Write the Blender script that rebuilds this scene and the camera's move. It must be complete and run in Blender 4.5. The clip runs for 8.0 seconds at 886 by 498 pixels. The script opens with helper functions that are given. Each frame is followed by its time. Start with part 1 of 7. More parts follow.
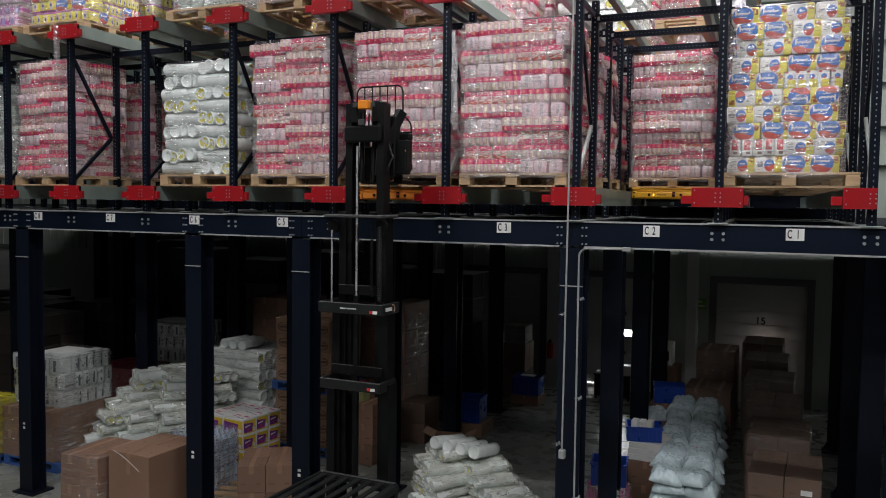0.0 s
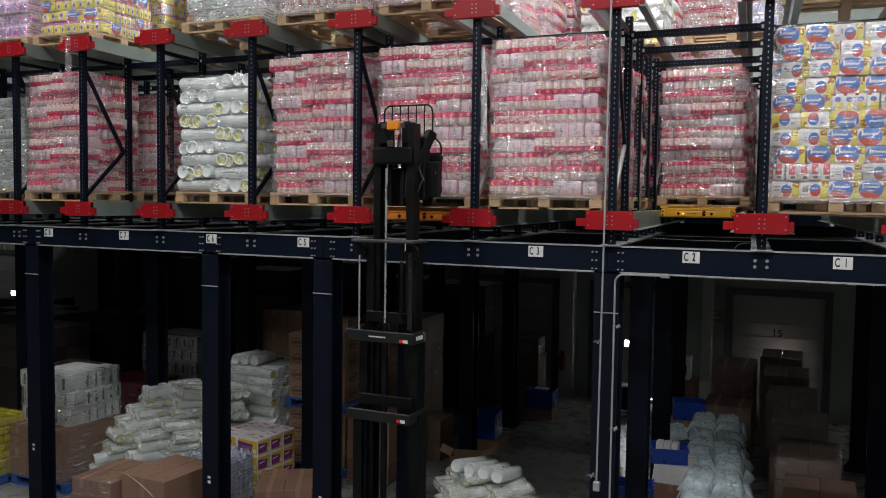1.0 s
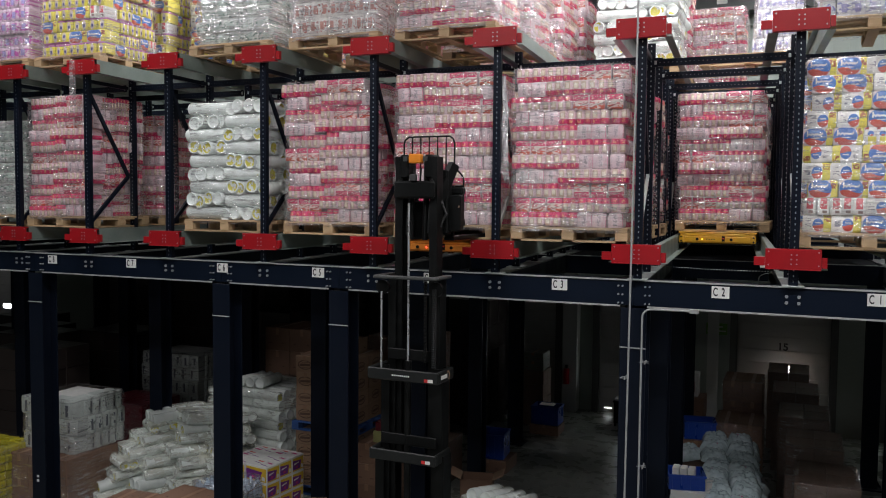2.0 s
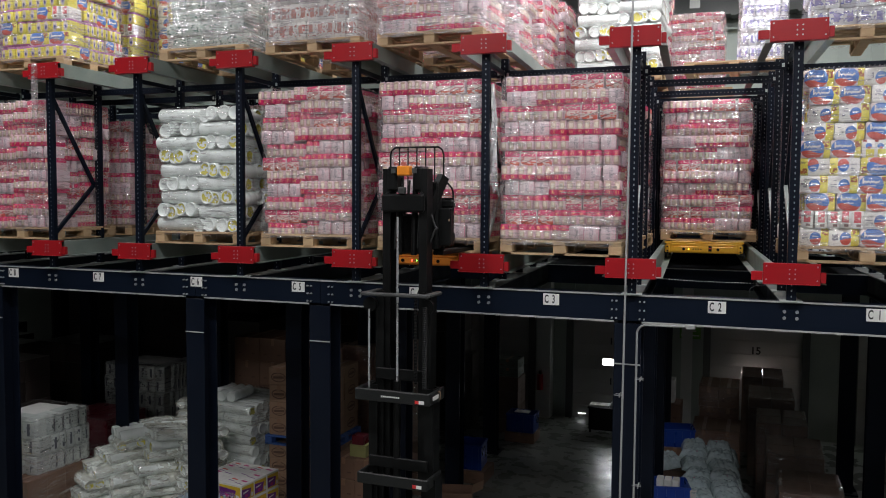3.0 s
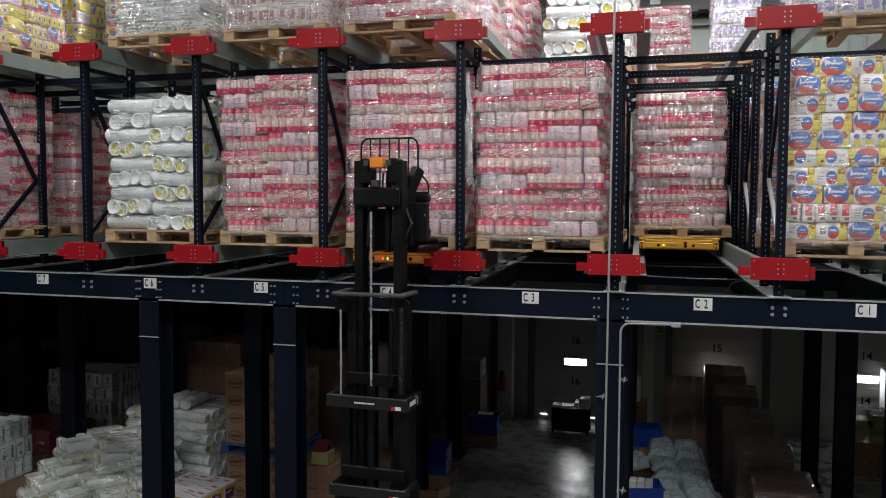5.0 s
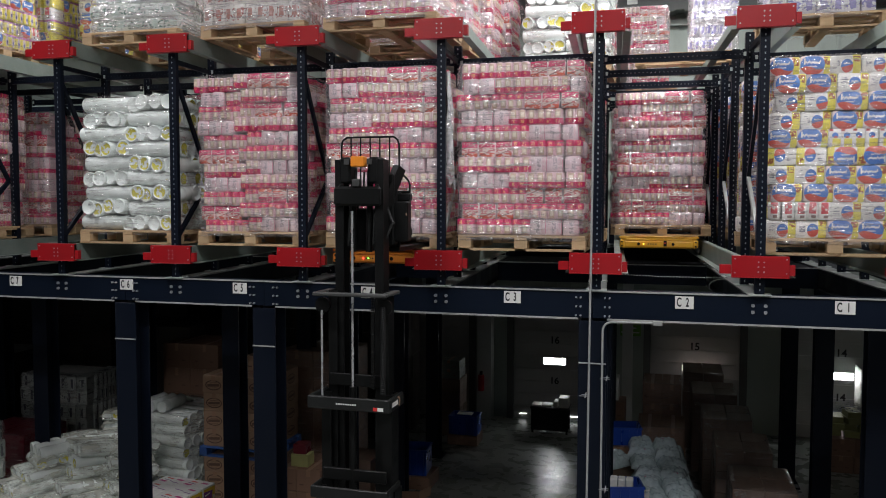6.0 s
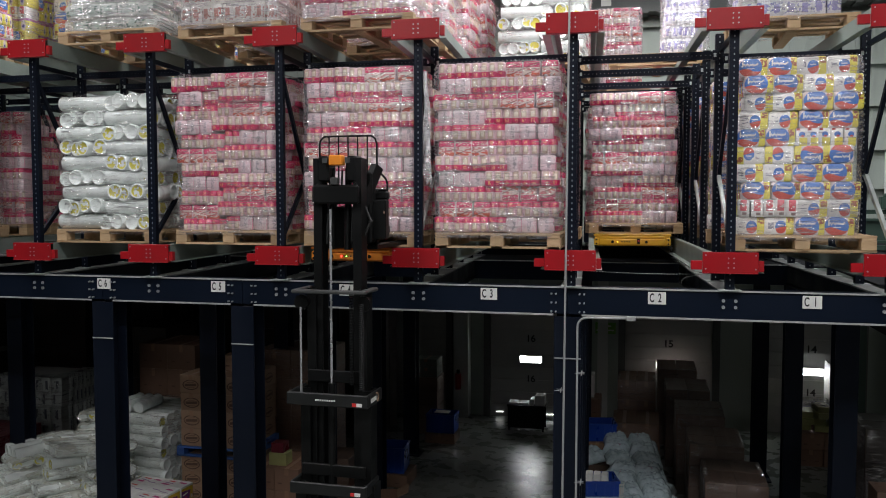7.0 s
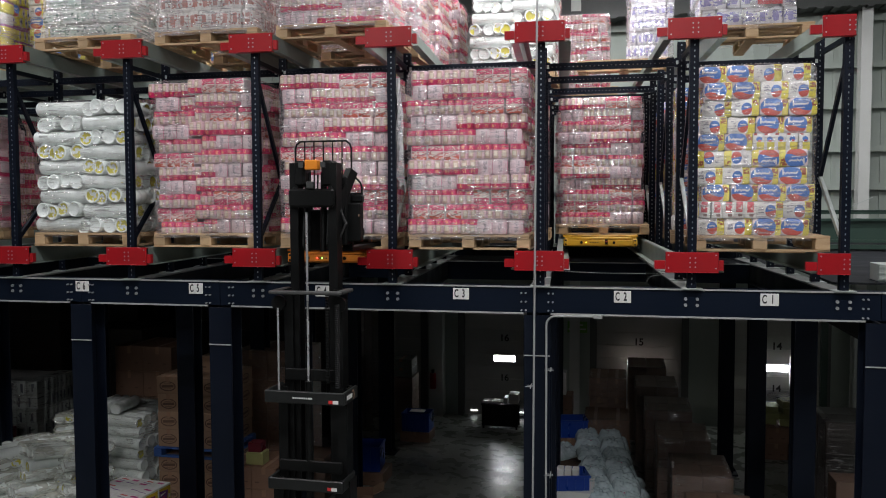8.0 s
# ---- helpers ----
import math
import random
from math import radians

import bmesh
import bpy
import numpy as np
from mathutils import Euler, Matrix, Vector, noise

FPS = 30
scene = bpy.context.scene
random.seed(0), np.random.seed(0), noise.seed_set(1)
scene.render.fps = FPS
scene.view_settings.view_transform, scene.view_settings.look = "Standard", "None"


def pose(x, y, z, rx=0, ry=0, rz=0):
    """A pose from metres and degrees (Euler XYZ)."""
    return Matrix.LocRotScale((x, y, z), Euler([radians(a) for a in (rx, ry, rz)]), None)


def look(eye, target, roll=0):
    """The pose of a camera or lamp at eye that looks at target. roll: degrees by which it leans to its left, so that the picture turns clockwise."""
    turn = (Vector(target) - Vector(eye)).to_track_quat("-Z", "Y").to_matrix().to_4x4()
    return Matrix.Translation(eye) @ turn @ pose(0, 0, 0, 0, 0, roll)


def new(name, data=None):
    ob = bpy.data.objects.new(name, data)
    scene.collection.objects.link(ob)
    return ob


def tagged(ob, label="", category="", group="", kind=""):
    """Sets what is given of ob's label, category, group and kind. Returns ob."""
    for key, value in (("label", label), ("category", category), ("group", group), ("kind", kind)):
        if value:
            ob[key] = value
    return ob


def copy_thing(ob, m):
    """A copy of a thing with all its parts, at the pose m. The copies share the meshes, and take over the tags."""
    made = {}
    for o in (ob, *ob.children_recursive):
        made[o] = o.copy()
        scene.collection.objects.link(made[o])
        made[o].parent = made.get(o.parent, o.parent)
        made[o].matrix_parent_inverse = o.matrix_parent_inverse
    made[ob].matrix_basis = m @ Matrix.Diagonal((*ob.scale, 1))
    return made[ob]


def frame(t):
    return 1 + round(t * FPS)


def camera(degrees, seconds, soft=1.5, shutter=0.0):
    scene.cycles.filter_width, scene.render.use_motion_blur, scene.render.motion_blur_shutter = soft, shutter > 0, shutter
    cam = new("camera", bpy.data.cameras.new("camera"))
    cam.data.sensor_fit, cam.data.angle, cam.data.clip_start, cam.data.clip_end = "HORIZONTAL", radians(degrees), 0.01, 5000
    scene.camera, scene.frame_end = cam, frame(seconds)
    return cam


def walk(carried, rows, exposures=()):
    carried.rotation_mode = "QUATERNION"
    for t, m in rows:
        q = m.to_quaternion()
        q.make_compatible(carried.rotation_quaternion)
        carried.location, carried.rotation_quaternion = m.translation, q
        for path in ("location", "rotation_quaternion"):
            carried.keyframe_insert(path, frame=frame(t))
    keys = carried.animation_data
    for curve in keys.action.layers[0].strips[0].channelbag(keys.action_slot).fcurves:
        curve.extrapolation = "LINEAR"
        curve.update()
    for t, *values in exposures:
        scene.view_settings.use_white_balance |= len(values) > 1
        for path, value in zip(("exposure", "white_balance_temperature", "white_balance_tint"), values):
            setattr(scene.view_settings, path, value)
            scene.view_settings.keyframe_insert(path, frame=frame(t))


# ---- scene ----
cam = camera(56.0, 8.0, 1.0)
PATH = [
    (0, (2.405, -7.994, 4.104), (1.581, -6.175, 3.994), 0.7),
    (0.5, (2.193, -7.901, 4.172), (1.373, -6.081, 4.059), 0.8),
    (1, (1.978, -7.872, 4.342), (1.163, -6.049, 4.228), 0.8),
    (1.5, (1.784, -7.866, 4.523), (0.972, -6.042, 4.407), 0.7),
    (3, (1.232, -7.664, 4.799), (0.534, -5.794, 4.679), 0.4),
    (3.5, (1.095, -7.574, 4.783), (0.429, -5.692, 4.662), 0.4),
    (4, (0.997, -7.497, 4.752), (0.361, -5.604, 4.632), 0.4),
    (4.5, (0.929, -7.421, 4.741), (0.321, -5.519, 4.623), 0.3),
    (6, (0.828, -7.341, 4.726), (0.3, -5.415, 4.61), 0.1),
    (6.5, (0.825, -7.373, 4.716), (0.324, -5.44, 4.601), 0.0),
    (7, (0.845, -7.439, 4.703), (0.372, -5.499, 4.589), 0.0),
    (7.5, (0.862, -7.537, 4.71), (0.419, -5.589, 4.597), -0.1),
    (8, (0.917, -7.66, 4.721), (0.502, -5.706, 4.609), -0.2),
]
walk(cam, [(t, look(eye, target, roll)) for t, eye, target, roll in PATH])

# ---- light ----
world = bpy.data.worlds.new("hall_air")
world.use_nodes = True
world.node_tree.nodes["Background"].inputs[0].default_value = (0.75, 0.85, 1.0, 1)
world.node_tree.nodes["Background"].inputs[1].default_value = 0.02
scene.world = world
scene.view_settings.exposure = 0.0

# lamps added out of view, placed and powered to light the loads near them
ADDED_BAYS = [(-7.6, -1.4), (-3.0, -4.6), (2.0, -4.6), (6.5, -4.6),
             (-10.0, -9.6), (-4.0, -9.6), (2.0, -9.6),
             (-6.0, -16.0), (2.0, -16.0), (-4.0, -23.0), (3.0, -30.0),
             (-9.0, 2.4), (-3.5, 2.4), (0.9, 1.5), (1.3, 6.6), (6.4, 4.0)]
BAY_Z = 9.6
for bx, by in ADDED_BAYS:
    lamp = bpy.data.lights.new("high_bay_light", "AREA")
    lamp.shape, lamp.size, lamp.size_y = "RECTANGLE", 2.2, 0.45
    lamp.energy = (145 if by > -2 else 60 if bx < -7 else 190 if bx < -2.5 and by > -5 else 218 if by > -12 else 95) if by < 0 else 170 if bx < -8 else 215 if by < 2 else 290 if by < 3 else 230
    lamp.color = (0.99, 0.975, 1.01)
    new("high_bay_light", lamp).matrix_world = pose(bx, by, BAY_Z - 0.09)


# ---- materials ----
def material(name, rough=0.6, metal=0.0):
    m = bpy.data.materials.new(name)
    m.use_nodes = True
    b = m.node_tree.nodes["Principled BSDF"]
    b.inputs["Roughness"].default_value = rough
    b.inputs["Metallic"].default_value = metal
    return m, m.node_tree, b


def node(nt, kind, **inputs):
    n = nt.nodes.new(kind)
    for key, value in inputs.items():
        n.inputs[key.replace("_", " ")].default_value = value
    return n


def math_node(nt, op, a, b=None, c=None, clamp=False):
    n = nt.nodes.new("ShaderNodeMath")
    n.operation, n.use_clamp = op, clamp
    for i, v in enumerate((a, b, c)):
        if v is None:
            continue
        if isinstance(v, (int, float)):
            n.inputs[i].default_value = v
        else:
            nt.links.new(v, n.inputs[i])
    return n.outputs[0]


def mix(nt, fac, a, b):
    n = nt.nodes.new("ShaderNodeMix")
    n.data_type = "RGBA"
    for i, v in ((0, fac), (6, a), (7, b)):
        if isinstance(v, (int, float)):
            n.inputs[i].default_value = v
        elif isinstance(v, tuple):
            n.inputs[i].default_value = (*v, 1)
        else:
            nt.links.new(v, n.inputs[i])
    return n.outputs[2]


def noise_tex(nt, scale, detail=3.0, where="Object", stretch=None):
    co = nt.nodes.new("ShaderNodeTexCoord").outputs[where]
    if stretch:
        mp = nt.nodes.new("ShaderNodeMapping")
        mp.inputs["Scale"].default_value = stretch
        nt.links.new(co, mp.inputs[0])
        co = mp.outputs[0]
    n = node(nt, "ShaderNodeTexNoise", Scale=scale, Detail=detail)
    nt.links.new(co, n.inputs["Vector"])
    return n.outputs[0]


def ramp(nt, value, lo, hi):
    n = nt.nodes.new("ShaderNodeMapRange")
    n.inputs[1].default_value, n.inputs[2].default_value = lo, hi
    nt.links.new(value, n.inputs[0])
    return n.outputs[0]


def bump(nt, bsdf, height, strength=0.3, distance=0.01):
    n = node(nt, "ShaderNodeBump", Strength=strength, Distance=distance)
    nt.links.new(height, n.inputs["Height"])
    nt.links.new(n.outputs[0], bsdf.inputs["Normal"])


def piece_random(nt):
    """A number for each piece, loose or joined."""
    a = nt.nodes.new("ShaderNodeObjectInfo").outputs["Random"]
    b = nt.nodes.new("ShaderNodeNewGeometry").outputs["Random Per Island"]
    return math_node(nt, "FRACT", math_node(nt, "ADD", a, b))


def surface(name, base, second, rough=0.6, metal=0.0, scale=3.0, grain=60.0, amount=0.5, relief=0.15, stretch=None, vary=0.0):
    """Two-scale mottled surface: broad stains and fine grain."""
    m, nt, b = material(name, rough, metal)
    broad = ramp(nt, noise_tex(nt, scale, 4, stretch=stretch), 0.35, 0.7)
    fine = noise_tex(nt, grain, 4, stretch=stretch)
    fac = math_node(nt, "MULTIPLY", math_node(nt, "ADD", broad, fine), amount, clamp=True)
    colour = mix(nt, fac, base, second)
    if vary:
        dark = math_node(nt, "MULTIPLY_ADD", piece_random(nt), vary, 1.0 - vary)
        n = nt.nodes.new("ShaderNodeVectorMath")
        n.operation = "SCALE"
        nt.links.new(colour, n.inputs[0])
        nt.links.new(dark, n.inputs["Scale"])
        colour = n.outputs[0]
    nt.links.new(colour, b.inputs["Base Color"])
    nt.links.new(math_node(nt, "MULTIPLY_ADD", broad, 0.2, rough - 0.1, clamp=True), b.inputs["Roughness"])
    bump(nt, b, fine, relief, 0.004)
    return m


NAVY = surface("navy_painted_steel", (0.0036, 0.0060, 0.0125), (0.0058, 0.0088, 0.0170), 0.45, 0.0, 2.0, 90, 0.5, 0.05)
NAVY_BEAM = surface("navy_painted_beam", (0.0030, 0.0062, 0.0140), (0.0046, 0.0088, 0.0190), 0.55, 0.0, 1.3, 70, 0.5, 0.05)
BARE_AND_GLINT = surface("scuff_and_glint_edge", (0.3, 0.31, 0.31), (0.5, 0.5, 0.48), 0.5, 0.3, 6, 80, 0.5, 0.1)
RED = surface("red_painted_steel", (0.37, 0.010, 0.016), (0.30, 0.010, 0.014), 0.38, 0.0, 3.0, 60, 0.5, 0.04, vary=0.15)
GALV = surface("galvanised_steel", (0.42, 0.47, 0.45), (0.54, 0.58, 0.55), 0.42, 0.35, 5.0, 45, 0.5, 0.05)
BOLT = surface("zinc_bolt", (0.34, 0.35, 0.36), (0.48, 0.48, 0.48), 0.4, 0.5, 9, 60, 0.5, 0.02)
DECK = surface("black_deck_steel", (0.012, 0.014, 0.017), (0.022, 0.024, 0.027), 0.8, 0.0, 2, 40, 0.5, 0.1)
PIPE = surface("pale_grey_conduit", (0.34, 0.35, 0.345), (0.44, 0.45, 0.44), 0.4, 0.3, 4, 60, 0.5, 0.03)
BLACK = surface("black_mast_steel", (0.0035, 0.0038, 0.0038), (0.0065, 0.007, 0.007), 0.45, 0.1, 3, 70, 0.5, 0.05)
GREY = surface("grey_painted_mast", (0.011, 0.012, 0.012), (0.018, 0.0195, 0.019), 0.45, 0.1, 3, 70, 0.5, 0.05)
CHROME = surface("polished_rod", (0.72, 0.73, 0.74), (0.84, 0.85, 0.86), 0.3, 0.8, 5, 60, 0.5, 0.01)
RUBBER = surface("black_rubber", (0.012, 0.012, 0.012), (0.024, 0.024, 0.024), 0.7, 0, 5, 80, 0.5, 0.1)
ORANGE = surface("orange_plastic", (0.75, 0.26, 0.02), (0.65, 0.2, 0.02), 0.35, 0, 4, 50, 0.5, 0.02)
YELLOW = surface("yellow_machine_paint", (0.78, 0.42, 0.02), (0.68, 0.35, 0.02), 0.4, 0, 4, 60, 0.5, 0.05)
AMBER = surface("amber_machine_paint", (0.6, 0.2, 0.025), (0.5, 0.16, 0.02), 0.4, 0, 4, 60, 0.5, 0.05)
PAPER = surface("white_card", (0.74, 0.74, 0.71), (0.62, 0.62, 0.6), 0.55, 0, 8, 90, 0.45, 0.03)
INK = surface("black_ink", (0.012, 0.012, 0.013), (0.02, 0.02, 0.02), 0.5, 0, 8, 90, 0.5, 0.0)
STICKER_RED = surface("red_sticker", (0.6, 0.03, 0.03), (0.5, 0.03, 0.03), 0.4, 0, 8, 60, 0.5, 0.0)
BLUE_PLASTIC = surface("blue_plastic", (0.008, 0.04, 0.26), (0.011, 0.055, 0.33), 0.35, 0, 5, 60, 0.5, 0.03)
BLUE_WOOD = surface("blue_painted_wood", (0.02, 0.08, 0.3), (0.05, 0.12, 0.32), 0.65, 0, 5, 60, 0.5, 0.2)
CARDBOARD = surface("brown_cardboard", (0.205, 0.118, 0.078), (0.27, 0.158, 0.105), 0.75, 0, 2.2, 50, 0.5, 0.08, vary=0.2)
KRAFT = surface("pale_cardboard", (0.36, 0.235, 0.155), (0.30, 0.19, 0.12), 0.75, 0, 2.2, 50, 0.5, 0.08, vary=0.15)
TAPE = surface("packing_tape", (0.26, 0.145, 0.088), (0.30, 0.17, 0.105), 0.4, 0, 6, 60, 0.5, 0.02)
PRINT_BROWN = surface("dark_carton_print", (0.10, 0.055, 0.035), (0.13, 0.07, 0.045), 0.7, 0, 6, 70, 0.5, 0.02)
PINE = surface("pallet_pine", (0.60, 0.43, 0.25), (0.44, 0.29, 0.155), 0.75, 0, 2.5, 26, 0.5, 0.3, stretch=(1.5, 9, 9), vary=0.35)
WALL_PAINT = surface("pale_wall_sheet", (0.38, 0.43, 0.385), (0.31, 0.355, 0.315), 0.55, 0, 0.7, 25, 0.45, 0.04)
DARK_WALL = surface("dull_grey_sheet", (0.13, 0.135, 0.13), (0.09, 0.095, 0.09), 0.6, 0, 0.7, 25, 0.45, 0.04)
STEEL_WHITE = surface("white_painted_column", (0.62, 0.64, 0.61), (0.52, 0.54, 0.51), 0.5, 0, 1.2, 40, 0.45, 0.03)
GREEN_STEEL = surface("dark_green_machine_paint", (0.026, 0.055, 0.041), (0.036, 0.070, 0.053), 0.45, 0, 2, 50, 0.5, 0.05)
DOOR_PAINT = surface("grey_dock_door", (0.5, 0.5, 0.48), (0.38, 0.38, 0.365), 0.5, 0, 0.9, 30, 0.5, 0.04)
ROOF = surface("roof_sheet", (0.22, 0.23, 0.23), (0.17, 0.18, 0.18), 0.6, 0.2, 0.6, 25, 0.5, 0.05)
BLUE_FILM = surface("blue_tinted_bag", (0.38, 0.50, 0.53), (0.74, 0.85, 0.87), 0.14, 0, 11, 26, 0.5, 0.8, vary=0.15)
BOTTLE = surface("light_blue_bottles", (0.30, 0.41, 0.54), (0.55, 0.64, 0.72), 0.2, 0, 12, 40, 0.5, 0.2, vary=0.2)
YELLOW_PACK = surface("yellow_wrapped_packs", (0.52, 0.46, 0.03), (0.36, 0.33, 0.03), 0.3, 0, 6, 22, 0.5, 0.25, vary=0.2)
PURPLE = surface("purple_carton_print", (0.13, 0.02, 0.2), (0.2, 0.03, 0.26), 0.5, 0, 8, 50, 0.5, 0.02)
MAGENTA = surface("magenta_print", (0.5, 0.02, 0.2), (0.42, 0.02, 0.17), 0.45, 0, 8, 50, 0.5, 0.02)
YELLOW_PRINT = surface("yellow_carton_print", (0.7, 0.48, 0.03), (0.6, 0.4, 0.03), 0.5, 0, 8, 50, 0.5, 0.02)
GREEN_PRINT = surface("green_carton_print", (0.12, 0.34, 0.05), (0.2, 0.4, 0.07), 0.5, 0, 8, 50, 0.5, 0.02)
DARK_STACK = surface("dark_shade_goods", (0.035, 0.028, 0.026), (0.06, 0.045, 0.04), 0.4, 0, 2, 30, 0.5, 0.15, vary=0.3)
DARK_RED = surface("dark_red_wrap", (0.14, 0.015, 0.025), (0.09, 0.012, 0.02), 0.35, 0, 4, 40, 0.5, 0.15)


def floor_material():
    m, nt, b = material("sealed_concrete", 0.3)
    broad = ramp(nt, noise_tex(nt, 0.6, 5), 0.3, 0.72)
    fine = noise_tex(nt, 3.5, 6)
    nt.links.new(mix(nt, broad, mix(nt, fine, (0.20, 0.215, 0.195), (0.28, 0.287, 0.26)), (0.15, 0.16, 0.143)), b.inputs["Base Color"])
    nt.links.new(math_node(nt, "MULTIPLY_ADD", fine, 0.42, 0.08), b.inputs["Roughness"])
    bump(nt, b, noise_tex(nt, 5, 4), 0.06, 0.01)
    return m


def glow(name, colour, strength):
    m = bpy.data.materials.new(name)
    m.use_nodes = True
    nt = m.node_tree
    nt.nodes.remove(nt.nodes["Principled BSDF"])
    e = node(nt, "ShaderNodeEmission", Color=(*colour, 1), Strength=strength)
    nt.links.new(e.outputs[0], nt.nodes["Material Output"].inputs[0])
    return m


FLOOR = floor_material()
DAYLIGHT = glow("daylit_vision_panel", (0.93, 0.97, 1.0), 30.0)
DOOR_GAP = glow("daylight_under_door", (0.95, 0.98, 1.0), 5.0)
BRIGHT_DAYLIGHT = glow("sunlit_vision_panel", (0.95, 0.97, 1.0), 30.0)
LED_RED = glow("red_led", (1.0, 0.05, 0.03), 6.0)
LED_GREEN = glow("green_led", (0.2, 1.0, 0.1), 5.0)
LED_AMBER = glow("amber_led", (1.0, 0.6, 0.05), 5.0)
LED_LENS = glow("added_bay_lens", (1.0, 0.98, 0.95), 4.0)


def pack_uv(nt):
    co = nt.nodes.new("ShaderNodeUVMap").outputs[0]
    s = nt.nodes.new("ShaderNodeSeparateXYZ")
    nt.links.new(co, s.inputs[0])
    return s.outputs[0], s.outputs[1], co


def between(nt, v, lo, hi):
    return math_node(nt, "MULTIPLY", math_node(nt, "GREATER_THAN", v, lo), math_node(nt, "LESS_THAN", v, hi))


def ellipse(nt, u, v, cu, cv, ru, rv):
    du = math_node(nt, "DIVIDE", math_node(nt, "SUBTRACT", u, cu), ru)
    dv = math_node(nt, "DIVIDE", math_node(nt, "SUBTRACT", v, cv), rv)
    r2 = math_node(nt, "ADD", math_node(nt, "MULTIPLY", du, du), math_node(nt, "MULTIPLY", dv, dv))
    return math_node(nt, "LESS_THAN", r2, 1.0)


def print_noise(nt, co, su, sv, lo, detail=2.0):
    mp = nt.nodes.new("ShaderNodeMapping")
    mp.inputs["Scale"].default_value = (su, sv, 1)
    nt.links.new(co, mp.inputs[0])
    add = nt.nodes.new("ShaderNodeVectorMath")
    nt.links.new(mp.outputs[0], add.inputs[0])
    comb = nt.nodes.new("ShaderNodeCombineXYZ")
    nt.links.new(math_node(nt, "MULTIPLY", piece_random(nt), 40.0), comb.inputs[2])
    nt.links.new(comb.outputs[0], add.inputs[1])
    n = node(nt, "ShaderNodeTexNoise", Scale=1.0, Detail=detail)
    nt.links.new(add.outputs[0], n.inputs["Vector"])
    return math_node(nt, "GREATER_THAN", n.outputs[0], lo)


def finish_pack(nt, b, colour, rough=0.32):
    """Printed plastic skin: slight piece-to-piece change of tone, soft wrinkles."""
    tone = math_node(nt, "MULTIPLY_ADD", piece_random(nt), 0.26, 0.78)
    n = nt.nodes.new("ShaderNodeVectorMath")
    n.operation = "SCALE"
    nt.links.new(colour, n.inputs[0])
    nt.links.new(tone, n.inputs["Scale"])
    nt.links.new(n.outputs[0], b.inputs["Base Color"])
    b.inputs["Roughness"].default_value = rough
    bump(nt, b, noise_tex(nt, 38, 4), 0.25, 0.006)


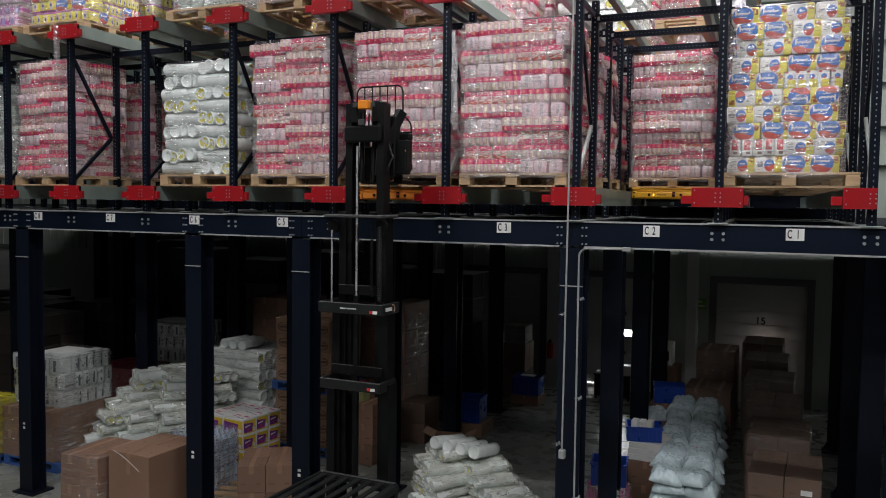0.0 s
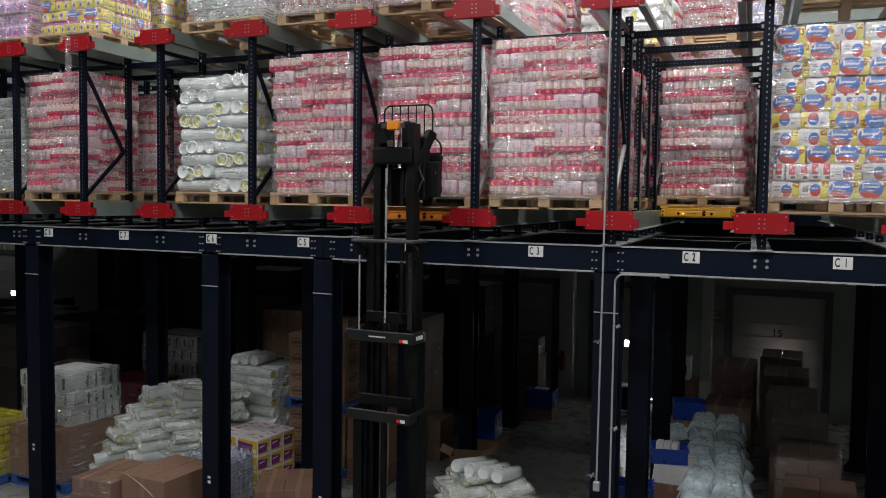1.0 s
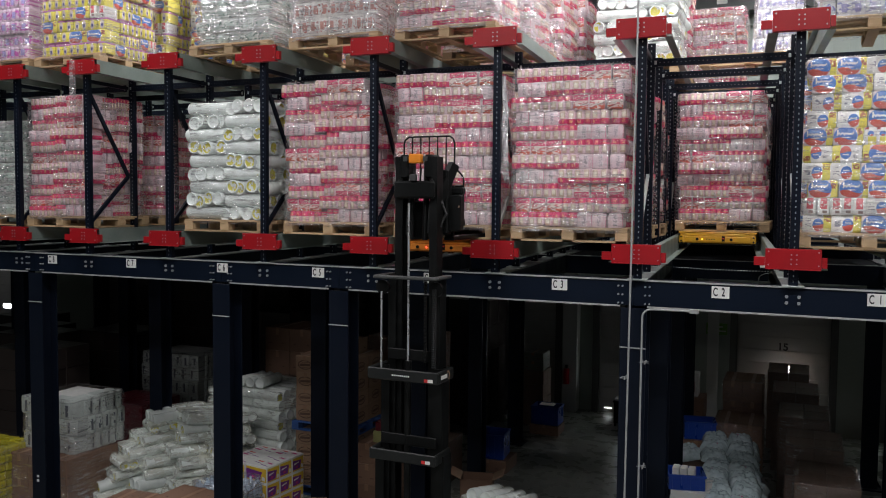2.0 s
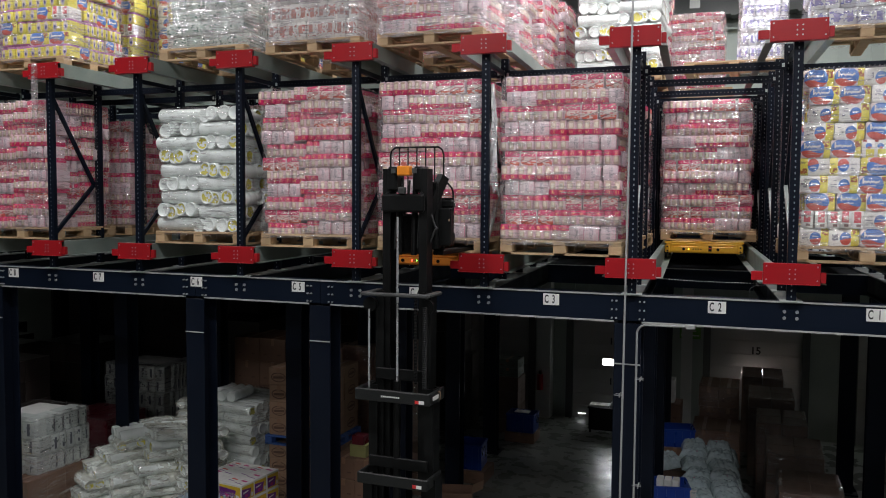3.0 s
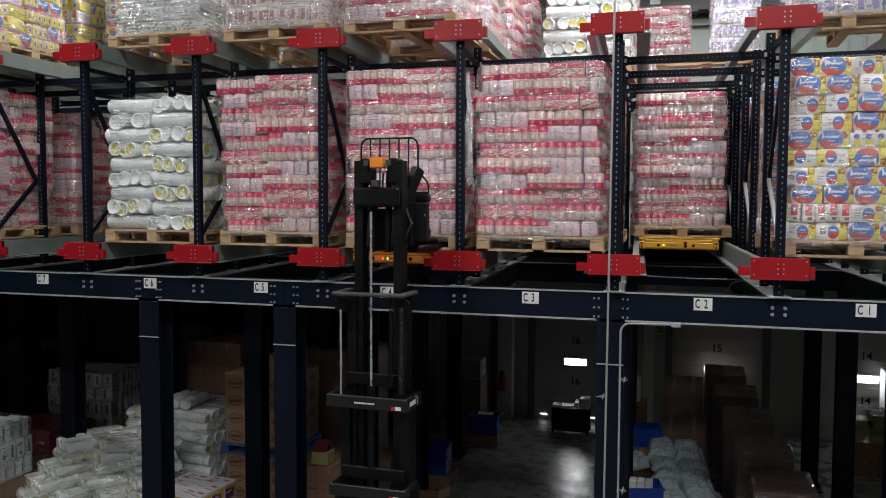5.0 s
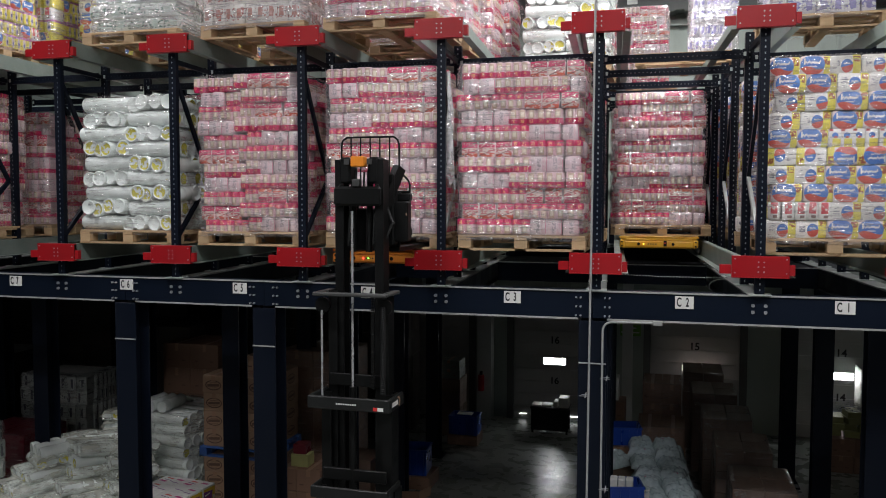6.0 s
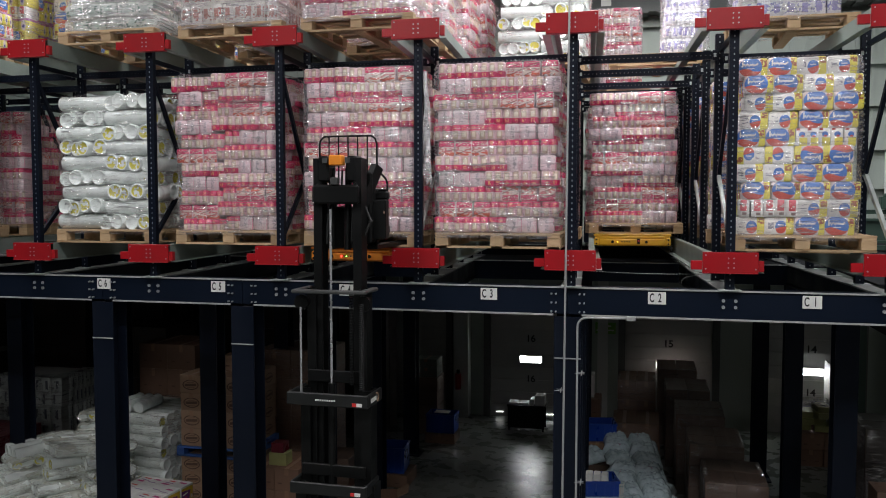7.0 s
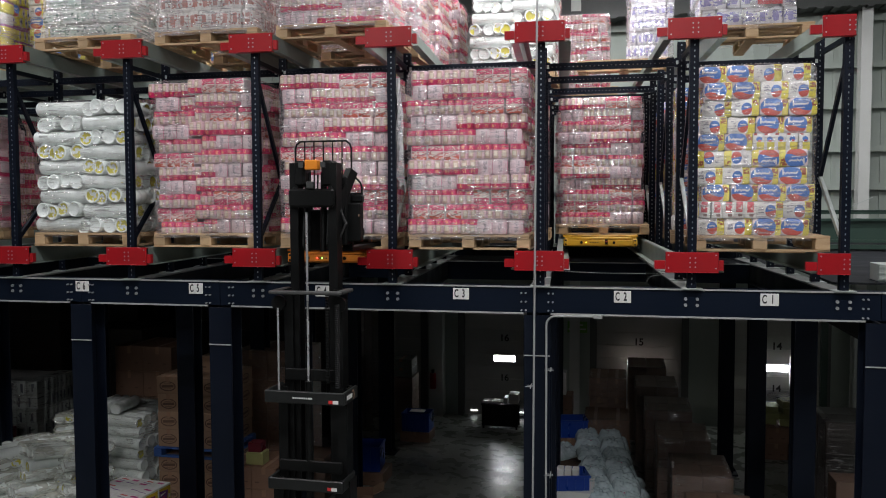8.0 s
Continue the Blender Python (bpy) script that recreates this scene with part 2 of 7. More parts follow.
def pink_pack(name, kind):
    """Paper packs. kind: rolls (magenta foot, pale rolls above), plain (pale with grey print), picture (magenta with streaks)."""
    m, nt, b = material(name)
    u, v, co = pack_uv(nt)
    pale = mix(nt, piece_random(nt), (0.77, 0.585, 0.605), (0.66, 0.43, 0.475))
    magenta = (0.60, 0.010, 0.105)
    if kind == "rolls":
        # each roll: magenta foot with an orange spark, cream label with a brown outline above
        uu = math_node(nt, "FRACT", math_node(nt, "MULTIPLY", u, 2.0))
        label = math_node(nt, "MULTIPLY", between(nt, uu, 0.20, 0.80), between(nt, v, 0.40, 0.93))
        inner = math_node(nt, "MULTIPLY", between(nt, uu, 0.30, 0.70), between(nt, v, 0.46, 0.78))
        c = mix(nt, label, pale, (0.54, 0.40, 0.31))
        c = mix(nt, inner, c, (0.74, 0.64, 0.52))
        c = mix(nt, math_node(nt, "LESS_THAN", v, 0.38), c, magenta)
        mark = math_node(nt, "MULTIPLY", math_node(nt, "MULTIPLY", between(nt, uu, 0.3, 0.7), between(nt, v, 0.10, 0.33)), print_noise(nt, co, 14, 9, 0.50))
        c = mix(nt, mark, c, (0.78, 0.30, 0.16))
    elif kind == "plain":
        # white wrapper end with a grey scrawl and a pink seam
        block = math_node(nt, "MULTIPLY", between(nt, u, 0.40, 0.64), between(nt, v, 0.12, 0.86))
        lines = print_noise(nt, co, 9, 14, 0.50)
        c = mix(nt, piece_random(nt), (0.74, 0.615, 0.64), (0.64, 0.50, 0.54))
        c = mix(nt, math_node(nt, "MULTIPLY", block, lines), c, (0.34, 0.29, 0.32))
        c = mix(nt, between(nt, u, 0.965, 1.0), c, (0.62, 0.2, 0.3))
        c = mix(nt, math_node(nt, "MULTIPLY", between(nt, u, 0.70, 0.93), print_noise(nt, co, 5, 3, 0.5)), c, (0.66, 0.46, 0.50))
        soft = math_node(nt, "MULTIPLY", between(nt, u, 0.03, 0.30), print_noise(nt, co, 3, 6, 0.56))
        c = mix(nt, soft, c, (0.72, 0.56, 0.58))
    else:
        # magenta head, pale slashed middle, orange-red foot
        c = mix(nt, math_node(nt, "GREATER_THAN", v, 0.60), (0.78, 0.60, 0.55), magenta)
        foot = math_node(nt, "MULTIPLY", math_node(nt, "LESS_THAN", v, 0.24), print_noise(nt, co, 3, 5, 0.46))
        c = mix(nt, foot, c, (0.66, 0.12, 0.07))
        slope = math_node(nt, "ADD", v, math_node(nt, "MULTIPLY", u, -0.45))
        c = mix(nt, between(nt, slope, 0.02, 0.07), c, (0.16, 0.05, 0.05))
        c = mix(nt, between(nt, slope, 0.45, 0.50), c, (0.18, 0.05, 0.06))
        c = mix(nt, math_node(nt, "MULTIPLY", between(nt, v, 0.24, 0.55), print_noise(nt, co, 5, 8, 0.54)), c, (0.62, 0.16, 0.18))
        c = mix(nt, math_node(nt, "MULTIPLY", between(nt, v, 0.66, 0.9), print_noise(nt, co, 8, 12, 0.58)), c, (0.78, 0.58, 0.52))
        c = mix(nt, math_node(nt, "GREATER_THAN", math_node(nt, "ABSOLUTE", math_node(nt, "SUBTRACT", u, 0.5)), 0.47), c, pale)
    finish_pack(nt, b, c)
    return m


def scribble(nt, u, v, u0, u1, height, waves, amp, thick):
    """A plain wavy stroke, standing in for a script mark."""
    comb = nt.nodes.new("ShaderNodeCombineXYZ")
    nt.links.new(math_node(nt, "MULTIPLY", u, waves), comb.inputs[0])
    n = node(nt, "ShaderNodeTexNoise", Scale=1.0, Detail=0.0)
    nt.links.new(comb.outputs[0], n.inputs["Vector"])
    line = math_node(nt, "MULTIPLY_ADD", math_node(nt, "SUBTRACT", n.outputs[0], 0.5), amp * 3.2, height)
    near = math_node(nt, "LESS_THAN", math_node(nt, "ABSOLUTE", math_node(nt, "SUBTRACT", v, line)), thick)
    return math_node(nt, "MULTIPLY", near, between(nt, u, u0, u1))


def bright_pack(name, kind):
    """Yellow, white and blue paper packs with plain oval marks."""
    m, nt, b = material(name)
    u, v, co = pack_uv(nt)
    white, yellow, blue, red = (0.76, 0.75, 0.71), (0.76, 0.67, 0.09), (0.05, 0.17, 0.52), (0.60, 0.09, 0.06)
    if kind == "oval":
        c = mix(nt, math_node(nt, "GREATER_THAN", u, 0.78), (0.72, 0.62, 0.62), yellow)
        tag = math_node(nt, "MULTIPLY", between(nt, u, 0.74, 0.97), between(nt, v, 0.5, 0.92))
        c = mix(nt, math_node(nt, "MULTIPLY", tag, print_noise(nt, co, 9, 7, 0.46)), c, (0.30, 0.07, 0.02))
        oval = ellipse(nt, u, v, 0.41, 0.50, 0.40, 0.56)
        wave = math_node(nt, "MULTIPLY_ADD", math_node(nt, "SINE", math_node(nt, "MULTIPLY", u, 7.0)), 0.09, 0.34)
        c = mix(nt, oval, c, mix(nt, math_node(nt, "GREATER_THAN", v, wave), red, blue))
        c = mix(nt, scribble(nt, u, v, 0.17, 0.68, 0.64, 28.0, 0.085, 0.05), c, white)
        c = mix(nt, math_node(nt, "MULTIPLY", between(nt, u, 0.12, 0.17), between(nt, v, 0.52, 0.86)), c, white)
        c = mix(nt, scribble(nt, u, v, 0.28, 0.56, 0.43, 36.0, 0.03, 0.025), c, white)
    elif kind == "round":
        c = mix(nt, between(nt, u, 0.72, 0.99), white, yellow)
        tag = math_node(nt, "MULTIPLY", between(nt, u, 0.75, 0.97), between(nt, v, 0.6, 0.92))
        c = mix(nt, math_node(nt, "MULTIPLY", tag, print_noise(nt, co, 9, 7, 0.46)), c, (0.34, 0.1, 0.02))
        c = mix(nt, ellipse(nt, u, v, 0.54, 0.42, 0.19, 0.37), c, blue)
        c = mix(nt, math_node(nt, "MULTIPLY", ellipse(nt, u, v, 0.54, 0.42, 0.19, 0.37), math_node(nt, "LESS_THAN", math_node(nt, "ADD", v, math_node(nt, "MULTIPLY", u, -0.35)), 0.22)), c, red)
        c = mix(nt, scribble(nt, u, v, 0.44, 0.64, 0.54, 40.0, 0.04, 0.03), c, white)
        bars = math_node(nt, "MULTIPLY", between(nt, u, 0.1, 0.3), between(nt, v, 0.3, 0.75))
        c = mix(nt, math_node(nt, "MULTIPLY", bars, print_noise(nt, co, 5, 16, 0.55)), c, (0.2, 0.2, 0.25))
    elif kind == "tall":
        c = mix(nt, math_node(nt, "MULTIPLY", between(nt, u, 0.22, 0.8), between(nt, v, 0.34, 0.97)), white, (0.62, 0.08, 0.10))
        c = mix(nt, math_node(nt, "MULTIPLY", between(nt, u, 0.42, 0.8), between(nt, v, 0.10, 0.26)), c, (0.24, 0.16, 0.14))
        c = mix(nt, math_node(nt, "MULTIPLY", between(nt, v, 0.5, 0.8), print_noise(nt, co, 4, 7, 0.56)), c, (0.74, 0.66, 0.6))
    elif kind == "slim":
        c = mix(nt, math_node(nt, "MULTIPLY", between(nt, u, 0.3, 1.0), math_node(nt, "LESS_THAN", v, 0.46)), white, yellow)
        c = mix(nt, ellipse(nt, u, v, 0.52, 0.64, 0.26, 0.15), c, blue)
        c = mix(nt, ellipse(nt, u, v, 0.56, 0.54, 0.16, 0.06), c, red)
        c = mix(nt, math_node(nt, "MULTIPLY", between(nt, u, 0.05, 0.35), math_node(nt, "GREATER_THAN", v, 0.86)), c, (0.40, 0.06, 0.05))
    else:
        # small yellow faces with a pale bottle-shaped mark
        c = mix(nt, math_node(nt, "GREATER_THAN", v, 0.80), yellow, (0.40, 0.12, 0.30))
        c = mix(nt, ellipse(nt, u, v, 0.5, 0.42, 0.24, 0.4), c, (0.62, 0.55, 0.5))
        c = mix(nt, ellipse(nt, u, v, 0.5, 0.36, 0.13, 0.14), c, (0.1, 0.1, 0.3))
    finish_pack(nt, b, c)
    return m


def pale_pack(name, ground, mark, second, su=6, sv=7, lo=0.55):
    """Whitish packs with scattered print of one or two colours."""
    m, nt, b = material(name)
    u, v, co = pack_uv(nt)
    c = mix(nt, math_node(nt, "MULTIPLY", between(nt, v, 0.18, 0.8), print_noise(nt, co, su, sv, lo)), ground, mark)
    c = mix(nt, math_node(nt, "MULTIPLY", between(nt, u, 0.3, 0.7), between(nt, v, 0.22, 0.7)), c, second)
    finish_pack(nt, b, c)
    return m


def window_pack():
    """Grey-white packs: a narrow dark window at one side, blotchy print and a stripe."""
    m, nt, b = material("grey_white_packs")
    u, v, co = pack_uv(nt)
    c = mix(nt, ramp(nt, noise_tex(nt, 7, 3), 0.4, 0.7), (0.52, 0.57, 0.54), (0.42, 0.46, 0.44))
    c = mix(nt, math_node(nt, "MULTIPLY", between(nt, v, 0.2, 0.8), print_noise(nt, co, 3, 4, 0.63)), c, (0.15, 0.18, 0.17))
    slot = math_node(nt, "MULTIPLY", between(nt, u, 0.56, 0.78), between(nt, v, 0.16, 0.82))
    c = mix(nt, math_node(nt, "MULTIPLY", slot, print_noise(nt, co, 2, 3, 0.40)), c, (0.09, 0.10, 0.12))
    c = mix(nt, between(nt, v, 0.90, 0.94), c, (0.34, 0.38, 0.36))
    finish_pack(nt, b, c)
    return m


def roll_skin(name, share):
    """White plastic sleeve of long rolls; a share of them has yellow leaf prints in the ends."""
    m, nt, b = material(name)
    u, v, co = pack_uv(nt)
    yes = math_node(nt, "LESS_THAN", piece_random(nt), share)
    end = math_node(nt, "GREATER_THAN", math_node(nt, "ABSOLUTE", math_node(nt, "SUBTRACT", u, 0.5)), 0.9)
    spots = math_node(nt, "GREATER_THAN", noise_tex(nt, 13, 2.5), 0.48)
    few = math_node(nt, "GREATER_THAN", noise_tex(nt, 16, 2), 0.73)
    soil = ramp(nt, noise_tex(nt, 5, 3), 0.4, 0.75)
    c = mix(nt, few, mix(nt, soil, (0.82, 0.87, 0.84), (0.70, 0.76, 0.73)), (0.62, 0.54, 0.16))
    leaf = math_node(nt, "MULTIPLY", math_node(nt, "MULTIPLY", end, spots), yes)
    c = mix(nt, leaf, c, (0.66, 0.60, 0.10))
    finish_pack(nt, b, c, 0.22)
    return m


def film(name, haze, gloss_low, gloss_high, lean=24.0, calm=0.46, tint=(0.84, 0.76, 0.785)):
    """Stretch film: mostly clear, with cloudy bands and long shiny creases that lean both ways, their glints painted
    milky white.
    """
    m = bpy.data.materials.new(name)
    m.use_nodes = True
    nt = m.node_tree
    nt.nodes.remove(nt.nodes["Principled BSDF"])
    clear = nt.nodes.new("ShaderNodeBsdfTransparent")
    shine = node(nt, "ShaderNodeBsdfGlossy", Color=(1, 1, 1, 1), Roughness=0.17)
    milk = node(nt, "ShaderNodeBsdfDiffuse", Color=(*tint, 1))
    co = nt.nodes.new("ShaderNodeTexCoord").outputs["Object"]

    def creases(angle, scale, detail, along=15.0):
        mp = nt.nodes.new("ShaderNodeMapping")
        mp.inputs["Rotation"].default_value = (radians(angle), radians(angle), 0)
        mp.inputs["Scale"].default_value = (1.2, 1.2, along)
        nt.links.new(co, mp.inputs[0])
        n = node(nt, "ShaderNodeTexNoise", Scale=scale, Detail=detail)
        nt.links.new(mp.outputs[0], n.inputs["Vector"])
        return n.outputs[0]

    one_way, other_way, fine = creases(lean, 2.2, 2.0), creases(-lean * 0.6, 3.4, 2.0), creases(lean * 0.5, 4.4, 3.0, 13.0)
    patch = ramp(nt, noise_tex(nt, 1.7, 2), calm, calm + 0.14)
    fold = math_node(nt, "MAXIMUM", ramp(nt, one_way, 0.62, 0.67), ramp(nt, other_way, 0.63, 0.665))
    cross = ramp(nt, creases(-lean * 0.75, 4.8, 3.0, 12.0), 0.60, 0.62)
    thread = math_node(nt, "MULTIPLY", math_node(nt, "MAXIMUM", ramp(nt, fine, 0.58, 0.60), cross), patch)
    crease = math_node(nt, "MAXIMUM", math_node(nt, "MULTIPLY", fold, 0.6), thread)
    b = node(nt, "ShaderNodeBump", Strength=0.8, Distance=0.02)
    nt.links.new(math_node(nt, "ADD", math_node(nt, "MULTIPLY_ADD", fine, 0.3, one_way), math_node(nt, "MULTIPLY_ADD", crease, 0.4, other_way)), b.inputs["Height"])
    nt.links.new(b.outputs[0], shine.inputs["Normal"])
    one, two = nt.nodes.new("ShaderNodeMixShader"), nt.nodes.new("ShaderNodeMixShader")
    cloud_and_glint = math_node(nt, "MULTIPLY", ramp(nt, noise_tex(nt, 2.6, 3), 0.38, 0.75), haze)
    # diffuse white added along the creases paints glints into the film
    cloud_and_glint = math_node(nt, "MULTIPLY_ADD", crease, min(0.45, haze * 2.4), math_node(nt, "ADD", cloud_and_glint, haze * 0.15), True)
    nt.links.new(cloud_and_glint, one.inputs[0])
    nt.links.new(clear.outputs[0], one.inputs[1])
    nt.links.new(milk.outputs[0], one.inputs[2])
    fac = math_node(nt, "MULTIPLY_ADD", ramp(nt, one_way, 0.45, 0.7), gloss_high - gloss_low, gloss_low)
    fac = math_node(nt, "MULTIPLY_ADD", crease, 0.50, fac)
    nt.links.new(fac, two.inputs[0])
    nt.links.new(one.outputs[0], two.inputs[1])
    nt.links.new(shine.outputs[0], two.inputs[2])
    nt.links.new(two.outputs[0], nt.nodes["Material Output"].inputs[0])
    return m


PINK_ROLLS = pink_pack("pink_paper_rolls", "rolls")
PINK_PLAIN = pink_pack("pale_paper_packs", "plain")
PINK_PICTURE = pink_pack("magenta_paper_packs", "picture")
OVAL = bright_pack("blue_oval_packs", "oval")
ROUND = bright_pack("white_yellow_packs", "round")
TALL = bright_pack("red_yellow_packs", "tall")
SLIM = bright_pack("white_yellow_slim_packs", "slim")
SMALL = bright_pack("small_yellow_packs", "small")
GREEN_WHITE = pale_pack("green_white_packs", (0.52, 0.58, 0.53), (0.10, 0.19, 0.15), (0.42, 0.52, 0.46))
RED_WHITE = pale_pack("red_white_packs", (0.70, 0.68, 0.64), (0.36, 0.08, 0.06), (0.45, 0.2, 0.16), 5, 6, 0.57)
BLUE_WHITE = pale_pack("blue_white_packs", (0.70, 0.70, 0.74), (0.2, 0.2, 0.48), (0.3, 0.28, 0.55), 5, 6, 0.56)
LILAC = pale_pack("lilac_packs", (0.68, 0.52, 0.64), (0.5, 0.1, 0.4), (0.35, 0.3, 0.6), 5, 6, 0.5)
GREY_WINDOW = window_pack()
SLEEVE = roll_skin("white_roll_sleeve", 0.5)
SLEEVE_PLAIN = roll_skin("plain_white_roll_sleeve", 0.12)
SLEEVE_BAG = roll_skin("bagged_roll_sleeve", 0.35)
WRAP = film("stretch_film", 0.105, 0.03, 0.20)
WRAP_THICK = film("cloudy_stretch_film", 0.22, 0.04, 0.22, 18.0, 0.34)
CARTON_FILM = film("clear_carton_film", 0.05, 0.03, 0.12)
EAVES = surface("dark_roof_edge", (0.045, 0.05, 0.047), (0.07, 0.075, 0.07), 0.6, 0.1, 1.5, 30, 0.5, 0.05)
SCUFFED_FLANGE = surface("scuffed_joist_flange", (0.17, 0.18, 0.175), (0.28, 0.29, 0.28), 0.5, 0.2, 4, 60, 0.5, 0.08)
OLIVE = surface("olive_yellow_board", (0.42, 0.42, 0.16), (0.30, 0.30, 0.12), 0.6, 0, 5, 50, 0.5, 0.1, vary=0.4)
DULL_GREEN = surface("pale_green_goods", (0.16, 0.18, 0.15), (0.11, 0.125, 0.105), 0.5, 0, 6, 50, 0.5, 0.1, vary=0.3)
BUNDLE_FILM = film("milky_bundle_film", 0.2, 0.02, 0.14, 50.0, 0.5, (0.84, 0.85, 0.77))
RAIL_STEEL = surface("dull_green_grey_rail", (0.18, 0.225, 0.20), (0.28, 0.325, 0.295), 0.45, 0.3, 4, 45, 0.5, 0.05)
MAST_LIGHT = surface("worn_grey_mast_plate", (0.035, 0.037, 0.036), (0.06, 0.062, 0.06), 0.5, 0.1, 5, 60, 0.5, 0.05)
BAG_FILM = film("thin_bag_film", 0.46, 0.03, 0.16, 40.0, 0.42, (0.86, 0.87, 0.76))
LOOSE_FILM = film("loose_milky_film", 0.75, 0.1, 0.3, 80.0, 0.46, (0.86, 0.85, 0.87))
THIN_WRAP = film("thin_stretch_film", 0.07, 0.02, 0.12)
FAINT_PRINT = surface("faded_carton_print", (0.11, 0.06, 0.042), (0.16, 0.09, 0.06), 0.7, 0, 9, 70, 0.5, 0.02)
ROW_CARTON = surface("dull_wrapped_cardboard", (0.135, 0.086, 0.062), (0.175, 0.115, 0.085), 0.6, 0, 2.2, 40, 0.5, 0.12, vary=0.2)
for paint, level in ((NAVY_BEAM, 0.10), (NAVY, 0.15), (RED, 0.3), (DECK, 0.15), (BLACK, 0.2), (GREY, 0.3)):
    paint.node_tree.nodes["Principled BSDF"].inputs["Specular IOR Level"].default_value = level


# ---- building helpers ----
def part(name, bm, mat, parent=None, label=""):
    """Links a bmesh or a mesh as one object under a thing or a part."""
    if isinstance(bm, bmesh.types.BMesh):
        me = bpy.data.meshes.new(name)
        bm.to_mesh(me)
        bm.free()
    else:
        me = bm
    if mat is not None and not me.materials:
        me.materials.append(mat)
    ob = new(name, me)
    ob.parent = parent
    return tagged(ob, label)


def thing(name, label, category, group="", kind="", at=None):
    ob = new(name)
    ob.empty_display_size = 0.2
    if at is not None:
        ob.matrix_world = at
    return tagged(ob, label, category, group, kind)


def box(bm, x0, x1, y0, y1, z0, z1, bevel=0.0, m=None):
    """Adds a box, with its edges rounded off."""
    made = bmesh.ops.create_cube(bm, size=1.0)["verts"]
    bmesh.ops.scale(bm, vec=(x1 - x0, y1 - y0, z1 - z0), verts=made)
    bmesh.ops.translate(bm, vec=((x0 + x1) / 2, (y0 + y1) / 2, (z0 + z1) / 2), verts=made)
    if bevel:
        edges = list({e for v in made for e in v.link_edges})
        made = bmesh.ops.bevel(bm, geom=edges, offset=bevel, segments=1, affect="EDGES")["verts"]
    if m is not None:
        bmesh.ops.transform(bm, matrix=m, verts=list(made))
    return bm


def boxes(*rows, bevel=0.0):
    bm = bmesh.new()
    for r in rows:
        box(bm, *r, bevel=bevel)
    return bm


def rod(bm, a, b, r, sides=10):
    """Adds a round bar from a to b."""
    a, b = Vector(a), Vector(b)
    turn = (b - a).to_track_quat("Z", "Y").to_matrix().to_4x4()
    bmesh.ops.create_cone(bm, cap_ends=True, segments=sides, radius1=r, radius2=r, depth=(b - a).length,
                          matrix=Matrix.Translation((a + b) / 2) @ turn)
    return bm


def bar(bm, a, b, w, h):
    """Adds a flat-sided bar from a to b, w wide and h high."""
    a, b = Vector(a), Vector(b)
    turn = (b - a).to_track_quat("Z", "Y").to_matrix().to_4x4()
    box(bm, -w / 2, w / 2, -h / 2, h / 2, -(b - a).length / 2, (b - a).length / 2, 0.0, Matrix.Translation((a + b) / 2) @ turn)
    return bm


def lettering(text, size, mat, m, parent, depth=0.002):
    c = bpy.data.curves.new("lettering", "FONT")
    c.body, c.size, c.extrude, c.align_x, c.align_y = text, size, depth, "CENTER", "CENTER"
    c.offset = size * 0.022
    tmp = new("lettering", c)
    me = bpy.data.meshes.new_from_object(tmp)
    bpy.data.objects.remove(tmp)
    ob = part("lettering", me, None, parent)
    me.materials.clear()
    me.materials.append(mat)
    ob.matrix_local = m
    return ob


def bolt_mesh(r, length):
    """A round bolt head that looks towards the aisle."""
    bm = rod(bmesh.new(), (0, 0, 0), (0, length, 0), r, 8)
    me = bpy.data.meshes.new("bolt")
    bm.to_mesh(me)
    bm.free()
    me.materials.append(BOLT)
    return me


SMALL_BOLT, MID_BOLT, BIG_BOLT = bolt_mesh(0.0065, 0.02), bolt_mesh(0.0085, 0.04), bolt_mesh(0.0145, 0.016)


def bolt(me, x, y, z, parent):
    ob = part("bolt", me, None, parent)
    ob.matrix_local = pose(x, y, z)
    return ob


# ---- the hall ----
X0, X1, Y0, Y1, ROOF_Z = -26.0, 9.5, -36.0, 10.4, 10.4


def setting(name, bm, mat, label, category):
    return tagged(part(name, bm, mat), label, category, "", "structure")


setting("floor", boxes((X0 - 1, X1 + 1, Y0 - 1, Y1 + 1, -0.2, 0.0)), FLOOR, "grey sealed concrete warehouse floor, scuffed and dusty", "floor")
setting("ceiling", boxes((X0 - 1, X1 + 1, Y0 - 1, Y1 + 1, ROOF_Z, ROOF_Z + 0.15)), ROOF, "grey metal sheet roof of the warehouse", "ceiling")
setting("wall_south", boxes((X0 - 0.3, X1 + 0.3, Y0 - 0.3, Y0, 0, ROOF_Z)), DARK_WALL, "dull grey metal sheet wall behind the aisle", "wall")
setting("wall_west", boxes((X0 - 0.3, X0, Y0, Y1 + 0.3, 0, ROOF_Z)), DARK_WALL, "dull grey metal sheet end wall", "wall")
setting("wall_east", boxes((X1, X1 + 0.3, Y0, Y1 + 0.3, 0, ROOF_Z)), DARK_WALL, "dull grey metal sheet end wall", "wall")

# the north wall has the dock doors cut through it
DOORS = [(-20.86, "-"), (-7.05, ""), (-4.3, ""), (-1.55, "16"), (1.33, "15"), (4.1, "14"), (6.85, "")]
DOOR_W, DOOR_H = 1.76, 2.50
wall_n = bmesh.new()
edge = X0 - 0.3
for dx, _ in DOORS:
    box(wall_n, edge, dx - DOOR_W / 2, Y1, Y1 + 0.3, 0, DOOR_H)
    edge = dx + DOOR_W / 2
box(wall_n, edge, X1 + 0.3, Y1, Y1 + 0.3, 0, DOOR_H)
box(wall_n, X0 - 0.3, X1 + 0.3, Y1, Y1 + 0.3, DOOR_H, ROOF_Z)
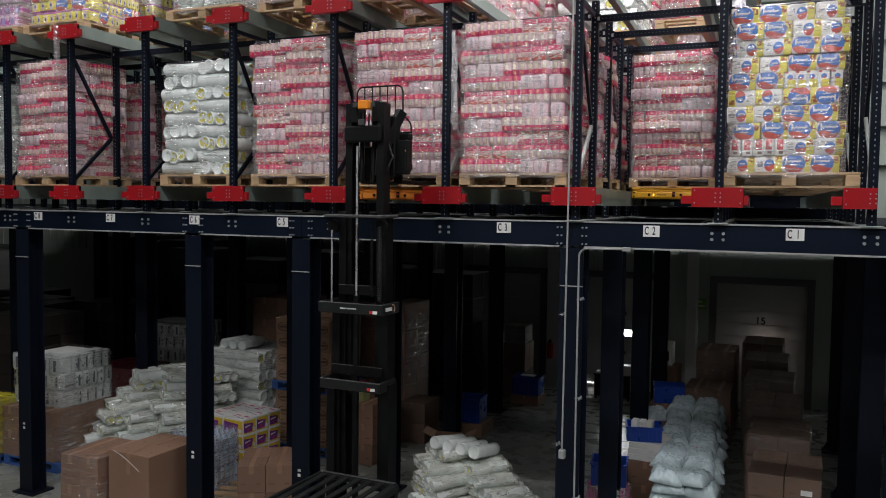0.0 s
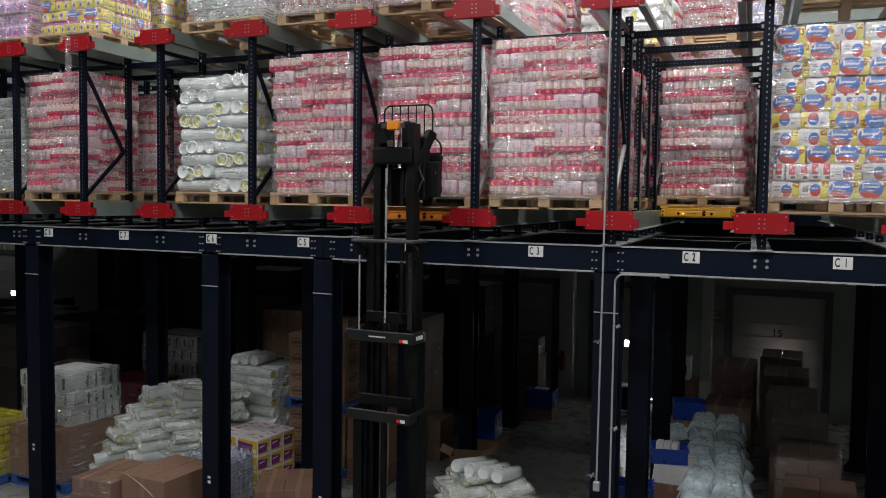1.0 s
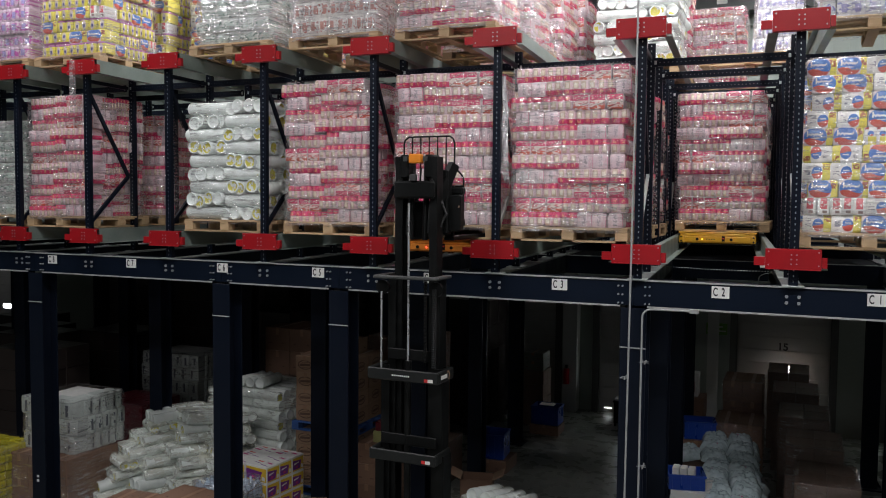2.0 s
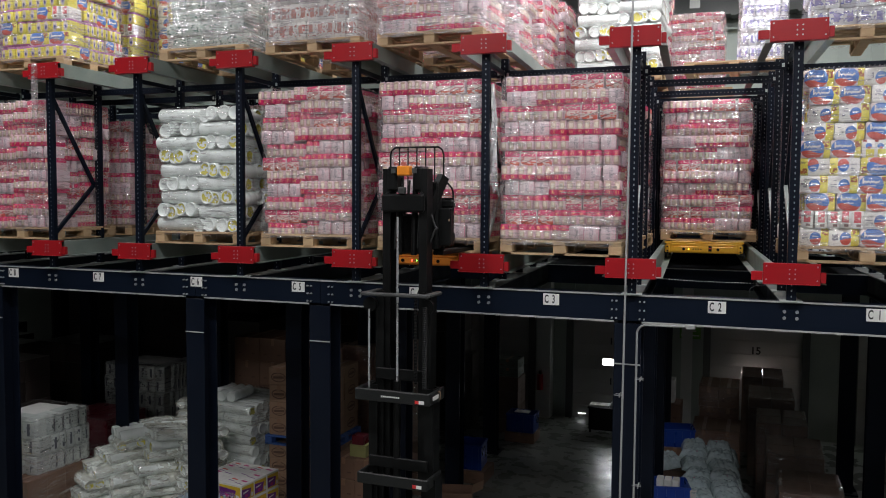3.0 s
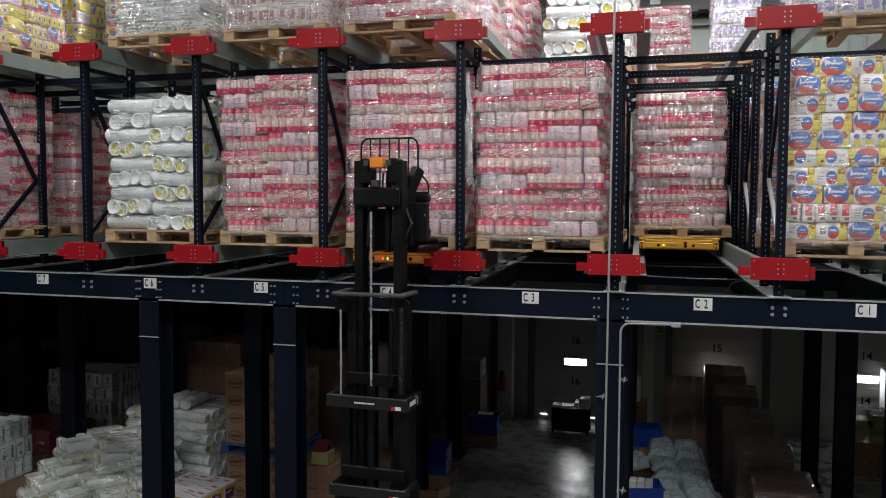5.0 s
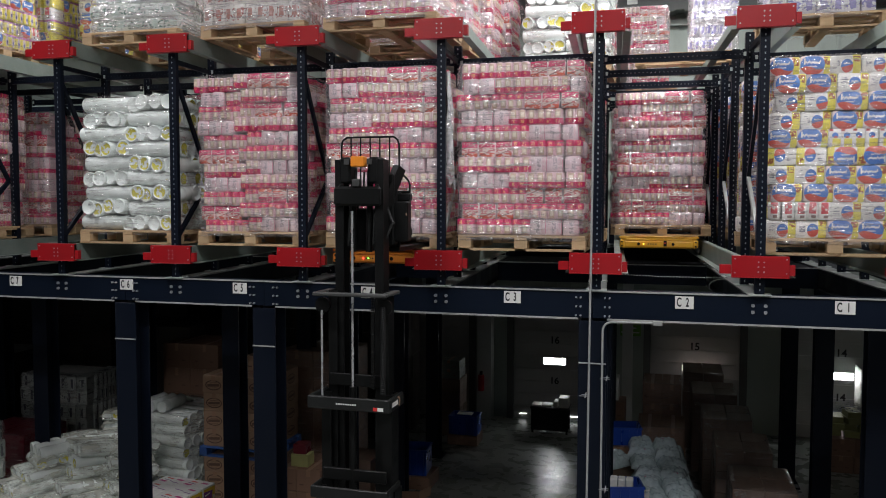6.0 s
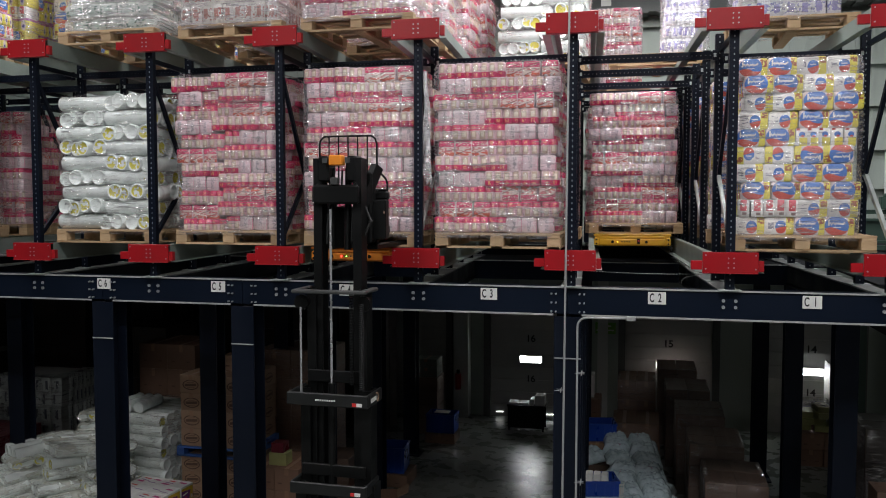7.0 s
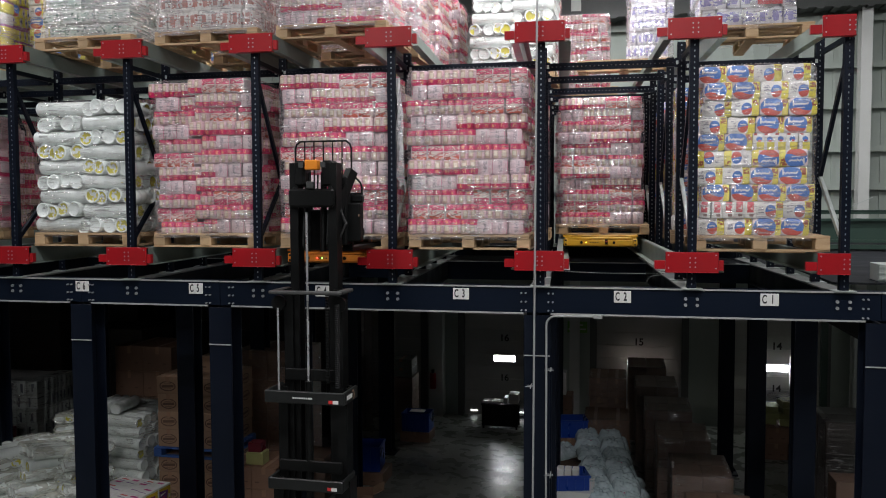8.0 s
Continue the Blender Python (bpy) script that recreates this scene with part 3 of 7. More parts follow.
# sheet ribs
for i in range(118):
    rx = X0 + 0.15 + i * 0.3
    box(wall_n, rx, rx + 0.05, Y1 - 0.035, Y1, DOOR_H + 0.12, ROOF_Z)
wall_north = setting("wall_north", wall_n, WALL_PAINT, "ribbed pale grey-green metal wall with dock doors", "wall")
for i, gz in enumerate((5.0, 5.75, 6.6, 7.4, 8.3)):
    part("girt", boxes((X0, X1, Y1 - 0.17, Y1 - 0.04, gz, gz + 0.07), (X0, X1, Y1 - 0.17, Y1 - 0.15, gz - 0.06, gz)), WALL_PAINT, wall_north)
for cx in (-12.0, -6.0, 0.0, 5.55, 8.6):
    part("wall_column", boxes((cx - 0.1, cx + 0.1, Y1 - 0.47, Y1 - 0.45, 0, ROOF_Z), (cx - 0.1, cx + 0.1, Y1 - 0.2, Y1 - 0.18, 0, ROOF_Z),
                              (cx - 0.01, cx + 0.01, Y1 - 0.45, Y1 - 0.2, 0, ROOF_Z)), STEEL_WHITE, wall_north, "white painted steel column")
part("wall_pier", boxes((-3.19, -2.87, Y1 - 0.3, Y1 - 0.003, 0, 4.2), bevel=0.006), STEEL_WHITE, wall_north, "pale pier between dock doors")
for dx, number in DOORS:
    d = tagged(part("dock_door", boxes((dx - DOOR_W / 2, dx + DOOR_W / 2, Y1 + 0.06, Y1 + 0.14, 0, DOOR_H)), DOOR_PAINT),
               "grey sectional dock door, closed" + (", with a black number" if len(number) > 1 else ""), "door", "dock doors", "structure")
    for k in range(9):
        z0 = 0.01 + k * 0.276
        z1 = z0 + 0.262
        if k == 4:
            rows = ((dx - DOOR_W / 2 + 0.01, dx - 0.24, Y1 + 0.03, Y1 + 0.06, z0, z1), (dx + 0.24, dx + DOOR_W / 2 - 0.01, Y1 + 0.03, Y1 + 0.06, z0, z1),
                    (dx - 0.24, dx + 0.24, Y1 + 0.03, Y1 + 0.06, z0, 1.2), (dx - 0.24, dx + 0.24, Y1 + 0.03, Y1 + 0.06, 1.35, z1))
        else:
            rows = ((dx - DOOR_W / 2 + 0.01, dx + DOOR_W / 2 - 0.01, Y1 + 0.03, Y1 + 0.06, z0, z1),)
        part("panel", boxes(*rows), DOOR_PAINT, d)
    if number:
        part("vision_panel", boxes((dx - 0.23, dx + 0.23, Y1 + 0.05, Y1 + 0.058, 1.21, 1.34), bevel=0.003), BRIGHT_DAYLIGHT if number == "15" else DAYLIGHT, d, "daylit window strip")
        if number != "-":
            lettering(number, 0.21, INK, pose(dx, Y1 + 0.022, 1.73, 90), d)
        if number in ("16", "14"):
            lettering(number, 0.2, INK, pose(dx, Y1 + 0.022, 0.85, 90), d)
    if number == "16":
        for gx0, gx1 in ((dx - 0.75, dx - 0.6), (dx + 0.27, dx + 0.52)):
            part("door_gap", boxes((gx0, gx1, Y1 + 0.018, Y1 + 0.026, 0.088, 0.1)), DOOR_GAP, d, "daylit gap under the door")
    part("door_frame", boxes((dx - DOOR_W / 2 - 0.14, dx - DOOR_W / 2, Y1 - 0.08, Y1 + 0.02, 0, DOOR_H + 0.14), (dx + DOOR_W / 2, dx + DOOR_W / 2 + 0.14, Y1 - 0.08, Y1 + 0.02, 0, DOOR_H + 0.14),
                             (dx - DOOR_W / 2, dx + DOOR_W / 2, Y1 - 0.08, Y1 + 0.02, DOOR_H, DOOR_H + 0.14)), DARK_WALL, d)
setting("roof_beam", boxes(*[(X0, X1, by - 0.1, by + 0.1, ROOF_Z - 0.5, ROOF_Z) for by in (-8.0, -1.5, 4.0, 9.6)]), STEEL_WHITE, "pale steel roof beams under the sheet roof", "beam")

for i, (bx, by) in enumerate(ADDED_BAYS):
    hb = thing("high_bay_lamp", "slim white high-bay lamp added unseen under the roof", "lamp", "high-bay lamps", at=pose(bx, by, BAY_Z))
    part("housing", boxes((-1.13, 1.13, -0.25, 0.25, -0.02, 0.06), bevel=0.012), STEEL_WHITE, hb)
    part("lens", boxes((-1.1, 1.1, -0.22, 0.22, -0.04, -0.025)), LED_LENS, hb)
    for hx in (-0.4, 0.4):
        part("hanger", rod(bmesh.new(), (hx, 0, 0.06), (hx, 0, ROOF_Z - BAY_Z), 0.008, 6), GALV, hb)

# yellow aisle line painted on the floor
setting("floor_line", boxes((-20.0, -7.9, -0.42, -0.32, 0.0, 0.004), (-7.1, 8.0, -0.42, -0.32, 0.0, 0.004)), YELLOW_PRINT, "worn yellow line painted along the aisle floor", "floor marking")

# ---- the steel platform ----
UPRIGHTS = [2.80, 1.545, 0.205, -1.205, -2.585, -3.975, -5.33, -6.61, -7.82, -9.05, -10.3]
COLUMNS = [3.1, 0.175, -3.0, -4.57, -7.54, -10.5, -13.5]
DECK_TOP, RAIL_LOW, RAIL_TOP = 3.945, 4.095, 4.275
ROW_Y = [0.0, 2.3, 4.8, 7.2]
# the lanes run back a little aslant of the front beam
SLANT = 0.066
SLANT_DEG = math.degrees(math.atan(SLANT))


def i_column(x, y, front):
    """A steel column with two flanges and a web, foot plate, stiffener and, in the front row, bolted beam ends."""
    c = thing("steel_column", "dark navy steel column of the platform, bolted to the floor", "column", "platform columns", at=pose(x, y, 0))
    w, dp = 0.12, 0.12
    part("flange", boxes((-w, w, 0, 0.016, 0.03, DECK_TOP - 0.27), bevel=0.002), NAVY, c)
    part("flange", boxes((-w, w, 2 * dp - 0.016, 2 * dp, 0.03, DECK_TOP - 0.27), bevel=0.002), NAVY, c)
    part("web", boxes((-0.008, 0.008, 0.016, 2 * dp - 0.016, 0.03, DECK_TOP - 0.27)), NAVY, c)
    part("foot_plate", boxes((-0.2, 0.2, -0.06, 2 * dp + 0.06, 0.0, 0.028), bevel=0.004), NAVY, c)
    gus = bmesh.new()
    for s in (-1, 1):
        v = [gus.verts.new(p) for p in ((s * w, 0.13, 0.03), (s * 0.19, 0.13, 0.03), (s * w, 0.13, 0.16), (s * w, 0.15, 0.03), (s * 0.19, 0.15, 0.03), (s * w, 0.15, 0.16))]
        for f in ((0, 1, 2), (3, 5, 4), (0, 3, 4, 1), (1, 4, 5, 2), (2, 5, 3, 0)):
            gus.faces.new([v[i] for i in f])
    part("gusset", gus, NAVY, c)
    if front:
        part("splice_edge", boxes((-w, w, -0.012, 0.0, 3.296, 3.306)), BARE_AND_GLINT, c, "pale weld line across the column")
        part("notice", boxes((-0.035, 0.005, -0.003, 0.0, 0.97, 1.0), (-0.035, 0.005, -0.003, 0.0, 0.91, 0.945)), PAPER, c, "two small white notices")
        for s in (-1, 1):
            for bx2 in (0.105, 0.145):
                for bz in (3.72, 3.80, 3.88):
                    bolt(MID_BOLT, s * bx2, -0.012, bz, c)
    return c


for cx in COLUMNS:
    for cy in ROW_Y:
        i_column(cx - 0.05 * cy, cy, cy == 0.0)

ends = sorted(COLUMNS + [X1 - 3.0, -17.0])
for a, b in zip(ends, ends[1:]):
    g = thing("platform_beam", "dark navy steel platform beam with worn pale edges", "beam", "platform beams")
    part("web", boxes((a + 0.003, b - 0.003, 0.06, 0.075, 3.70, DECK_TOP - 0.02)), NAVY_BEAM, g)
    part("top_flange", boxes((a + 0.003, b - 0.003, 0.004, 0.14, DECK_TOP - 0.018, DECK_TOP)), NAVY_BEAM, g)
    part("top_edge", boxes((a + 0.003, b - 0.003, -0.003, 0.0035, DECK_TOP - 0.014, DECK_TOP + 0.001)), BARE_AND_GLINT, g, "pale scuffed flange edge")
    part("bottom_flange", boxes((a + 0.125, b - 0.125, 0.004, 0.14, 3.682, 3.70)), NAVY_BEAM, g)
    part("bottom_edge", boxes((a + 0.125, b - 0.125, -0.003, 0.0035, 3.684, 3.70)), BARE_AND_GLINT, g, "pale scuffed flange edge")
    part("face_plate", boxes((a + 0.003, b - 0.003, 0.012, 0.024, 3.70, DECK_TOP - 0.018)), NAVY_BEAM, g)
for i, u in enumerate(UPRIGHTS):
    j = thing("platform_joist", "navy steel joist with a pale scuffed top under the rack", "joist", "platform joists", at=pose(u, 0, 0, 0, 0, SLANT_DEG))
    part("top_flange", boxes((-0.085, 0.085, 0.15, Y1 - 0.6, DECK_TOP - 0.016, DECK_TOP - 0.001)), SCUFFED_FLANGE, j, "pale scuffed flange")
    part("web", boxes((-0.006, 0.006, 0.15, Y1 - 0.6, 3.70, DECK_TOP - 0.017)), NAVY, j)
    part("bottom_flange", boxes((-0.07, 0.07, 0.15, Y1 - 0.6, 3.685, 3.699)), NAVY, j)
JOIST_Y = [3.2, 4.7, 6.0, 7.3, 8.6]
for y in JOIST_Y:
    for a, b in zip(UPRIGHTS[1:] + [-12.0, -14.5, -17.0], UPRIGHTS[:1] + UPRIGHTS[1:] + [-12.0, -14.5]):
        j = thing("cross_joist", "navy steel cross joist with a thin glint painted along its top edge", "joist", "cross joists", at=pose(-SLANT * y, y, 0))
        part("web", boxes((a + 0.09, b - 0.09, 0.0, 0.012, 3.70, DECK_TOP - 0.012)), NAVY_BEAM, j)
        # pale strip that paints in the highlight along the joist's top
        part("top_edge", boxes((a + 0.09, b - 0.09, -0.012, 0.05, DECK_TOP - 0.011, DECK_TOP - 0.003)), BARE_AND_GLINT, j)
lane = next((w, u) for w, u in zip(UPRIGHTS[1:], UPRIGHTS) if w < 0.7 < u)
ch = thing("lane_chain", "thin dull chain slung across the lane under the rails", "chain", at=pose(-SLANT * 1.3, 1.3, 3.985))
links = bmesh.new()
for k in range(40):
    ends = []
    for q in (k / 40, (k + 0.62) / 40):
        ends.append((lane[0] + 0.08 + (lane[1] - lane[0] - 0.16) * q, 0, -0.012 * math.sin(math.pi * q) - 0.014 * q))
    rod(links, *ends, 0.0042, 5)
part("chain", links, SCUFFED_FLANGE, ch)
tail = bmesh.new()
for k in range(7):
    a, b = k / 7 * 1.9, (k + 1) / 7 * 1.9
    rod(tail, (lane[1] - 0.1 - 0.26 * math.sin(a) * 0.6, 0.02 * k, -0.03 - 0.12 * a * a / 3.6), (lane[1] - 0.1 - 0.26 * math.sin(b) * 0.6, 0.02 * k + 0.02, -0.03 - 0.12 * b * b / 3.6), 0.004, 5)
part("loose_end", tail, SCUFFED_FLANGE, ch, "slack hanging end of the chain")
# plates behind y 3.28 are added unseen to keep lamp light out below
setting("platform_deck", boxes((-17.0, -10.4, 0.16, Y1 - 0.5, 3.925, 3.944), (-10.4, 6.3, 3.28, Y1 - 0.5, 3.905, 3.926), (2.92, 6.3, 0.9, 3.28, 3.925, 3.944)), DECK, "black steel deck plates of the platform, the unseen back ones added to block light", "deck")
for w, u in zip(UPRIGHTS[1:], UPRIGHTS):
    tagged(part("lane_end_stop", boxes((w + 0.06 - SLANT * 8.2, u - 0.06 - SLANT * 8.2, 8.2, 8.24, 3.946, 4.42), (w + 0.06 - SLANT * 8.2, u - 0.06 - SLANT * 8.2, 8.15, 8.2, 4.36, 4.42)), NAVY), "dark navy stop plate at the back end of a lane", "stop plate", "lane end stops")
setting("eaves_beam", boxes((X0, X1, 9.75, 10.2, 8.45, 8.6), (X0, X1, 9.95, 10.0, 8.6, ROOF_Z), *[(X0 + 0.3 * k, X0 + 0.3 * k + 0.12, 9.74, 10.2, 8.42, 8.45) for k in range(60, 118)]), EAVES, "dark ribbed roof edge above the back wall", "beam")
for u in UPRIGHTS:
    if min(abs(u - cx) for cx in COLUMNS) < 0.2:
        continue
    bp = thing("bolt_plate", "small navy plate with four round zinc bolts on the beam", "bolt plate", "bolt plates", at=pose(u, 0, 3.82))
    part("plate", boxes((-0.062, 0.062, 0.009, 0.0115, -0.032, 0.048)), NAVY_BEAM, bp)
    for bx2 in (-0.05, 0.05):
        for bz in (-0.02, 0.035):
            bolt(BIG_BOLT, bx2, -0.006, bz, bp)

# lane signs
for i, u in enumerate((2.20, 0.945, -0.54, -1.91, -3.26, -4.55, -5.92, -7.23, -8.5)):
    s = thing("lane_sign", "small white card sign with a black lane number", "sign", "lane signs", at=pose(u, 0.0065, 3.862))
    part("card", boxes((-0.076, 0.076, -0.004, 0.004, -0.053, 0.053), bevel=0.001), PAPER, s)
    ob = lettering("C  %d" % (i + 1), 0.088, INK, pose(-0.012, -0.0062, 0.0, 90), s, 0.001)
    ob.scale = (0.66, 1.2, 1)

# ---- the pallet rack ----
FRAME_Y = [(0.0, 0.82), (1.70, 2.56), (3.42, 4.28), (5.1, 5.95), (6.75, 7.6)]
TOP_LOW, TOP_TOP = 6.175, 6.355


def upright_mesh(z0, z1):
    """A folded post with a row of holes down its face."""
    bm = boxes((-0.038, -0.005, 0, 0.004, z0, z1), (0.005, 0.038, 0, 0.004, z0, z1), (-0.038, -0.034, 0.004, 0.06, z0, z1), (0.034, 0.038, 0.004, 0.06, z0, z1))
    z = z0
    while z < z1:
        box(bm, -0.005, 0.005, 0, 0.004, z, min(z + 0.034, z1))
        z += 0.05
    me = bpy.data.meshes.new("upright")
    bm.to_mesh(me)
    bm.free()
    return me


UP_MESH = upright_mesh(0.0, 2.32)
STRIP = bpy.data.meshes.new("slot_back")
_b = boxes((-0.02, 0.02, 0.008, 0.010, 0.0, 2.32))
_b.to_mesh(STRIP)
_b.free()


def rack_frame(x, y0, y1):
    """Two posts with zigzag bracing between them."""
    f = thing("rack_frame", "dark navy perforated rack frame with diagonal bracing", "rack frame", "rack frames", at=pose(x, 0, DECK_TOP, 0, 0, SLANT_DEG))
    for y in (y0, y1):
        u = part("upright", UP_MESH, NAVY, f)
        u.matrix_local = pose(0, y, 0)
        part("slot_back", STRIP, GALV, u, "pale inner face behind the holes")
        part("foot", boxes((x - 0.09, x + 0.09, y - 0.05, y + 0.11, DECK_TOP, DECK_TOP + 0.008)), GALV, f).matrix_local = pose(-x, 0, -DECK_TOP)
    zig = [(y0 + 0.07, 0.42), (y1 - 0.07, 1.0), (y0 + 0.07, 2.0)]
    for a, b in zip(zig, zig[1:]):
        part("brace", bar(bmesh.new(), (0, a[0], a[1]), (0, b[0], b[1]), 0.03, 0.045), NAVY if a[1] > 0.9 or x < -2.0 else GALV, f)
    part("brace", bar(bmesh.new(), (0, y0 + 0.07, 2.16), (0, y1 - 0.07, 2.16), 0.03, 0.045), NAVY, f)
    return f


for i, u in enumerate(UPRIGHTS):
    for k, (a, b) in enumerate(FRAME_Y):
        if k < 4 or i < 4:
            rack_frame(u, a, b)


def top_drop(x):
    """The upper level sits a little lower at its free end."""
    return -0.08 if x > 2.7 else -0.045 if x > 1.5 else -0.015 if x > 0.2 else 0.0


def red_block(x, z, group, end=False):
    """The red end bracket that carries two rails."""
    r = thing("rail_end_bracket", "red painted steel rail end bracket bolted to a rack post", "bracket", group, at=pose(x, 0, z))
    right = 0.03 if end else 0.218
    part("plate", boxes((-0.232, right, -0.075, -0.063, 0.0, 0.18), (-0.232, right, -0.063, -0.02, 0.0, 0.012), (-0.232, right, -0.063, -0.03, 0.168, 0.18), (-0.232, right, -0.09, -0.075, 0.0, 0.006), bevel=0.002), RED, r)
    part("left_tab", boxes((-0.325, -0.234, -0.068, -0.02, 0.03, 0.105), bevel=0.002), RED, r)
    if not end:
        part("right_tab", boxes((0.22, 0.262, -0.068, -0.02, 0.02, 0.11), bevel=0.002), RED, r)
    for bx2, bz in [(-0.022, 0.05), (-0.022, 0.09), (-0.022, 0.13), (0.022, 0.05), (0.022, 0.09), (0.022, 0.13), (-0.205, 0.155), (0.195, 0.155), (0.195, 0.04), (-0.205, 0.04), (0.24, 0.045)]:
        if bx2 < right:
            bolt(SMALL_BOLT, bx2, -0.081, bz, r)
    return r


for u in UPRIGHTS:
    red_block(u, RAIL_LOW, "lower rail brackets", u == UPRIGHTS[0])
    red_block(u, TOP_LOW + top_drop(u), "upper rail brackets", u == UPRIGHTS[0])


def rail(x, z, side):
    """A folded galvanised rail: web, foot for the shuttle wheels, ledge for the pallets."""
    s = side
    prof = [(0, 0), (0.07 * s, 0), (0.07 * s, 0.006), (0.006 * s, 0.006), (0.006 * s, 0.17), (-0.05 * s, 0.17), (-0.05 * s, 0.176), (0, 0.176)]
    bm = bmesh.new()
    a = [bm.verts.new((x + p[0], -0.015, z + p[1])) for p in prof]
    b = [bm.verts.new((x + p[0] - SLANT * 8.1, 8.1, z + p[1])) for p in prof]
    n = len(prof)
    for i in range(n):
        bm.faces.new((a[i], a[(i + 1) % n], b[(i + 1) % n], b[i]))
    bm.faces.new(a)
    bm.faces.new(b[::-1])
    bmesh.ops.recalc_face_normals(bm, faces=bm.faces[:])
    return tagged(part("shuttle_rail", bm, RAIL_STEEL), "galvanised steel shuttle rail running back through a rack lane", "rail", "shuttle rails")


for i, u in enumerate(UPRIGHTS):
    for z in (RAIL_LOW + 0.002, TOP_LOW + 0.002 + top_drop(u)):
        if i > 0:
            rail(u + 0.2, z, 1)
        if i < len(UPRIGHTS) - 1:
            rail(u - 0.2, z, -1)


def cross_beam(x0, x1, y, z, label):
    """A navy perforated beam across one lane, with end connectors."""
    t = thing("cross_beam", label, "beam", "rack cross beams", at=pose(-SLANT * y, y, z))
    bm = boxes((x0, x1, 0, 0.04, -0.036, -0.004), (x0, x1, 0, 0.04, 0.004, 0.036))
    n = int((x1 - x0) / 0.04)
    for k in range(n):
        xx = x0 + (k + 0.5) * (x1 - x0) / n
        box(bm, xx - 0.014, xx + 0.014, 0, 0.04, -0.004, 0.004)
    part("beam", bm, NAVY, t)
    for xx in (x0, x1):
        part("connector", boxes((xx - 0.022, xx + 0.022, -0.006, 0.0, -0.045, 0.045)), NAVY, t)
        part("clip", boxes((xx - 0.012, xx + 0.012, -0.009, -0.0065, -0.018, 0.018)), GALV, t)
    return t


for u, w in zip(UPRIGHTS, UPRIGHTS[1:]):
    for k, y in enumerate((0.76, 1.66, 2.64, 3.38, 4.36, 5.06)):
        if k < 4 or u > -1.0:
            cross_beam(w + 0.05, u - 0.05, y, 6.105 + top_drop(u), "dark navy perforated cross beam under the upper rails")
    for y in (4.2,):
        tagged(part("lower_cross_beam", boxes((w + 0.06 - SLANT * y, u - 0.06 - SLANT * y, y, y + 0.06, 3.95, 4.085)), NAVY), "dark navy cross beam under the lower rails", "beam", "lower cross beams")

# ---- packs: the pieces of the pallet loads ----
def lobed_pack(w, d, h, lobes, swell, mat):
    """One wrapped pack: its front swells over the rolls inside, top and bottom are drawn in."""
    plan, seg = [], 4 if lobes > 1 else 5
    for k in range(lobes):
        for s in range(seg if k < lobes - 1 else seg + 1):
            t = s / seg
            plan.append((-w / 2 + (k + t) * w / lobes, -d / 2 - swell * math.sin(math.pi * t) ** 0.7 if 0 < t < 1 else -d / 2))
    plan += [(w / 2, d / 2), (-w / 2, d / 2)]
    verts, uv, faces, n = [], [], [], len(plan)
    for z, k in ((0, 0.93), (0.1 * h, 1.0), (0.9 * h, 1.0), (h * 0.985, 0.93)):
        for x, y in plan:
            verts.append((x * k, y * k, z))
            uv.append((x / w + 0.5, z / h))
    for r in range(3):
        for i in range(n):
            j = (i + 1) % n
            faces.append((r * n + i, r * n + j, (r + 1) * n + j, (r + 1) * n + i))
    faces.append(tuple(range(n))[::-1])
    faces.append(tuple(3 * n + i for i in range(n)))
    return verts, faces, uv, mat


def roll_pack(length, r, mat):
    """A long sleeve of four rolls lying along x: bulged over each roll, drawn in at the ends, hollow cores."""
    verts, uv, faces, sides = [], [], [], 14
    rings = [(-0.472, 0.20), (-0.474, 0.70), (-0.492, 0.84), (-0.498, 0.89), (-0.494, 0.955), (-0.478, 1.0), (-0.27, 0.985), (-0.25, 0.95), (-0.23, 0.985), (-0.02, 0.985), (0.0, 0.95), (0.02, 0.985), (0.23, 0.985), (0.25, 0.95), (0.27, 0.985), (0.478, 1.0), (0.494, 0.955), (0.498, 0.89), (0.492, 0.84), (0.474, 0.70), (0.472, 0.20)]
    for a, k in rings:
        for i in range(sides):
            t = 2 * math.pi * i / sides
            dent = 1.0 + 0.09 * noise.noise(Vector((a * 9, math.cos(t) * 1.3, math.sin(t) * 1.3)))
            verts.append((a * length, r * k * dent * math.cos(t), r * k * dent * math.sin(t)))
            # the sunken ends carry a u of their own
            uv.append((a + 0.5 if abs(a) > 0.476 or k > 0.9 else a + 0.5 + (1 if a > 0 else -1), i / sides))
    for q in range(len(rings) - 1):
        for i in range(sides):
            j = (i + 1) % sides
            faces.append((q * sides + i, q * sides + j, (q + 1) * sides + j, (q + 1) * sides + i))
    faces.append(tuple(range(sides))[::-1])
    faces.append(tuple((len(rings) - 1) * sides + i for i in range(sides)))
    return verts, faces, uv, mat


MESHES = {}


def proto_mesh(key, proto):
    """The shared mesh of a piece."""
    if key not in MESHES:
        MESHES[key] = joined([(proto, Matrix())], key)
    return MESHES[key]


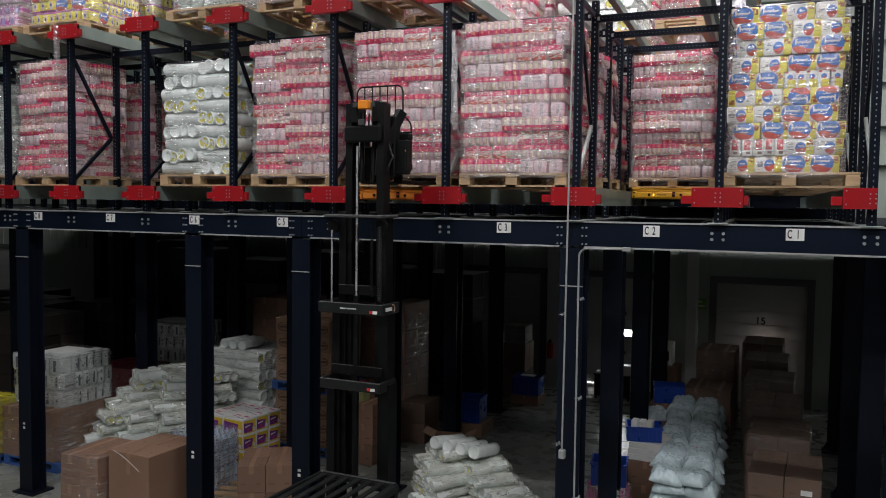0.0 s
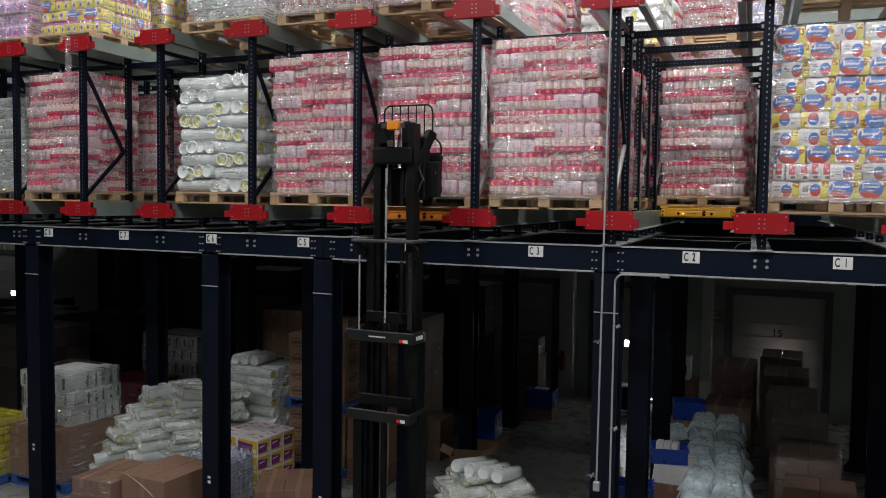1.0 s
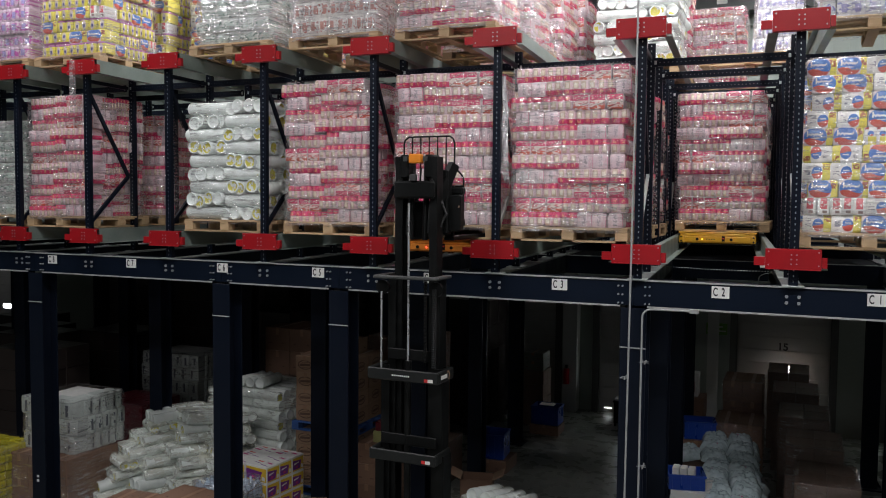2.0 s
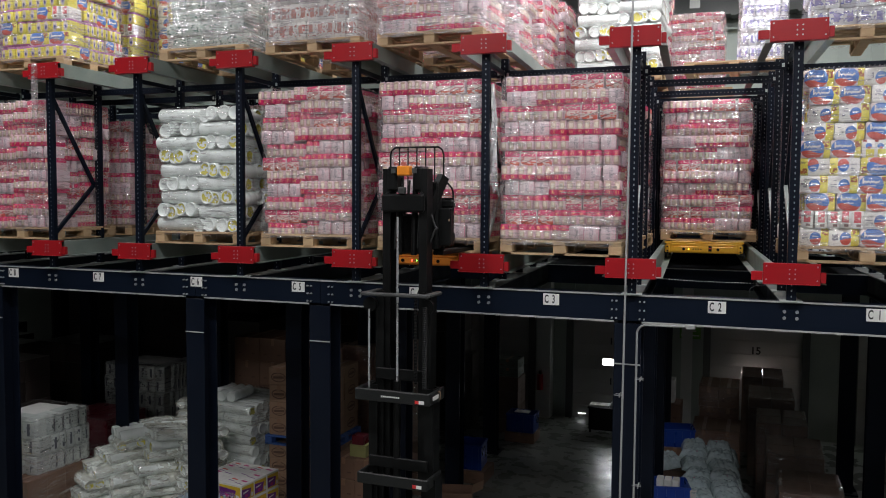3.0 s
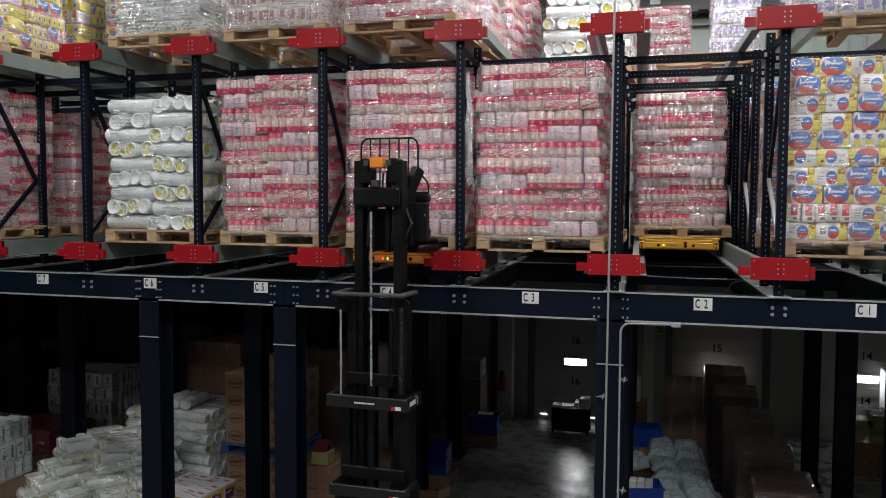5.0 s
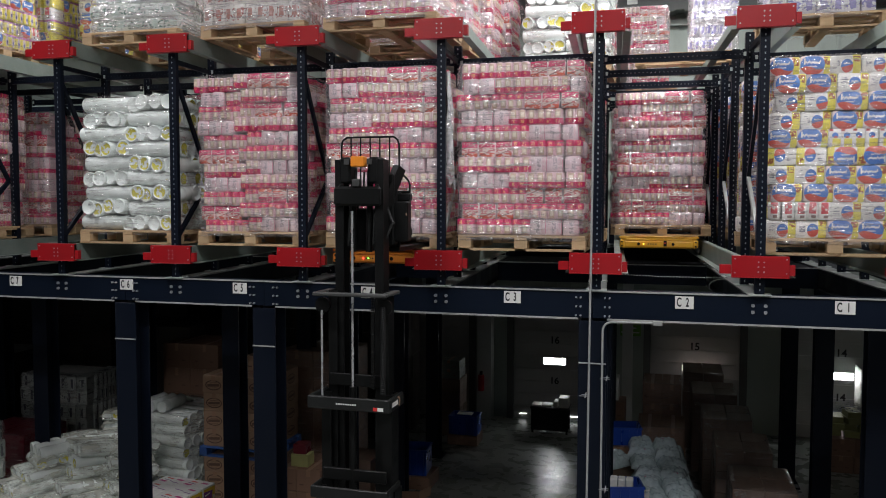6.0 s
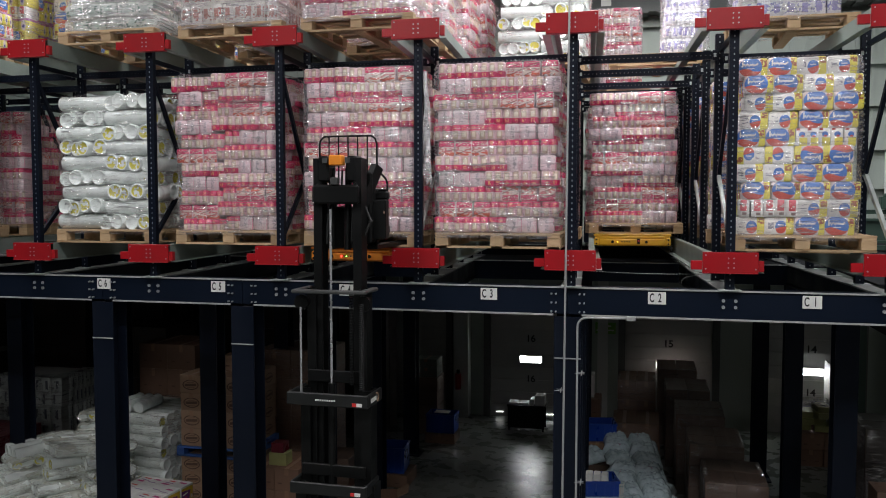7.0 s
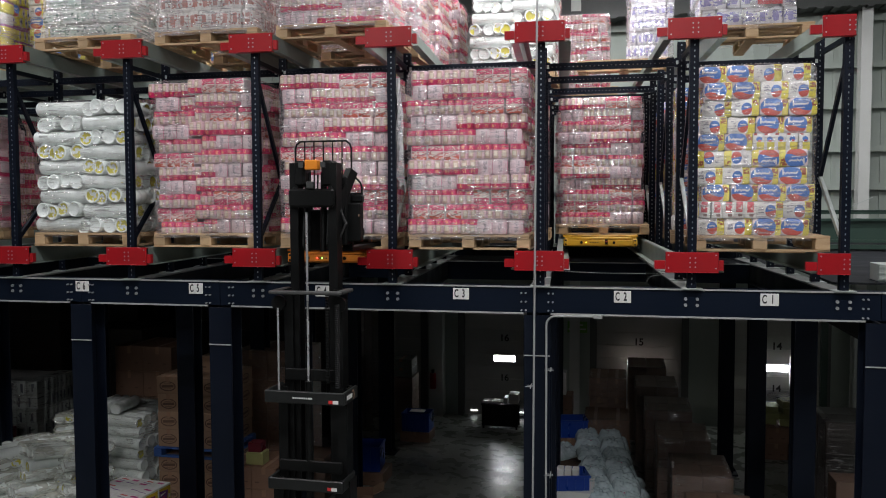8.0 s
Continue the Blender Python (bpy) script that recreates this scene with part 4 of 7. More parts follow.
def joined(items, name):
    """One mesh out of many placed pieces."""
    verts, faces, uvs, mats, idx = [], [], [], [], []
    for (v, f, uv, mat), m in items:
        if mat not in mats:
            mats.append(mat)
        base = len(verts)
        verts += [m @ Vector(p) for p in v]
        uvs += uv
        faces += [tuple(base + i for i in q) for q in f]
        idx += [mats.index(mat)] * len(f)
    me = bpy.data.meshes.new(name)
    me.from_pydata(verts, [], faces)
    layer = me.uv_layers.new(name="UVMap")
    loops = np.zeros(len(me.loops), dtype=np.int32)
    me.loops.foreach_get("vertex_index", loops)
    layer.data.foreach_set("uv", np.array(uvs, dtype=np.float32)[loops].ravel())
    for m in mats:
        me.materials.append(m)
    me.polygons.foreach_set("material_index", np.array(idx, dtype=np.int32))
    me.polygons.foreach_set("use_smooth", np.ones(len(faces), dtype=bool))
    me.set_sharp_from_angle(angle=radians(50))
    return me


PW, PX, PP, PD, PH = 0.15, 0.128, 0.15, 0.24, 0.14
PACKS = {
    "rolls": lobed_pack(PW, PD, PH, 2, 0.03, PINK_ROLLS),
    "plain": lobed_pack(PX, PD, PH, 1, 0.022, PINK_PLAIN),
    "picture": lobed_pack(PP, PD, PH, 1, 0.016, PINK_PICTURE),
    "oval": lobed_pack(0.25, PD, 0.15, 2, 0.016, OVAL),
    "round": lobed_pack(0.25, PD, 0.15, 2, 0.016, ROUND),
    "tall": lobed_pack(0.10, PD, 0.15, 1, 0.014, TALL),
    "slim": lobed_pack(0.10, PD, 0.15, 1, 0.014, SLIM),
    "small": lobed_pack(0.125, PD, 0.153, 1, 0.014, SMALL),
    "green": lobed_pack(0.2, PD, 0.14, 2, 0.014, GREEN_WHITE),
    "redwhite": lobed_pack(0.11, PD, 0.2, 1, 0.02, RED_WHITE),
    "bluewhite": lobed_pack(0.14, PD, 0.17, 1, 0.018, BLUE_WHITE),
    "lilac": lobed_pack(0.16, PD, 0.17, 2, 0.018, LILAC),
    "grey": lobed_pack(0.2, 0.3, 0.26, 1, 0.03, GREY_WINDOW),
    "roll": roll_pack(0.52, 0.068, SLEEVE),
    "heap_roll": roll_pack(0.56, 0.086, SLEEVE_PLAIN),
    "fat_roll": roll_pack(0.55, 0.0800, SLEEVE),
}
WIDTH = {"rolls": PW, "plain": PX, "picture": PP, "oval": 0.25, "round": 0.25, "tall": 0.10, "slim": 0.10, "small": 0.125, "green": 0.2, "redwhite": 0.11, "bluewhite": 0.14, "lilac": 0.16, "grey": 0.2}
HEIGHT = {"rolls": PH, "plain": PH, "picture": PH, "oval": 0.15, "round": 0.15, "tall": 0.15, "slim": 0.15, "small": 0.153, "green": 0.14, "redwhite": 0.2, "bluewhite": 0.17, "lilac": 0.17, "grey": 0.26}

# rows of one face, top to bottom: (kind, count, upside down)
PINK_ROWS = [
    [("rolls", 4, 0), ("picture", 3, 0)], [("plain", 2, 0), ("rolls", 4, 0), ("plain", 1, 0)], [("rolls", 4, 1), ("picture", 3, 0)], [("plain", 3, 0), ("rolls", 4, 0)],
    [("rolls", 4, 1), ("plain", 3, 0)], [("picture", 3, 0), ("rolls", 4, 1)], [("rolls", 4, 0), ("plain", 3, 0)], [("plain", 3, 0), ("rolls", 4, 0)],
    [("rolls", 4, 1), ("picture", 3, 1)], [("picture", 3, 0), ("rolls", 4, 1)], [("rolls", 4, 1), ("plain", 3, 0)]]
BRIGHT_ROWS = [
    [("oval", 2, 0), ("round", 2, 0)], [("oval", 2, 0), ("round", 2, 0)], [("round", 2, 0), ("oval", 2, 0)], [("round", 2, 0), ("oval", 2, 0)],
    [("oval", 2, 0), ("slim", 5, 0)], [("round", 2, 1), ("oval", 2, 1)], [("round", 2, 0), ("oval", 2, 0)], [("oval", 2, 0), ("oval", 2, 0)],
    [("tall", 5, 0), ("round", 2, 0)], [("round", 2, 0), ("oval", 2, 0)]]
MIXED_ROWS = [[("small", 5, 0), ("oval", 1, 0), ("tall", 2, 0)], [("oval", 1, 0), ("small", 6, 0)], [("small", 3, 1), ("oval", 2, 0)], [("small", 9, 0)]]
GREEN_ROWS = [[("green", 5, 0)], [("green", 5, 1)]]
REDW_ROWS = [[("redwhite", 9, 0)], [("redwhite", 9, 1)]]
BLUEW_ROWS = [[("bluewhite", 7, 0)], [("bluewhite", 7, 0)]]
LILAC_ROWS = [[("lilac", 6, 0)], [("lilac", 6, 1)]]


def face_row(row, length, rng):
    """The pieces of one row, spread over its length: kind, middle, upside down, stretch, shift of its group in depth and turn."""
    total = sum(WIDTH[k] * n for k, n, _ in row)
    x, out = -length / 2, []
    for k, n, over in row:
        push = rng.uniform(0.0, 0.036)
        for _ in range(n):
            w = WIDTH[k] * length / total
            mid = x + w / 2
            # the pieces at a corner are pulled round by the film
            edge = max(0.0, abs(mid) / (length / 2) - 0.72) / 0.28
            out.append((k, mid, over, w / WIDTH[k], push + 0.06 * edge * edge, 13.0 * edge * (1 if mid > 0 else -1)))
            x += w
    return out


def wrap_mesh(w, d, h, seed, bulge=0.012, foot=0.05, grip=0.022):
    """The stretch film round a load: a creased sleeve with its top drawn in."""
    rng = random.Random(seed)
    off = Vector((rng.uniform(0, 50), rng.uniform(0, 50), rng.uniform(0, 50)))
    hw, hd, r, ring = w / 2 + grip, d / 2 + grip, min(0.11, w / 2, d / 2), []
    for cx, cy, a0 in ((hw - r, -hd + r, -90), (hw - r, hd - r, 0), (-hw + r, hd - r, 90), (-hw + r, -hd + r, 180)):
        for s in range(4):
            a = radians(a0 + s * 30)
            ring.append((cx + r * math.cos(a), cy + r * math.sin(a)))
    full = []
    for i, p in enumerate(ring):
        q = ring[(i + 1) % len(ring)]
        n = max(1, round(math.dist(p, q) / 0.06))
        full += [(p[0] + (q[0] - p[0]) * s / n, p[1] + (q[1] - p[1]) * s / n) for s in range(n)]
    n, rows = len(full), max(6, round(h / 0.05))
    verts, faces = [], []
    for k in range(rows + 1):
        z = -foot + (h + foot) * k / rows
        for x, y in full:
            pos = Vector((x, y, z))
            a = noise.noise(Vector((x * 2.5, y * 2.5, z * 14)) + off) * bulge + noise.noise(pos * 3.0 + off) * bulge
            drawn = 1.0 + a / max(hw, 0.3) - (0.035 if k == rows else 0.008 if k == rows - 1 else 0.0)
            verts.append((x * drawn, y * drawn, z + noise.noise(pos * 4 + off) * 0.008))
    for k in range(rows):
        for i in range(n):
            j = (i + 1) % n
            faces.append((k * n + i, k * n + j, (k + 1) * n + j, (k + 1) * n + i))
    for i, (x, y) in enumerate(full):
        verts.append((x * 0.8, y * 0.8, h + 0.012 + noise.noise(Vector((x * 5, y * 5, 3)) + off) * 0.012))
    base = (rows + 1) * n
    for i in range(n):
        j = (i + 1) % n
        faces.append((rows * n + i, rows * n + j, base + j, base + i))
    me = bpy.data.meshes.new("stretch_film")
    me.from_pydata(verts, [], faces)
    me.polygons.foreach_set("use_smooth", np.ones(len(faces), dtype=bool))
    return me


def packed_load(x, y, z, rows, layers, w, d, label, seed, group="pallet loads", single=99, sides="FR", wrap=WRAP, name="wrapped_pack_load", lean=0.0, squash=1.0, stagger=0.0):
    """A pallet load of packs, front at y. single: how many of the lowest layers are loose pieces; the rest is joined."""
    rng = random.Random(seed)
    t = thing(name, label, "pallet load", group, at=pose(x, y + d / 2, z))
    zz, rest, k = 0.0, [], 0
    inner = []
    for k in range(layers):
        row = rows[(layers - 1 - k) % len(rows)]
        side_row = rows[(layers + 1 - k) % len(rows)]
        h = HEIGHT[row[0][0]]
        dx, dy, turn = rng.uniform(-0.036, 0.036) + lean * zz, rng.uniform(-0.010, 0.016), rng.uniform(-1.6, 1.6)
        faces = [(0, w, d, row)]
        if "R" in sides:
            faces.append((90, d, w, side_row))
        if "L" in sides:
            faces.append((-90, d, w, side_row))
        if "B" in sides:
            faces.append((180, w, d, side_row))
        for ang, length, depth, use in faces:
            inset = 0.0 if ang in (0, 180) else PD * 0.98
            slide = inset / 2 * (1 if ang > 0 else -1) if "B" not in sides else 0.0
            for kind, cx, over, sx, back, swing in face_row(use, length - (2 if "B" in sides else 1) * inset, rng):
                cx += slide
                m = pose(dx, dy, zz, 0, 0, ang + turn) @ pose(cx + rng.uniform(-0.003, 0.003), -depth / 2 + PD / 2 + back + rng.uniform(-0.007, 0.009), rng.uniform(0.0, 0.004) - (stagger if cx < -0.04 else 0.0), 0, rng.uniform(-1.6, 1.6), swing + rng.uniform(-2.5, 2.5)) @ Matrix.Diagonal((sx, 1, squash, 1))
                if over:
                    m = m @ pose(0, 0, HEIGHT[kind], 0, 180, 0)
                if k < single:
                    ob = new("pack", proto_mesh(kind, PACKS[kind]))
                    ob.parent = t
                    ob.matrix_local = m
                else:
                    rest.append((PACKS[kind], m))
        zz += h * squash
    if rest:
        tagged(part("pack_bulk", joined(rest, "pack_bulk"), None, t), kind="stuff")
    part("core", boxes((-w / 2 + PD * 0.9, w / 2 - PD * 0.9, -d / 2 + PD * 0.9, d / 2 - PD * 0.5, 0.0, zz - 0.004)), PAPER, t, "inner packs")
    part("stretch_film", wrap_mesh(w, d, zz, seed, 0.012, 0.05, 0.046), wrap, t, "clear creased stretch film")
    return t


def roll_load(x, y, z, layers, w, d, label, seed, single=99, group="pallet loads", wrap=THIN_WRAP):
    """A load of white sleeves of rolls: each layer half lengthwise and half end-on, changing about."""
    rng = random.Random(seed)
    t = thing("roll_load", label, "pallet load", group, at=pose(x, y + d / 2, z))
    mesh = proto_mesh("fat_roll_pack", PACKS["fat_roll"])
    rest = []
    r, pitch = 0.077, 0.1515

    def put(m, k):
        if k < single:
            ob = new("roll_pack", mesh)
            ob.parent, ob.matrix_local = t, m
        else:
            rest.append((PACKS["fat_roll"], m))

    for k in range(layers):
        zz = r + k * pitch
        flip = 1 if k % 2 else -1
        dx = rng.uniform(-0.045, 0.045)
        for half in (-1, 1):
            cx = half * w / 4
            lengthwise = half == flip
            for row, depth in enumerate((-d / 2 + 0.07, d / 2 - 0.07) if lengthwise else (-d / 2 + 0.26, d / 2 - 0.26)):
                if lengthwise:
                    inner = [depth] if row else [depth, depth + 0.14]
                    for yy in inner:
                        put(pose(cx + dx, yy + rng.uniform(-0.012, 0.01), zz, rng.uniform(0, 360), rng.uniform(-1, 1), rng.uniform(-1.5, 1.5)), k)
                else:
                    for q in range(4):
                        put(pose(cx + dx + (q - 1.5) * w / 8, depth + rng.uniform(-0.02, 0.015), zz + rng.uniform(-0.014, 0.006), 0, rng.uniform(-4, 4), 90 + rng.uniform(-9, 9)) @ pose(0, 0, 0, rng.uniform(0, 360)), k)
        for yy in np.arange(-d / 2 + 0.35, d / 2 - 0.2, 0.14):
            if (k % 2 and flip > 0) or not k % 2:
                put(pose(w / 4 + dx, yy, zz, rng.uniform(0, 360)), k)
    if rest:
        tagged(part("roll_bulk", joined(rest, "roll_bulk"), None, t), kind="stuff")
    part("core", boxes((-w / 2 + 0.2, w / 2 - 0.2, -d / 2 + 0.2, d / 2 - 0.2, 0, layers * pitch - 0.03)), PAPER, t, "inner rolls")
    part("stretch_film", wrap_mesh(w - 0.01, d, layers * pitch + 0.01, seed, 0.008), wrap, t, "clear stretch film")
    return t


# ---- pallets ----
def pallet_master(wood, label):
    p = thing("wooden_pallet", label, "pallet", "pallets")
    w, d = 1.15, 1.0
    deck = boxes((-w / 2, w / 2, -0.055, 0.055, 0.118, 0.14), bevel=0.002)
    for k, y in enumerate((-0.44, -0.22, 0.0, 0.22, 0.44)):
        ob = part("deck_board", deck.copy() if k < 4 else deck, wood, p)
        ob.matrix_local = pose(0, y, 0, 0, 0, (k * 37 % 5 - 2) * 0.25)
    for x in (-0.515, 0.0, 0.515):
        part("stringer_board", boxes((x - 0.055, x + 0.055, -d / 2, d / 2, 0.098, 0.117)), wood, p)
        part("bottom_board", boxes((x - 0.05, x + 0.05, -d / 2, d / 2, 0.0, 0.019)), wood, p)
        for y in (-0.43, 0.0, 0.43):
            part("block", boxes((x - 0.06, x + 0.06, y - 0.065, y + 0.065, 0.02, 0.097), bevel=0.003), wood, p)
    part("bottom_board", boxes((-w / 2, w / 2, -0.5, -0.41, 0.0, 0.0185)), wood, p)
    return p


PALLET = pallet_master(PINE, "pale pine pallet with weathered boards under a load")
BLUE_PALLET = pallet_master(BLUE_WOOD, "blue painted wooden pallet under cartons")
used = set()


def pallet(x, y, z, master=None, turn=0.0, size=(1.0, 1.0, 1.0)):
    """Front edge at y."""
    master = master or PALLET
    m = pose(x, y + 0.5, z, 0, 0, turn) @ Matrix.Diagonal((*size, 1.0))
    if master not in used:
        used.add(master)
        master.matrix_world = m
        return master
    return copy_thing(master, m)


# ---- lower rack level ----
LZ, UZ = RAIL_TOP + 0.002, TOP_TOP + 0.002
PT = 0.142
PINK_LABEL = "pink and white paper packs on a pallet in clear film"


def pink(x, y, z, layers, seed, single=99, sides="FR", w=1.08, lean=0.0, wrap=WRAP, squash=1.0, stagger=0.0):
    pallet(x + 0.02, y - 0.03, z)
    return packed_load(x, y, z + PT, PINK_ROWS, layers, w, 0.96, PINK_LABEL, seed, "pink paper loads", single, sides, wrap, "pink_paper_load", lean, squash, stagger)


pink(-0.49, 0.03, LZ, 11, 3, w=1.08)
pink(-1.80, 0.06, LZ, 11, 4, w=1.08, lean=0.012, stagger=-0.012)
pink(-3.19, 0.08, LZ, 11, 5, w=1.04, lean=-0.03, stagger=0.03)
pallet(0.725, 2.52, LZ + 0.052, size=(0.93, 1.0, 0.86))
packed_load(0.68, 2.55, LZ + 0.175, PINK_ROWS, 11, 0.945, 0.96, PINK_LABEL, 6, "pink paper loads", 99, "FR", WRAP, "pink_paper_load", 0.01, 0.985)
pink(-7.22, 0.12, LZ, 11, 7, w=1.02, stagger=0.02)
pallet(-4.56, 0.05, LZ)
roll_load(-4.57, 0.08, LZ + PT, 9, 1.08, 0.98, "white sleeves of rolls with yellow ends stacked on a pallet", 8)
pallet(2.13, 0.1, LZ)
packed_load(2.08, 0.13, LZ + PT, BRIGHT_ROWS, 10, 0.93, 0.96, "yellow, white and blue paper packs on a pallet in film", 9, "bright paper loads", 99, "FL", WRAP, "bright_paper_load")
pallet(-8.45, 0.15, LZ)
packed_load(-8.45, 0.2, LZ + PT, GREEN_ROWS, 9, 1.04, 0.96, "grey-green paper packs on a pallet under cloudy film", 10, "green paper loads", 0, "FR", WRAP_THICK, "green_paper_load")
# second and third rows in the lanes
for sx, sy, n, seed in ((-0.47, 1.35, 10, 21), (-1.88, 1.35, 11, 22), (-3.27, 1.4, 11, 23), (-4.65, 1.4, 11, 24), (-5.98, 2.3, 11, 25), (-7.25, 1.45, 10, 26), (-0.60, 2.75, 10, 27), (0.60, 4.0, 11, 28), (-4.74, 2.8, 11, 29), (-3.36, 2.8, 11, 30), (0.52, 5.3, 11, 32), (0.44, 6.6, 11, 33), (-0.72, 4.1, 11, 34)):
    pink(sx, sy, LZ, n, seed, 0, "FR", 1.06)
pallet(2.02, 1.45, LZ)
packed_load(2.0, 1.5, LZ + PT, BRIGHT_ROWS, 10, 1.0, 0.96, "yellow, white and blue paper packs deeper in the lane", 31, "bright paper loads", 0, "FL", WRAP, "bright_paper_load")

for k, ly in enumerate((2.8, 4.1, 5.4)):
    pallet(2.12 - SLANT * ly, ly - 0.05, LZ)
    packed_load(2.10 - SLANT * ly, ly, LZ + PT, BRIGHT_ROWS, 10, 0.96, 0.96, "yellow, white and blue paper packs deeper in the lane", 35 + k, "bright paper loads", 0, "FL", WRAP, "bright_paper_load")

# ---- upper rack level ----
pink(-1.92, 0.30, UZ, 8, 41, 4, "FR", 1.08, 0.0, WRAP_THICK)
pink(-1.92, 1.6, UZ, 8, 42, 0, "FR", 1.08, 0.0, WRAP_THICK)
pink(-1.92, 2.9, UZ, 8, 43, 0, "FR", 1.08)
pink(-1.92, 4.2, UZ, 8, 44, 0, "FR", 1.08)
pallet(-3.26, 0.30, UZ)
packed_load(-3.27, 0.34, UZ + PT, REDW_ROWS, 6, 1.06, 0.96, "white packs with red print on a pallet in film", 45, "upper loads", 3, "FR", WRAP_THICK, "red_white_load")
pallet(-4.68, 0.30, UZ)
packed_load(-4.65, 0.36, UZ + PT, GREEN_ROWS, 8, 1.02, 0.96, "grey-green packs under cloudy stretch film on a pallet", 46, "upper loads", 4, "FR", WRAP_THICK, "green_paper_load")
pallet(-7.2, 0.25, UZ)
packed_load(-7.15, 0.3, UZ + PT, MIXED_ROWS, 8, 1.06, 0.96, "yellow, blue and purple packs stacked on a pallet", 47, "upper loads", 4, "FR", WRAP, "yellow_paper_load")
pallet(-7.2, 1.4, UZ)
packed_load(-7.15, 1.43, UZ + PT, MIXED_ROWS, 8, 1.06, 0.96, "yellow, blue and purple packs deeper in the lane", 48, "upper loads", 0, "FR", WRAP, "yellow_paper_load")
pallet(-5.95, 1.75, UZ)
packed_load(-5.95, 1.78, UZ + PT, BRIGHT_ROWS, 8, 1.04, 0.96, "yellow, blue and white packs deeper in the lane", 58, "upper loads", 0, "FR", WRAP, "yellow_paper_load")
pallet(-8.45, 0.25, UZ)
packed_load(-8.45, 0.3, UZ + PT, LILAC_ROWS, 6, 1.04, 0.96, "pink, blue and white packs on a pallet in film", 49, "upper loads", 3, "FR", WRAP, "lilac_pack_load")
pallet(-4.68, 1.5, UZ)
packed_load(-4.68, 1.53, UZ + PT, MIXED_ROWS, 7, 1.02, 0.96, "yellow and blue packs deeper in the lane", 51, "upper loads", 0, "FR", WRAP, "yellow_paper_load")
pink(-3.27, 1.6, UZ, 8, 52, 0)
pallet(-0.52, 3.5, UZ)
roll_load(-0.52, 3.55, UZ + PT, 9, 1.08, 0.98, "white plastic sleeves of rolls with yellow ends on a pallet", 53, 0)
pink(0.28, 5.6, UZ, 8, 54, 0, "FR", 0.84, 0.0, WRAP_THICK)
pink(-0.55, 5.0, UZ, 10, 55, 0, "FR", 1.0)
pallet(2.17, 1.05, UZ - 0.045)
packed_load(2.12, 1.1, UZ + PT - 0.045, BLUEW_ROWS, 7, 0.86, 0.96, "white packs with blue print on a pallet in film", 56, "upper loads", 3, "FL", WRAP, "blue_white_load")
part_red = part("price_card", boxes((0.1, 0.33, -0.5, -0.492, 0.19, 0.28)), STICKER_RED)
tagged(part_red, "red printed card behind the stretch film", "card").matrix_world = pose(2.12, 1.1 + 0.48, UZ + PT - 0.045)
pallet(0.95, 3.0, UZ - 0.015)
packed_load(1.27, 3.05, UZ + PT - 0.015, BLUEW_ROWS, 7, 0.48, 0.96, "white packs with blue print under cloudy film", 57, "upper loads", 0, "FL", WRAP_THICK, "blue_white_load")


